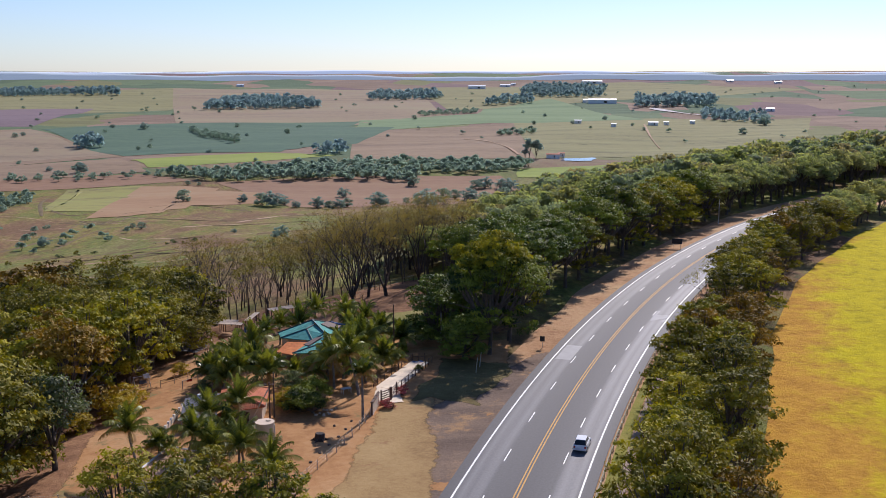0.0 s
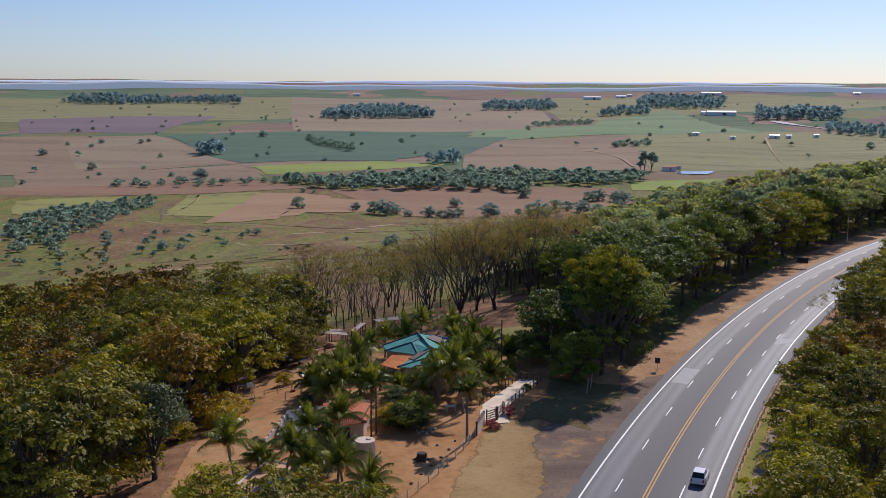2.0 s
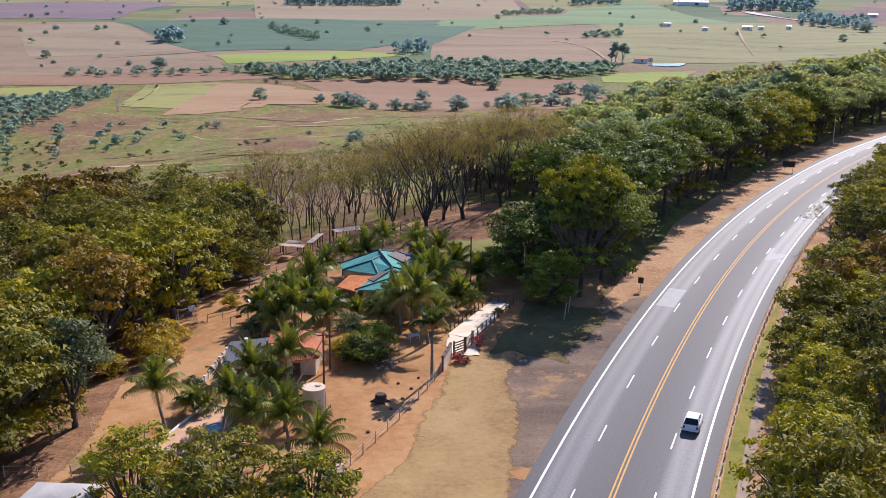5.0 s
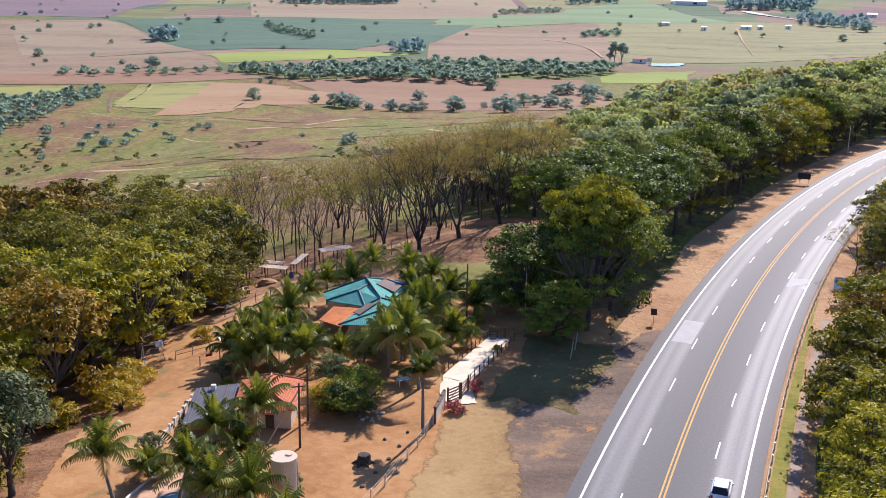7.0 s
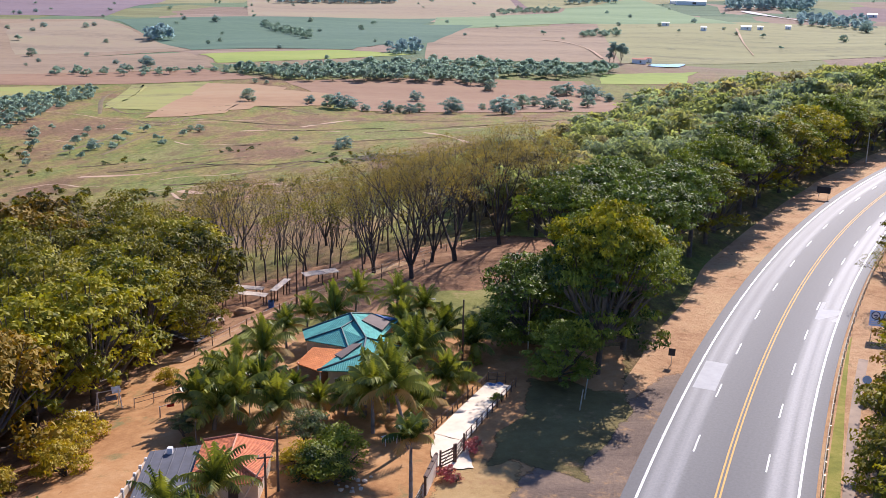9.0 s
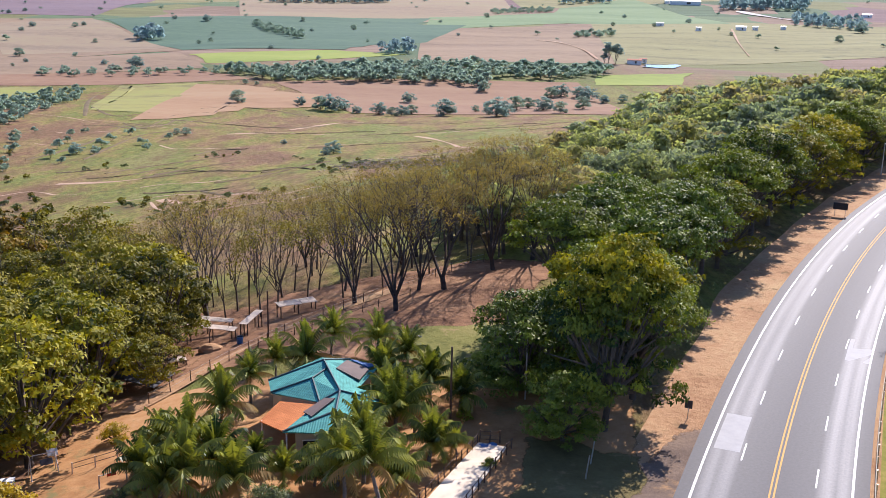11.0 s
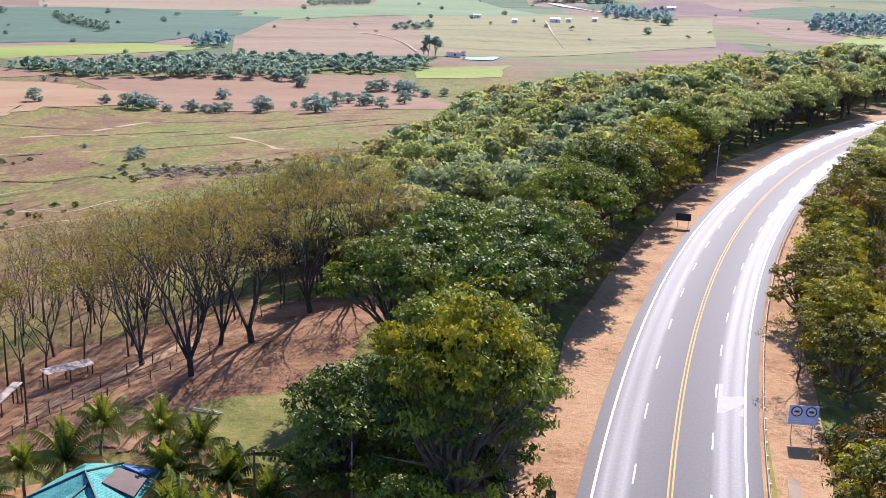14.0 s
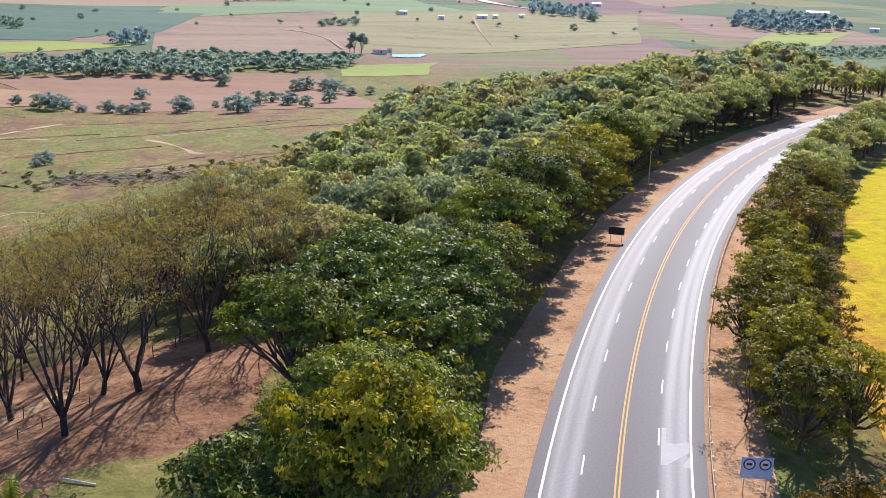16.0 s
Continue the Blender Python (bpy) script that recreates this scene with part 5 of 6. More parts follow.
ORANGE_TILE = tile_mat("orange clay tiles", (0.80, 0.28, 0.09), (0.62, 0.18, 0.06))
RED_TILE = tile_mat("weathered red clay tiles", (0.55, 0.17, 0.07), (0.36, 0.10, 0.05))
CAP = plain("dark ridge caps", (0.05, 0.09, 0.09), 0.7, var=0.4, scale=3)
CLAY_CAP = plain("clay ridge caps", (0.55, 0.22, 0.12), 0.7, var=0.3, scale=3)
BROWN_SLAB = plain("brown roof sheet", (0.13, 0.09, 0.075), 0.8, var=0.2, scale=0.8)
SLATE = plain("grey fibre cement sheet", (0.085, 0.085, 0.10), 0.75, var=0.25, scale=0.7)
BLUE_SHEET = plain("blue plastic sheet", (0.02, 0.12, 0.32), 0.4, var=0.3, scale=1.5)
CREAM = plain("cream plaster", (0.58, 0.46, 0.34), 0.85, var=0.15, scale=0.8)
TANK_MAT = plain("cream painted tank", (0.60, 0.46, 0.32), 0.6, var=0.12, scale=0.8)
WOOD = plain("dark brown timber", (0.10, 0.055, 0.035), 0.8, var=0.35, scale=2)
PALE_WOOD = plain("weathered pale timber", (0.50, 0.42, 0.34), 0.85, var=0.25, scale=2)
CONCRETE = plain("pale concrete", (0.72, 0.60, 0.45), 0.85, var=0.18, scale=0.5)
GLASS_DARK = plain("dark window glass", (0.02, 0.025, 0.03), 0.15, var=0.2)
STEEL = plain("galvanised steel", (0.55, 0.53, 0.48), 0.45, 0.6, var=0.15)
TERRACE_MAT = plain("peach paving", (0.52, 0.31, 0.19), 0.85, var=0.25, scale=0.4)


def roof_slope(name, corners, material, parent, thick=0.12):
    """One roof slope: a thick slab through its corners, with its tiles running down the slope."""
    p = [Vector(c) for c in corners]
    n = (p[1] - p[0]).cross(p[2] - p[0]).normalized()
    if n.z < 0:
        p.reverse()
        n = -n
    k = len(p)
    faces = [tuple(range(k)), tuple(reversed(range(k, 2 * k)))] + [(i, k + i, k + (i + 1) % k, (i + 1) % k) for i in range(k)]
    me = mesh_of(name, p + [q - n * thick for q in p], faces, material)
    across = Vector((0, 0, 1)).cross(n)
    across = across.normalized() if across.length > 0.01 else Vector((1, 0, 0))
    down = n.cross(across)
    uv = me.uv_layers.new(name="tiles")
    for loop in me.loops:
        co = me.vertices[loop.vertex_index].co
        uv.data[loop.index].uv = (co.dot(across), co.dot(down))
    return part(name, me, parent)


def ridge_caps(parent, lines, material, r=0.13):
    for a, b in lines:
        part("ridge_cap", rod("ridge_cap", Vector(a) + Vector((0, 0, 0.05)), Vector(b) + Vector((0, 0, 0.05)), r, r, material, 6), parent)


def main_house():
    """The house under teal tiles: hipped main roof, two hipped wings, an orange porch roof and a brown sheet."""
    ob = tagged(new("house"), "single-storey house with teal tiled hipped roofs among palms", "house")
    A, W, K, K2, BR = (-3.6, 164.8, 3.5), (-9.2, 162.7, 2.0), (-4.2, 169.4, 2.0), (-1.0, 168.6, 2.1), (2.2, 166.8, 2.0)
    B, W2, R, C, E, N = (-4.5, 161.1, 2.95), (-8.6, 159.8, 1.9), (-3.2, 163.3, 3.1), (-1.5, 158.1, 2.85), (-3.5, 157.4, 1.95), (0.4, 161.4, 2.0)
    P, D, L, M = (2.4, 157.6, 2.0), (-1.7, 154.3, 2.35), (-6.5, 151.3, 1.6), (1.2, 150.8, 1.6)
    roof = part("roof", bm_mesh("roof_deck", bmesh.new(), TEAL_TILE), ob, label="teal glazed tile roof")
    for c in ((W, A, K), (A, K, K2), (A, K2, BR, N), (A, N, C), (W, A, R, W2), (W2, R, B), (B, R, C, E), (W2, B, E), (C, N, P), (C, P, M, D), (C, D, L, E), (L, D, M)):
        roof_slope("slope", c, TEAL_TILE, roof)
    ridge_caps(roof, ((A, W), (A, C), (B, W2), (B, E), (R, B), (D, L), (D, M), (C, D), (A, K2), (E, C), (C, P)), CAP, 0.11)
    slab = roof_slope("sheet", [(-1.2, 166.4, 2.9), (1.2, 165.2, 2.35), (0.3, 162.3, 2.3), (-2.2, 163.6, 3.1)], BROWN_SLAB, ob)
    tagged(slab, "brown sheet laid over the tiles")
    tagged(roof_slope("sheet", [(-3.0, 157.4, 2.4), (-1.9, 156.6, 2.75), (-4.0, 153.6, 2.15), (-4.9, 155.0, 2.0)], BROWN_SLAB, ob), "brown sheet laid over the tiles")
    tagged(roof_slope("sheet", [(-0.9, 168.3, 2.25), (2.0, 166.9, 2.15), (1.1, 165.4, 2.5), (-0.7, 166.7, 2.8)], BLUE_SHEET, ob), "blue plastic sheet over a roof corner")
    porch = roof_slope("porch_roof", [(-7.6, 158.5, 1.55), (-3.8, 157.2, 1.75), (-6.2, 152.4, 0.95), (-9.2, 155.4, 0.8)], ORANGE_TILE, ob)
    tagged(porch, "orange clay tile porch roof")
    for corners in (((-8.6, 161.6), (-3.9, 168.4), (1.3, 165.8), (-1.6, 157.5), (-4.2, 158.2), (-7.6, 160.2)), ((-4.6, 156.6), (-1.6, 157.4), (1.6, 156.8), (0.4, 151.6), (-5.4, 152.1))):
        k = len(corners)
        v = [(x, y, -2.0) for x, y in corners] + [(x, y, 1.9 if k == 6 else 1.6) for x, y in corners]
        part("wall", mesh_of("wall", v, [(i, (i + 1) % k, k + (i + 1) % k, k + i) for i in range(k)] + [tuple(range(k, 2 * k))], CREAM), ob, label="cream plastered wall")
    for x, y, turn in ((-4.0, 151.84, 5), (-1.2, 151.6, -5), (-6.3, 159.2, -35)):
        win = part("window", box_mesh("window", (1.3, 0.08, 1.1), GLASS_DARK, 0.01), ob, pose(x, y, -0.1, 0, 0, turn))
        part("frame", box_mesh("frame", (1.5, 0.06, 0.1), WHITE_WALL, 0.01), win, pose(0, -0.03, 0.6))
        part("sill", box_mesh("sill", (1.5, 0.16, 0.08), WHITE_WALL, 0.01), win, pose(0, -0.05, -0.6))
    for x, y in ((-9.0, 155.5), (-6.3, 152.6)):
        part("post", rod("post", (x, y, -1.8), (x, y, 0.85), 0.08, 0.08, WHITE_WALL), ob)


def tiled_cottage():
    ob = tagged(new("cottage"), "small cottage with a weathered red clay tile roof", "cottage")
    g = -2.0
    rb, rf = (-12.5, 134.6, 1.95), (-12.4, 129.6, 2.2)
    a, b, c, d, e = (-15.7, 134.9, 1.25), (-9.1, 134.8, 1.2), (-9.3, 127.6, 0.95), (-15.6, 128.6, 1.0), (-12.3, 126.9, 0.85)
    roof = part("roof", bm_mesh("roof_deck", bmesh.new(), RED_TILE), ob, label="weathered red clay tile roof")
    for q in ((a, rb, rf, d), (rb, b, c, rf), (d, rf, e), (rf, c, e)):
        roof_slope("slope", q, RED_TILE, roof)
    ridge_caps(roof, ((rb, rf), (rf, d), (rf, c), (a, rb), (rb, b)), CLAY_CAP, 0.1)
    v = [(-15.2, 134.5, g), (-9.5, 134.4, g), (-9.8, 128.2, g), (-15.1, 128.9, g)]
    v += [(x, y, 1.05) for x, y, z in v]
    part("wall", mesh_of("wall", v, [(0, 1, 5, 4), (1, 2, 6, 5), (2, 3, 7, 6), (3, 0, 4, 7)], CREAM), ob, label="cream plastered wall")
    part("door", box_mesh("door", (0.9, 0.08, 2.0), WOOD, 0.01), ob, pose(-12, 128.5, -1.0, 0, 0, -7))


def flat_shed():
    ob = tagged(new("shed"), "low shed with a dark grey fibre cement roof", "shed")
    v = [(-20.6, 134.6, 0.25), (-15.8, 135.3, 0.6), (-15.5, 126.2, 0.45), (-20.3, 125.8, 0.1)]
    tagged(roof_slope("roof", v, SLATE, ob, 0.1), "dark grey fibre cement roof")
    for i in range(5):
        p, q = Vector(v[0]).lerp(Vector(v[1]), (i + 0.5) / 5), Vector(v[3]).lerp(Vector(v[2]), (i + 0.5) / 5)
        part("batten", rod("batten", p + Vector((0, 0, 0.02)), q + Vector((0, 0, 0.02)), 0.05, 0.05, SLATE, 5), ob)
    for x, y in ((-20.2, 134.2), (-16, 134.8), (-15.8, 126.7), (-20, 126.3), (-20.1, 130.2)):
        part("post", rod("post", (x, y, float(ground_z(x, y)) - 0.3), (x, y, 0.15), 0.09, 0.09, PALE_WOOD), ob)
    part("wall", box_mesh("wall", (4.6, 0.18, 2.7), CREAM, 0.01), ob, pose(-18.1, 134.3, -1.4, 0, 0, 5))
    part("vent", box_mesh("vent", (0.5, 0.5, 0.6), WHITE_WALL, 0.03), ob, pose(-18.6, 134.0, 0.65), "small white roof vent")


main_house()
tiled_cottage()
flat_shed()


def rail_fence(points, gap, high, post_mat, rail_mat, rails, label, name="fence", r=0.07, group=""):
    """A fence with its posts and rails along a line of places."""
    ob = tagged(new(name), label, "fence", group)
    tops = []
    for (ax, ay), (bx, by) in zip(points, points[1:]):
        n = max(1, int(math.hypot(bx - ax, by - ay) / gap))
        tops += [(ax + (bx - ax) * i / n, ay + (by - ay) * i / n) for i in range(n)]
    tops.append(points[-1])
    tops = [(x, y, float(ground_z(x, y)) + 0.05) for x, y in tops]
    post = rod("post", (0, 0, -0.3), (0, 0, high), r, r * 0.85, post_mat, 6)
    for x, y, z in tops:
        part("post", post, ob, pose(x, y, z, random.uniform(-3, 3), random.uniform(-3, 3), 0))
    for f in rails:
        for a, b in zip(tops, tops[1:]):
            part("rail", rod("rail", (a[0], a[1], a[2] + high * f), (b[0], b[1], b[2] + high * f), r * (0.5 if rail_mat != STEEL else 0.2), r * (0.5 if rail_mat != STEEL else 0.2), rail_mat, 4), ob)
    return ob


rail_fence([(-9, 96), (-3.5, 108), (-0.1, 116), (3.0, 124), (4.6, 129)], 2.6, 1.3, PALE_WOOD, STEEL, (0.4, 0.7, 0.95), "wire fence on pale timber posts along the yard", r=0.06)
rail_fence([(5.6, 141.8), (12.2, 155.0)], 1.25, 1.15, WOOD, WOOD, (0.45, 0.9), "dark timber railing along a white driveway", "railing")
rail_fence([(9.0, 139.8), (15.4, 153.8)], 1.4, 1.25, WOOD, WOOD, (0.45, 0.9), "dark timber railing along a white driveway", "railing")
rail_fence([(12.4, 155.3), (14.4, 155.0)], 0.9, 1.4, WOOD, WOOD, (0.3, 0.6, 0.9), "dark timber railing across the end of a driveway", "railing")
rail_fence([(-27, 153.5), (-23, 155), (-19, 156)], 1.5, 1.3, PALE_WOOD, WOOD, (0.5, 0.9), "rough timber fence beside the yard")
rail_fence([(-24, 172), (-17, 185), (-9, 198), (2, 208), (18, 221)], 3.2, 1.6, WOOD, STEEL, (0.5, 0.9), "dark fence posts along a path under bare trees")
rail_fence([(-46, 106), (-30, 104), (-22, 101)], 3, 1.3, PALE_WOOD, STEEL, (0.5, 0.9), "wire fence at the end of the yard")
rail_fence([(-14, 190), (6, 204)], 2.5, 1.2, WOOD, WOOD, (0.6,), "low timber fence under bare trees")

drive = patch("driveway", [(5.9, 141.6), (9.0, 139.7), (15.0, 153.9), (12.3, 155.0)], CONCRETE, 0.26, (6, 14))
tagged(new("driveway", drive), "white concrete driveway slab", "driveway", kind="structure")
land_piece("apron", patch("apron", [(5.6, 134.5), (9.2, 134.0), (9.6, 139.6), (5.8, 141.4)], CONCRETE, 0.23, (8, 8), 0.2, 5), "pale dusty apron before a gate", "driveway")


tarp_v = [(12.3 + 0.35 * i, 153.0 + 0.28 * j + 0.1 * i, -1.3 + 0.12 * math.sin(i * 2.1 + j * 1.3) + 0.1 * (j > 2)) for j in range(6) for i in range(6)]
tarp = mesh_of("tarpaulin", tarp_v, [(j * 6 + i, j * 6 + i + 1, j * 6 + i + 7, j * 6 + i + 6) for j in range(5) for i in range(5)], BLUE_SHEET, True)
tagged(new("tarpaulin", tarp), "crumpled blue tarpaulin at the end of a driveway", "tarpaulin")


def timber_gate(x, y, wide, turn, label):
    """A gate leaf of dark boards on two posts."""
    ob = tagged(new("gate"), label, "gate", "driveway gates")
    ob.matrix_world = pose(x, y, float(ground_z(x, y)) + 0.1, 0, 0, turn)
    for k in (0, wide):
        part("post", rod("post", (k, 0, -0.3), (k, 0, 2.0), 0.11, 0.1, WOOD), ob)
    for i in range(5):
        part("board", box_mesh("board", (wide - 0.2, 0.05, 0.14), WOOD, 0.01), ob, pose(wide / 2, 0, 0.35 + 0.33 * i))
    part("brace", rod("brace", (0.1, 0, 0.35), (wide - 0.1, 0, 1.65), 0.04, 0.04, WOOD, 5), ob)


timber_gate(6.3, 134.0, 1.9, 45, "dark timber gate leaf, closed")
timber_gate(7.8, 135.4, 2.4, 68, "dark timber gate leaf beside a flowering bush")
wing = tagged(new("gate_wall"), "pale painted gate wall with a dark cap", "wall", kind="structure")
part("panel", box_mesh("panel", (4.4, 0.25, 1.9), CONCRETE, 0.02), wing, pose(5.35, 131.4, -0.55, 0, 0, 76))
part("cap", box_mesh("cap", (4.6, 0.4, 0.12), WOOD, 0.02), wing, pose(5.35, 131.4, 0.46, 0, 0, 76))
for i in range(4):
    part("post", rod("post", (0, 0, -1.2), (0, 0, 1.1), 0.12, 0.12, WOOD), wing, pose(4.8 + 0.37 * i, 129.3 + 1.45 * i, -0.5))


def round_tank():
    ob = tagged(new("water_tank"), "cream cylindrical water tank on a narrower column", "water tank")
    ob.matrix_world = pose(-8.1, 108.0, -1.5)
    for name, r0, z0, z1, mat, lab in (("column", 0.6, -0.3, 3.9, WHITE_WALL, "whitewashed column"), ("tank", 1.06, 3.9, 7.0, TANK_MAT, ""), ("lid", 1.1, 7.0, 7.16, TANK_MAT, "flat round lid")):
        part(name, rod(name, (0, 0, z0), (0, 0, z1), r0, r0, mat, 28), ob, label=lab)
    part("pipe", rod("pipe", (1.1, 0, 0), (1.1, 0, 6.8), 0.05, 0.05, WHITE_WALL, 6), ob)
    part("hatch", rod("hatch", (0.4, 0.3, 7.16), (0.4, 0.3, 7.26), 0.3, 0.28, TANK_MAT, 12), ob)


round_tank()


def wood_pole(x, y, high, label, material=WOOD, arm=True, r=0.13):
    ob = tagged(new("utility_pole"), label, "pole", "poles")
    ob.matrix_world = pose(x, y, float(ground_z(x, y)))
    part("shaft", rod("shaft", (0, 0, -0.5), (0, 0, high), r, r * 0.7, material, 8), ob)
    if arm:
        part("crossarm", box_mesh("crossarm", (1.3, 0.1, 0.12), material, 0.01), ob, pose(0, 0, high - 0.35, 0, 0, 15))
        for k in (-0.5, 0, 0.5):
            part("insulator", rod("insulator", (k, 0, high - 0.3), (k, 0, high - 0.12), 0.05, 0.03, WHITE_WALL, 6), ob)
    return ob


p1 = wood_pole(-8.5, 123.9, 6.9, "dark timber utility pole with a pale slanting strut")
part("strut", rod("strut", (0, 0, 6.2), (-3.6, -1.2, 0), 0.07, 0.08, PALE_WOOD, 6), p1, label="pale slanting strut")
wood_pole(-8.3, 130.2, 6.4, "grey timber utility pole beside a shrub", BARK, False)
wood_pole(9.7, 159.5, 8.6, "dark timber utility pole beside palms", WOOD, False)
wood_pole(18.2, 166, 8.6, "pale concrete pole under dark trees", STEEL, False, 0.09)
wood_pole(117.5, 296.5, 7.6, "pale concrete pole beside the road", STEEL, False, 0.15)
wood_pole(-17.5, 207, 8, "dark timber pole beside an open shed", WOOD, False)
wood_pole(-13, 193, 7, "dark timber pole on a sandy path", WOOD, False)
for x, y in ((21.6, 147.5), (22.6, 150.5)):
    tagged(part("stake", rod("stake", (0, 0, -0.3), (0, 0, 2.6), 0.08, 0.06, STEEL), None, pose(x, y, float(ground_z(x, y)), 4, 5, 0)), "pale stake in the shade of trees", "post", "pale stakes")


PEN_ROOF = plain("dusty pale roof sheet", (0.56, 0.46, 0.36), 0.8, var=0.25, scale=1.2)


def open_shed(x, y, wide, deep, high, turn, label, roof=None):
    """A roof of pale sheets on posts."""
    ob = tagged(new("open_shed"), label, "shed", "open sheds behind the house")
    ob.matrix_world = pose(x, y, float(ground_z(x, y)), 0, 0, turn)
    n = max(2, int(wide / 1.1))
    for i in range(n):
        part("sheet", box_mesh("sheet", (wide / n - 0.03, deep, 0.05), roof or PEN_ROOF, 0.01), ob, pose(-wide / 2 + (i + 0.5) * wide / n, 0, high + random.uniform(0, 0.06), random.uniform(5, 8), 0, 0))
    for sx in (-1, 0, 1):
        for sy in (-1, 1):
            part("post", rod("post", (sx * wide * 0.45, sy * deep * 0.42, -0.8), (sx * wide * 0.45, sy * deep * 0.42, high - 0.05 + sy * 0.1 * deep * 0.42), 0.09, 0.08, WOOD, 6), ob)
    part("beam", rod("beam", (-wide / 2, 0, high - 0.08), (wide / 2, 0, high - 0.08), 0.07, 0.07, WOOD, 5), ob)


open_shed(-10.6, 206.6, 6.0, 1.8, 1.9, 28, "open shed with a pale sheet roof under bare trees")
open_shed(-21.5, 197.8, 7.5, 1.3, 2.3, -16, "open pen with a narrow pale sheet roof")
open_shed(-16.2, 199.6, 1.2, 5.0, 2.3, -20, "open pen with a narrow pale sheet roof")
open_shed(-22.8, 203.2, 7.5, 1.3, 2.3, -14, "open pen with a narrow pale sheet roof")
open_shed(-24, 187, 2.4, 1.2, 1.1, 25, "low pen with a pale sheet roof")


def swing_frame(x, y):
    ob = tagged(new("swing_frame"), "white metal A-frame swing beside the wood", "swing")
    ob.matrix_world = pose(x, y, float(ground_z(x, y)), 0, 0, 30)
    for k in (-1.3, 1.3):
        for s in (-1, 1):
            part("leg", rod("leg", (k, s * 0.9, -0.1), (k * 0.9, 0, 2.4), 0.05, 0.05, WHITE_WALL, 6), ob)
    part("bar", rod("bar", (-1.3, 0, 2.4), (1.3, 0, 2.4), 0.05, 0.05, WHITE_WALL, 6), ob)
    part("seat", box_mesh("seat", (1.2, 0.6, 0.08), SLATE, 0.02), ob, pose(0.4, 0.4, 1.3, 50))
    part("canopy", box_mesh("canopy", (1.0, 0.8, 0.06), SHEET_ROOF, 0.02), ob, pose(1.0, 0.4, 2.2, 50), "pale fabric canopy")


swing_frame(-30.1, 154.6)
hut = tagged(new("hutch"), "small white topped hutch on legs beside a yellow shrub", "hutch")
hut.matrix_world = pose(-32.6, 151.2, float(ground_z(-32.6, 151.2)), 0, 0, 15)
part("body", box_mesh("body", (1.6, 1.1, 0.8), WOOD, 0.03), hut, pose(0, 0, 0.9))
part("lid", box_mesh("lid", (1.9, 1.4, 0.1), SHEET_ROOF, 0.02), hut, pose(0, 0, 1.36, 4), "white sheet lid")
for a in (-0.7, 0.7):
    for b in (-0.45, 0.45):
        part("leg", rod("leg", (a, b, -0.1), (a, b, 0.6), 0.05, 0.05, WOOD, 5), hut)
RED_CLOTH = plain("red cloth", (0.5, 0.03, 0.02), 0.8)
rail_fence([(-22.9, 148.3), (-20.7, 149.5)], 2.2, 1.4, PALE_WOOD, PALE_WOOD, (0.93,), "pale timber hitching rail on two posts", "hitching_rail", 0.09)
tagged(part("cloth", box_mesh("cloth", (0.8, 0.06, 0.4), RED_CLOTH, 0.02), None, pose(-21.9, 148.9, float(ground_z(-21.9, 148.9)) + 1.15, 12, 0, 28)), "red cloth hung on a rough fence", "cloth")

for x, y in ((-18.2, 148.0), (-15.7, 147.3), (-13.3, 147.2), (-10.9, 147.6), (-29.2, 143.6)):
    tagged(part("white_post", rod("white_post", (0, 0, -0.2), (0, 0, 1.5), 0.07, 0.06, WHITE_WALL, 7), None, pose(x, y, float(ground_z(x, y)), random.uniform(-3, 3), random.uniform(-3, 3), 0)), "thin whitewashed post before the palms", "post", "white posts")


def stone(x, y, r, material, label):
    """A rough field stone."""
    bm = bmesh.new()
    bmesh.ops.create_icosphere(bm, subdivisions=1, radius=r)
    for v in bm.verts:
        v.co = v.co * random.uniform(0.75, 1.2)
        v.co.z *= 0.65
    tagged(new("stone", bm_mesh("stone", bm, material)), label, "stone", "stones on the bare earth").matrix_world = pose(x, y, float(ground_z(x, y)) + 0.12 + r * 0.3, 0, 0, random.uniform(0, 360))


PALE_STONE = plain("pale rubble", (0.52, 0.44, 0.34), 0.9, var=0.2, scale=3)
DARK_STONE = plain("dark field stone", (0.10, 0.075, 0.06), 0.9, var=0.3, scale=3)
for i in range(11):
    stone(-2.1 + random.gauss(0, 1.0), 131.6 + random.gauss(0, 0.9), random.uniform(0.12, 0.3), PALE_STONE, "pale piece of rubble on bare earth")
for x, y in ((1.2, 124.1), (-0.3, 125.6), (0.2, 121.4), (-2.1, 115.9), (-3.2, 112.9), (-1.0, 118.6), (2.0, 127.2)):
    stone(x, y, 0.24, DARK_STONE, "dark stone along the yard fence")

# leaning panel in the palms' shade, rubbish and a dark shed by the path
panel = tagged(new("garden_table"), "small pale blue garden table in the shade of palms", "table")
panel.matrix_world = pose(1.5, 139.6, float(ground_z(1.5, 139.6)) + 0.1, 0, 0, 25)
part("tabletop", box_mesh("tabletop", (1.5, 0.9, 0.06), plain("pale blue plastic", (0.55, 0.62, 0.70), 0.5, var=0.1), 0.02), panel, pose(0, 0, 0.75))
for a in (-0.62, 0.62):
    for b_ in (-0.35, 0.35):
        part("leg", rod("leg", (a, b_, -0.1), (a, b_, 0.73), 0.04, 0.04, WHITE_WALL, 6), panel)
open_shed(-27.5, 180.5, 9.0, 4.0, 1.9, -28, "low pen with a dark dusty sheet roof in the shade", roof=SLATE)
mound_bm = bmesh.new()
bmesh.ops.create_icosphere(mound_bm, subdivisions=2, radius=1.0)
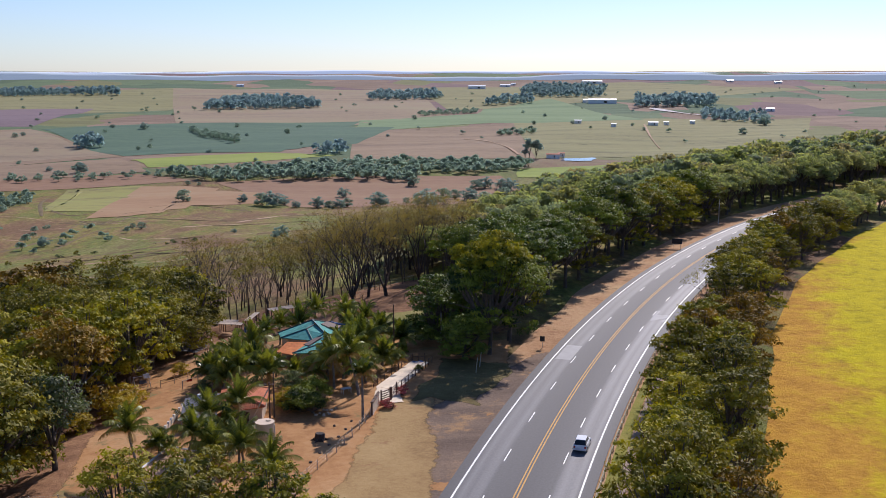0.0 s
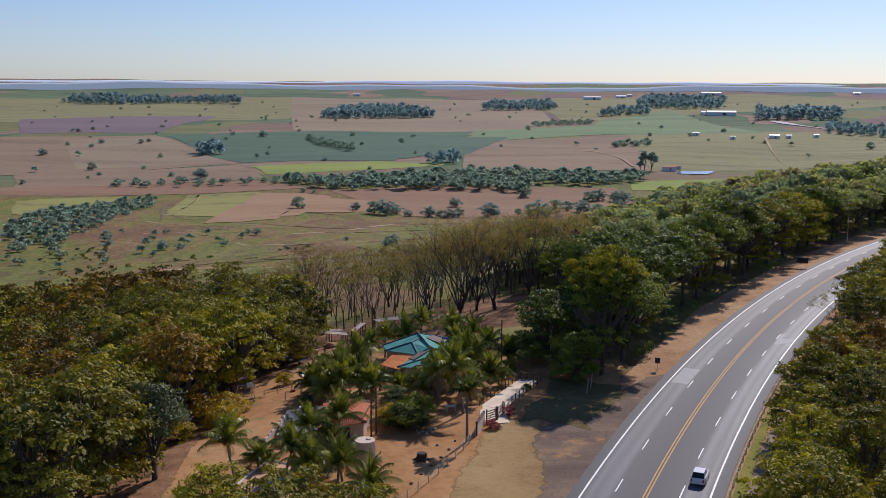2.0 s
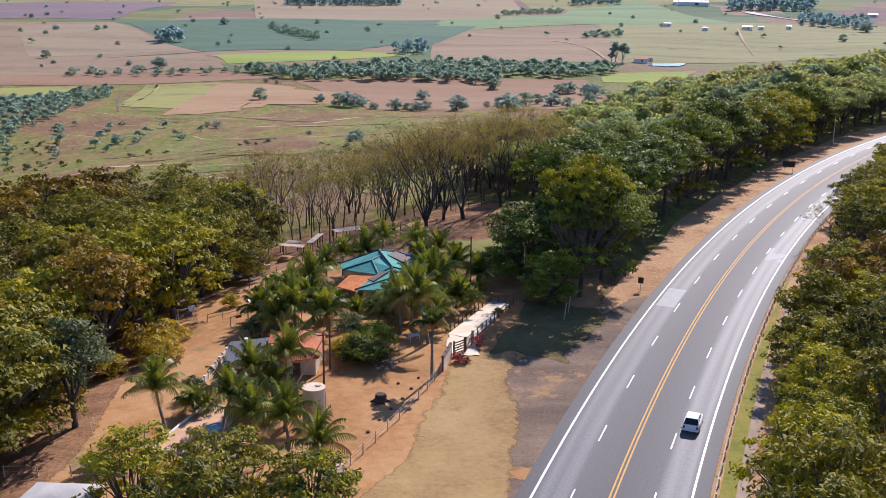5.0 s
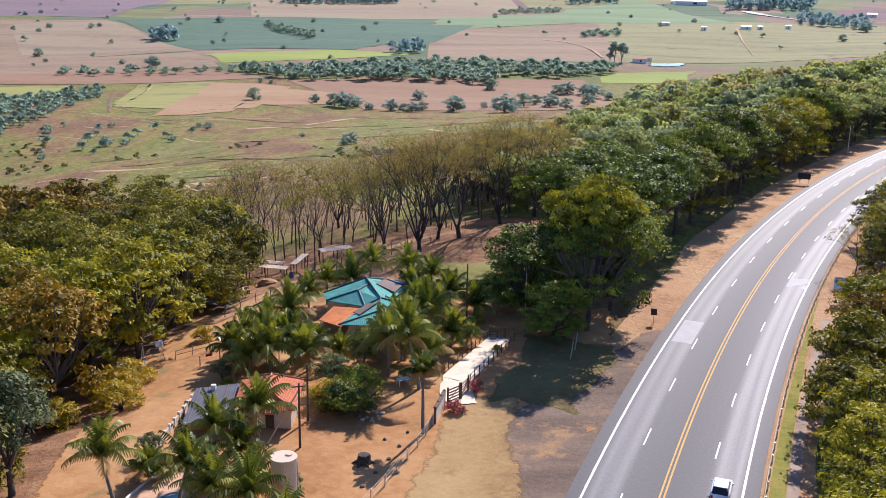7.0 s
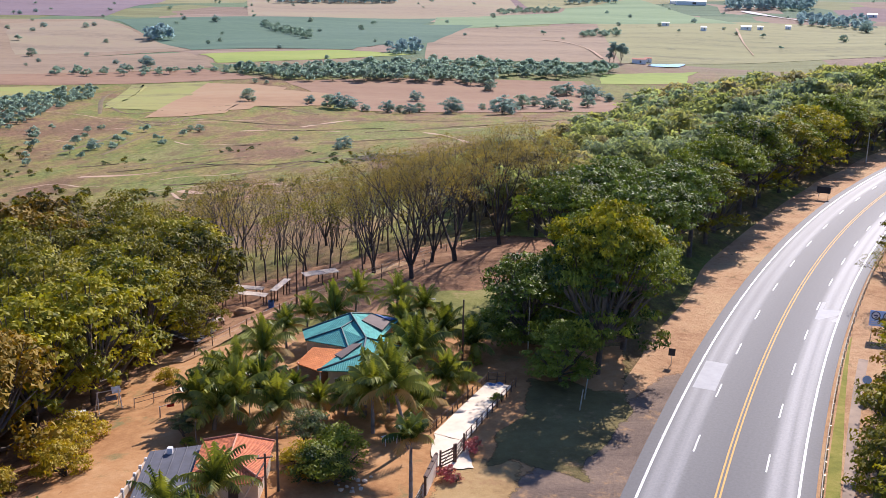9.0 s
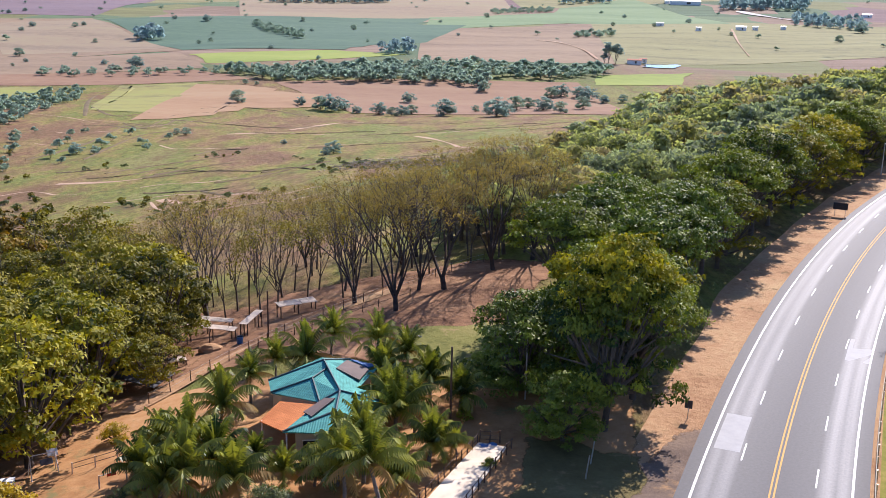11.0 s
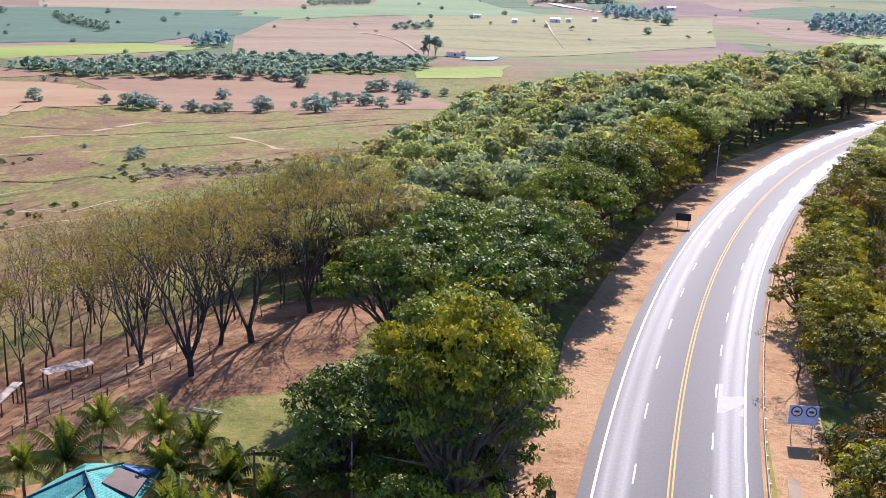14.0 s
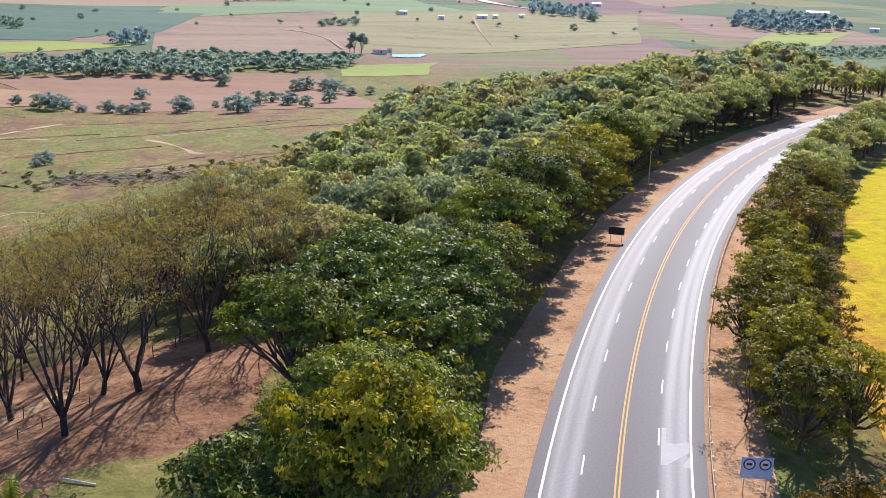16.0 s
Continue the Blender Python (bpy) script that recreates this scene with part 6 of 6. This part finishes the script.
for v in mound_bm.verts:
    v.co = Vector((v.co.x * 1.8, v.co.y * 1.2, v.co.z * 0.9)) * random.uniform(0.88, 1.1)
tagged(new("earth_mound", bm_mesh("earth_mound", mound_bm, VERGE)), "heap of orange earth beside the open pens", "mound").matrix_world = pose(-20.6, 192.5, float(ground_z(-20.6, 192.5)) + 0.2)
drum = tagged(new("barrel"), "dark blue barrel beside the open pens", "barrel")
drum.matrix_world = pose(-16.9, 193.5, float(ground_z(-16.9, 193.5)) + 0.1)
part("body", rod("body", (0, 0, 0), (0, 0, 1.1), 0.42, 0.42, BLUE_SHEET, 16), drum)
for z in (0.3, 0.75, 1.05):
    part("hoop", rod("hoop", (0, 0, z), (0, 0, z + 0.05), 0.45, 0.45, BLUE_SHEET, 16), drum)

# terrace at the front, its small pool and the grey canopy
terrace = tagged(new("terrace"), "peach paved terrace with a white rim", "terrace", kind="structure")
TZ = float(ground_z(-20, 113)) + 0.35
part("paving", mesh_of("paving", [(-24.0, 108.5, TZ), (-15.5, 107, TZ), (-14.5, 116, TZ), (-20.6, 119.5, TZ), (-24.0, 108.5, TZ - 0.9), (-15.5, 107, TZ - 0.9), (-14.5, 116, TZ - 0.9), (-20.6, 119.5, TZ - 0.9)],
                       [(0, 1, 2, 3), (0, 4, 5, 1), (1, 5, 6, 2), (2, 6, 7, 3), (3, 7, 4, 0)], TERRACE_MAT), terrace)
for a, b in (((-24.0, 108.5), (-20.6, 119.5)), ((-24.0, 108.5), (-15.5, 107)), ((-20.6, 119.5), (-14.5, 116))):
    part("rim", rod("rim", (*a, TZ + 0.03), (*b, TZ + 0.03), 0.14, 0.14, WHITE_WALL, 6), terrace, label="white rim")
POOL_BLUE = plain("pale blue pool shell", (0.16, 0.42, 0.52), 0.35, var=0.2)
tub = tagged(new("paddling_pool"), "pale blue oval paddling pool on a terrace", "pool")
tub.matrix_world = pose(-18.8, 112.2, TZ, 0, 0, 60) @ Matrix.Diagonal((1.6, 0.8, 1, 1))
for i in range(18):
    a, b = math.tau * i / 18, math.tau * (i + 1) / 18
    if i == 0:
        part("basin", rod("basin", (0, 0, 0), (0, 0, 0.3), 0.95, 0.95, POOL_BLUE, 18), tub)
    part("rim_piece", rod("rim_piece", (math.cos(a), math.sin(a), 0.42), (math.cos(b), math.sin(b), 0.42), 0.1, 0.1, POOL_BLUE, 5), tub)
wall_low = tagged(new("wall_low"), "low whitewashed wall along the yard", "wall", kind="structure")
for i in range(9):
    x, y = -21.2 - 0.14 * i, 136.2 - 1.55 * i
    part("panel", box_mesh("panel", (0.18, 1.3, 0.9), CREAM, 0.02), wall_low, pose(x, y, float(ground_z(x, y)) + 0.4, 0, 0, -5))
    part("post", box_mesh("post", (0.26, 0.26, 1.2), WHITE_WALL, 0.02), wall_low, pose(x - 0.05, y - 0.75, float(ground_z(x, y)) + 0.5, 0, 0, -5))

CANVAS = plain("grey shade cloth", (0.42, 0.40, 0.38), 0.85, var=0.15, scale=0.6)
canopy = tagged(new("canopy_tent"), "grey shade cloth stretched over poles", "canopy")
zc = float(ground_z(-28, 93))
cv = [(-31.6, 90.5, 3.2), (-24.6, 91.2, 3.2), (-24.4, 96, 3.4), (-30.2, 96.4, 3.4), (-28.2, 95.0, 4.1), (-27.8, 91.5, 3.9)]
part("cloth", mesh_of("cloth", [(x, y, zc + z) for x, y, z in cv], [(0, 5, 4, 3), (5, 1, 2, 4), (3, 4, 2), (0, 1, 5)], CANVAS, True), canopy)
for x, y, z in cv[:4]:
    part("pole", rod("pole", (x, y, zc - 0.2), (x, y, zc + z), 0.05, 0.05, STEEL, 6), canopy)

STUMP = plain("dark weathered wood", (0.06, 0.045, 0.035), 0.95, var=0.5, scale=3, bump=0.6)
stump = tagged(new("tree_stump"), "dark weathered stump with broken roots on bare earth", "stump")
stump.matrix_world = pose(-2.2, 120.6, float(ground_z(-2.2, 120.6)))
part("bole", rod("bole", (0, 0, -0.1), (0.1, 0, 1.0), 0.75, 0.6, STUMP, 9), stump)
for i in range(6):
    a = i * 1.05
    part("root", rod("root", (0.3 * math.cos(a), 0.3 * math.sin(a), 0.45), (1.2 * math.cos(a), 1.2 * math.sin(a), 0.05), 0.22, 0.06, STUMP, 6), stump)


def cone_shrub(x, y, h):
    rs = np.random.RandomState(int(x * 10))
    c = [(math.cos(i * 2.4) * 0.75 * (1 - i / 40), math.sin(i * 2.4) * 0.75 * (1 - i / 40), 0.3 + h * i / 40) for i in range(40)]
    ob = tagged(new("topiary"), "dark green clipped cone shrub on a lawn", "shrub", "clipped cones")
    ob.matrix_world = pose(x, y, float(ground_z(x, y)))
    part("trunk", rod("trunk", (0, 0, -0.2), (0, 0, h * 0.8), 0.08, 0.03, BARK, 5), ob)
    part("crown", leaf_cloud("crown", c, np.full(40, 0.35), 24, 0.2, DARK_LEAF, rs, 0.9), ob)


cone_shrub(8.4, 154.6, 2.4)
cone_shrub(11.2, 160.6, 2.4)

# ---- road furniture ----
PALE_STEEL = plain("weathered pale galvanised steel", (0.62, 0.56, 0.42), 0.6, 0.0, var=0.15)
rail = tagged(new("guard_rail"), "galvanised steel guard rail on posts along the road", "guard rail", kind="structure")
beam_z = (0.42, 0.5, 0.56, 0.62, 0.70, 0.76)
beam_d = (0.0, 0.07, 0.0, 0.0, 0.07, 0.0)
for first in range(-70, 200, 6):
    s = np.linspace(first, first + 6, 3)
    v, f = [], []
    for a in s:
        for d, z in zip(beam_d, beam_z):
            x, y = road_at(a, -8.65 + d)
            v.append((x, y, float(ground_z(x, y)) + z))
    n = len(beam_z)
    f = [(i * n + j, i * n + j + 1, (i + 1) * n + j + 1, (i + 1) * n + j) for i in range(2) for j in range(n - 1)]
    part("beam", mesh_of("beam", v, f, PALE_STEEL), rail)
    for a in (first, first + 3):
        x, y = road_at(a, -8.75)
        part("post", box_mesh("post", (0.12, 0.08, 1.0), STEEL, 0.0), rail, pose(float(x), float(y), float(ground_z(x, y)) + 0.3))
STRIP = earth("roadside grass", (0.13, 0.14, 0.025), (0.22, 0.21, 0.04), (0.32, 0.26, 0.07), 0.2, 1.5)
GUTTER = plain("stained concrete gutter", (0.30, 0.215, 0.15), 0.9, var=0.25, scale=0.4)
land_piece("gutter", road_strip("gutter", -70, 50, -11.5, -10.4, 0.1, GUTTER, thick=0.1), "concrete drainage gutter beside the verge", "gutter")
land_piece("grass_strip", road_strip("grass_strip", -70, 58, [-10.3, -10.3, -10.3, -10.2, -9.2], -8.9, 0.08, STRIP, cols=4, wave=0.12, seed=4), "strip of green grass behind the guard rail", "grass")

SIGN_BACK = plain("dark back of a road sign", (0.03, 0.03, 0.032), 0.7)
SIGN_BLUE = plain("blue road sign sheet", (0.45, 0.65, 1.0), 0.4, var=0.1)
SIGN_WHITE = plain("white sign sheet", (0.75, 0.76, 0.78), 0.4, var=0.06)
SIGN_DARK = plain("dark sign ring", (0.02, 0.03, 0.12), 0.5)


def disc(name, x, z, r, y, material, parent):
    part(name, rod(name, (x, y, z), (x, y - 0.012, z), r, r, material, 24), parent)


def board_sign(x, y, turn, wide, high, low, material, label, posts=(-0.35, 0.35)):
    ob = tagged(new("road_sign"), label, "road sign", "signs along the road")
    ob.matrix_world = pose(x, y, float(ground_z(x, y)), 0, 0, turn)
    part("panel", box_mesh("panel", (wide, 0.05, high), material, 0.02), ob, pose(0, 0, low + high / 2))
    for k in posts:
        part("post", rod("post", (wide * k, 0.06, -0.4), (wide * k, 0.06, low + high * 0.9), 0.05, 0.05, STEEL, 6), ob)
    return ob


board_sign(90.0, 254.3, -28, 2.7, 1.35, 1.3, SIGN_BACK, "wide road sign board seen from its dark back on two posts")
bs = board_sign(64.6, 171.0, -18, 2.9, 2.1, 1.6, SIGN_BLUE, "blue road sign with two ringed white discs and plates below")
for k in (-0.72, 0.72):
    part("plate", box_mesh("plate", (1.36, 0.02, 1.3), SIGN_WHITE if k > 5 else SIGN_BLUE, 0.02), bs, pose(k, -0.04, 3.0))
    disc("ring", k, 3.05, 0.56, -0.05, SIGN_DARK, bs)
    disc("disc", k, 3.05, 0.44, -0.06, SIGN_WHITE, bs)
    part("bar", box_mesh("bar", (0.5, 0.012, 0.22), SIGN_DARK, 0), bs, pose(k, -0.085, 3.05))
    for i in range(2):
        part("bar", box_mesh("bar", (1.0, 0.012, 0.13), SIGN_WHITE, 0), bs, pose(k, -0.045, 2.2 - 0.28 * i))
rs_sign = board_sign(54.2, 151.4, -18, 0.1, 0.1, 2.0, SIGN_BLUE, "round blue road sign on a thin post", (0,))
disc("disc", 0, 2.2, 0.5, -0.03, SIGN_BLUE, rs_sign)
board_sign(34.8, 161.0, -20, 0.8, 0.9, 1.2, SIGN_BACK, "small dark sign back on a post in the verge", (0,))


def hatchback(x, y, turn):
    """A small white car: lofted body with cabin, dark glass, lamps, bumpers and wheels."""
    ob = tagged(new("car"), "small white hatchback on the asphalt road", "car")
    ob.matrix_world = pose(x, y, float(ground_z(x, y)) + 0.17, 0, 0, turn)
    paint = plain("white car paint", (0.78, 0.79, 0.8), 0.25, var=0.03)
    tyre_m, rim_m, lamp_m = plain("tyre rubber", (0.02, 0.02, 0.02), 0.9), plain("alloy rim", (0.5, 0.5, 0.5), 0.3, 0.8), plain("red tail lamp", (0.4, 0.02, 0.02), 0.3)
    rows = [(-2.0, 0.35, 0.80, 0.70), (-1.9, 0.25, 0.95, 0.80), (-0.9, 0.22, 0.98, 0.86), (0.9, 0.22, 0.96, 0.86), (1.7, 0.25, 0.82, 0.82), (2.0, 0.35, 0.62, 0.70)]
    v, f = [], []
    for yy, lo, hi, w in rows:
        v += [(-w, yy, lo), (-w, yy, hi - 0.12), (-w * 0.9, yy, hi), (w * 0.9, yy, hi), (w, yy, hi - 0.12), (w, yy, lo)]
    for i in range(5):
        f += [(i * 6 + j, i * 6 + (j + 1) % 6, (i + 1) * 6 + (j + 1) % 6, (i + 1) * 6 + j) for j in range(6)]
    f += [tuple(reversed(range(6))), tuple(range(30, 36))]
    part("body", mesh_of("body", v, f, paint, True), ob)
    g = [(-0.74, -1.85, 0.93), (0.74, -1.85, 0.93), (0.74, 1.0, 0.93), (-0.74, 1.0, 0.93), (-0.60, -1.35, 1.42), (0.60, -1.35, 1.42), (0.60, 0.25, 1.44), (-0.60, 0.25, 1.44)]
    part("glasshouse", mesh_of("glasshouse", g, [(0, 1, 5, 4), (1, 2, 6, 5), (2, 3, 7, 6), (3, 0, 4, 7), (4, 5, 6, 7)], GLASS_DARK), ob, label="dark tinted windows")
    part("roof", box_mesh("roof", (1.24, 1.7, 0.06), paint, 0.03), ob, pose(0, -0.55, 1.46))
    for sx in (-1, 1):
        for sy in (-1.25, 1.3):
            wheel = part("wheel", rod("tyre", (sx * 0.68, sy, 0.3), (sx * 0.86, sy, 0.3), 0.3, 0.3, tyre_m, 16), ob)
            part("rim", rod("rim", (sx * 0.86, sy, 0.3), (sx * 0.87, sy, 0.3), 0.19, 0.19, rim_m, 12), wheel)
        part("tail_lamp", box_mesh("tail_lamp", (0.2, 0.06, 0.28), lamp_m, 0.02), ob, pose(sx * 0.66, -2.0, 0.72))
        part("mirror", box_mesh("mirror", (0.16, 0.1, 0.12), paint, 0.02), ob, pose(sx * 0.92, 0.6, 0.98))
    part("bumper", box_mesh("bumper", (1.5, 0.12, 0.22), paint, 0.04), ob, pose(0, -2.02, 0.42))


hatchback(*(float(v) for v in road_at(-7, -4.9)), -22.3)

# ---- palms, shrubs and single trees of the yard ----
for key, x, y, k in (("slimpalm", 3.5, 127.0, 0.95), ("palm", 3.3, 138.5, 1.1), ("palm", -0.2, 142, 1.0), ("palm", 1.2, 147, 1.0), ("lowpalm", 4.5, 144.5, 1.1), ("lowpalm", 0.4, 150, 1.2),
                     ("lowpalm", -13.9, 144.6, 1.2), ("lowpalm", -16.4, 143.5, 1.2), ("lowpalm", -11.7, 147.5, 1.25), ("lowpalm", -9.6, 144.0, 1.2), ("lowpalm", -14.5, 150, 1.2), ("lowpalm", -18.5, 147, 1.1),
                     ("lowpalm", -17.8, 151.5, 1.1), ("lowpalm", -13.7, 158.0, 1.2), ("palm", -11.3, 164.5, 0.8), ("palm", -9.3, 169.5, 0.8)):
    plant(key, x, y, k * 1.12, group="palms round the house", name="palm")
for key, x, y, k in (("palm", -3.3, 173.5, 0.85), ("lowpalm", -6.5, 171.0, 1.2), ("palm", 1.4, 173, 0.85), ("palm", 5.4, 170, 0.85), ("lowpalm", 3.2, 168, 1.2), ("lowpalm", 7.8, 165.5, 1.2), ("lowpalm", 10.8, 161.8, 1.1),
                     ("lowpalm", 4.0, 155.0, 1.3), ("palm", 6.0, 157.5, 0.8), ("lowpalm", 7.2, 150.6, 1.1), ("lowpalm", 2.8, 160.5, 1.2), ("lowpalm", 10.0, 152.6, 0.6), ("lowpalm", -1.2, 146.5, 1.2), ("lowpalm", -6.0, 147.2, 0.75), ("lowpalm", -3.2, 146.4, 0.8), ("lowpalm", -9.0, 149.4, 0.75)):
    plant(key, x, y, k * 1.12, group="palms round the house", name="palm")
for key, x, y, k in (("palm", -22.9, 111.5, 1.05), ("palm", -16.4, 117.3, 1.0), ("palm", -12.3, 122.3, 1.15), ("palm", -17.4, 109.6, 1.05), ("palm", -14.0, 108.2, 1.0), ("palm", -10.5, 106.2, 1.05),
                     ("palm", -6.0, 100.6, 1.0), ("lowpalm", -13.6, 119.0, 1.1), ("lowpalm", -15.2, 113.6, 0.9), ("lowpalm", -11.6, 113.0, 1.0), ("lowpalm", -21.4, 117.0, 0.8)):
    plant(key, x, y, k * 1.0, group="palms before the cottage", name="palm")
for key, x, y, k in (("greyshrub", -6.2, 138.6, 1.0), ("shrub", -3.0, 135.4, 1.15), ("shrub", -5.0, 132.8, 1.05), ("yellowshrub", -6.8, 134.2, 1.1), ("shrub", -3.2, 131.4, 0.9), ("yellowshrub", -29.6, 136, 1.25),
                     ("yellowshrub", -30.6, 145, 1.3), ("yellowshrub", -31.0, 140.5, 1.3), ("yellowshrub", -35, 134, 1.2), ("greyshrub", -22.6, 122.2, 0.6), ("shrub", -21.0, 117.8, 0.8), ("shrub", -18.2, 139.5, 0.35), ("pinkshrub", 6.9, 132.2, 1.0), ("pinkshrub", 9.6, 137.6, 1.1), ("pinkshrub", 7.6, 131.6, 0.7),
                     ("shrub", 13.0, 150, 0.3), ("greyshrub", -19, 142, 0.6), ("shrub", -20, 158, 0.7), ("greyshrub", -13, 176, 0.7), ("yellowshrub", -25, 161, 0.8), ("shrub", -8.5, 116, 0.5)):
    plant(key, x, y, k, group="garden shrubs", name="shrub")
plant("slimpalm", -17.6, 140.6, 0.42, group="palms before the cottage", name="palm")
plant("grey", -33.4, 116.0, 1.15, group="single trees of the yard")
for key, x, y, k in (("golden", -21.0, 92.5, 0.80), ("olive", -13.8, 92.0, 0.86), ("golden", -6.5, 88.5, 0.82), ("olive", -15.5, 85, 0.9), ("golden", -2.5, 83, 0.75), ("olive", -38, 96, 0.8), ("dark", -48, 104, 0.85)):
    plant(key, x, y, k, group="trees at the front of the yard")
for key, x, y, k in (("glossy", 20.8, 155.5, 0.6), ("dark", 30.0, 166, 0.95), ("glossy", 17.6, 168.5, 0.92), ("glossy", 21.5, 172.0, 0.85)):
    plant(key, x, y, k, group="roadside row", name="roadside_tree")
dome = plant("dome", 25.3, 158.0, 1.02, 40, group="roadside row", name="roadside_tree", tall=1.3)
# the yellow green top adds sunlight on the crown by leaf colour
part("young_leaves", KINDS["sunlit_flush"][0][1], dome, label="yellow green leaves, young and coloured as if sunlit")

tagged(part("pipe", rod("pipe", (0, 0, 0), (3.4, 0, 0.0), 0.09, 0.09, WHITE_WALL, 8), None, pose(4.4, 186.7, float(ground_z(6.0, 185.7)) + 0.4, 0, 0, -32)), "white pipe lying on the lawn", "pipe")
steps = tagged(new("timber_steps"), "short flight of pale timber steps beside the water tank", "steps")
steps.matrix_world = pose(-5.6, 103.2, float(ground_z(-5.6, 103.2)) + 0.1, 0, 0, 20)
for i in range(4):
    part("tread", box_mesh("tread", (1.7, 0.3, 0.08), PALE_WOOD, 0.01), steps, pose(0, 0.34 * i, 0.2 + 0.19 * i))
for a in (-0.8, 0.8):
    part("stringer", rod("stringer", (a, -0.2, 0), (a, 1.3, 0.82), 0.07, 0.07, WOOD, 6), steps)

# pile of cut brush on the slope
bundle = []
brs = np.random.RandomState(5)
for i in range(620):
    u, w = brs.rand(), brs.normal() * 9
    x, y = -19 + 48 * u + 0.35 * w, 474 - 44 * u + w
    z = float(ground_z(x, y)) + brs.uniform(0.05, 0.7)
    way = brs.normal(size=3) * (2.0, 2.4, 0.3)
    bundle.append(((x, y, z), (x + way[0], y + way[1], z + way[2]), 0.14, 0.05))
v, f = tubes(bundle, 4)
tagged(new("brush_pile", mesh_of("brush_pile", v, f, plain("grey dead wood", (0.24, 0.19, 0.15), 0.95, var=0.35))), "heap of grey cut branches on the slope", "brush pile", kind="stuff")
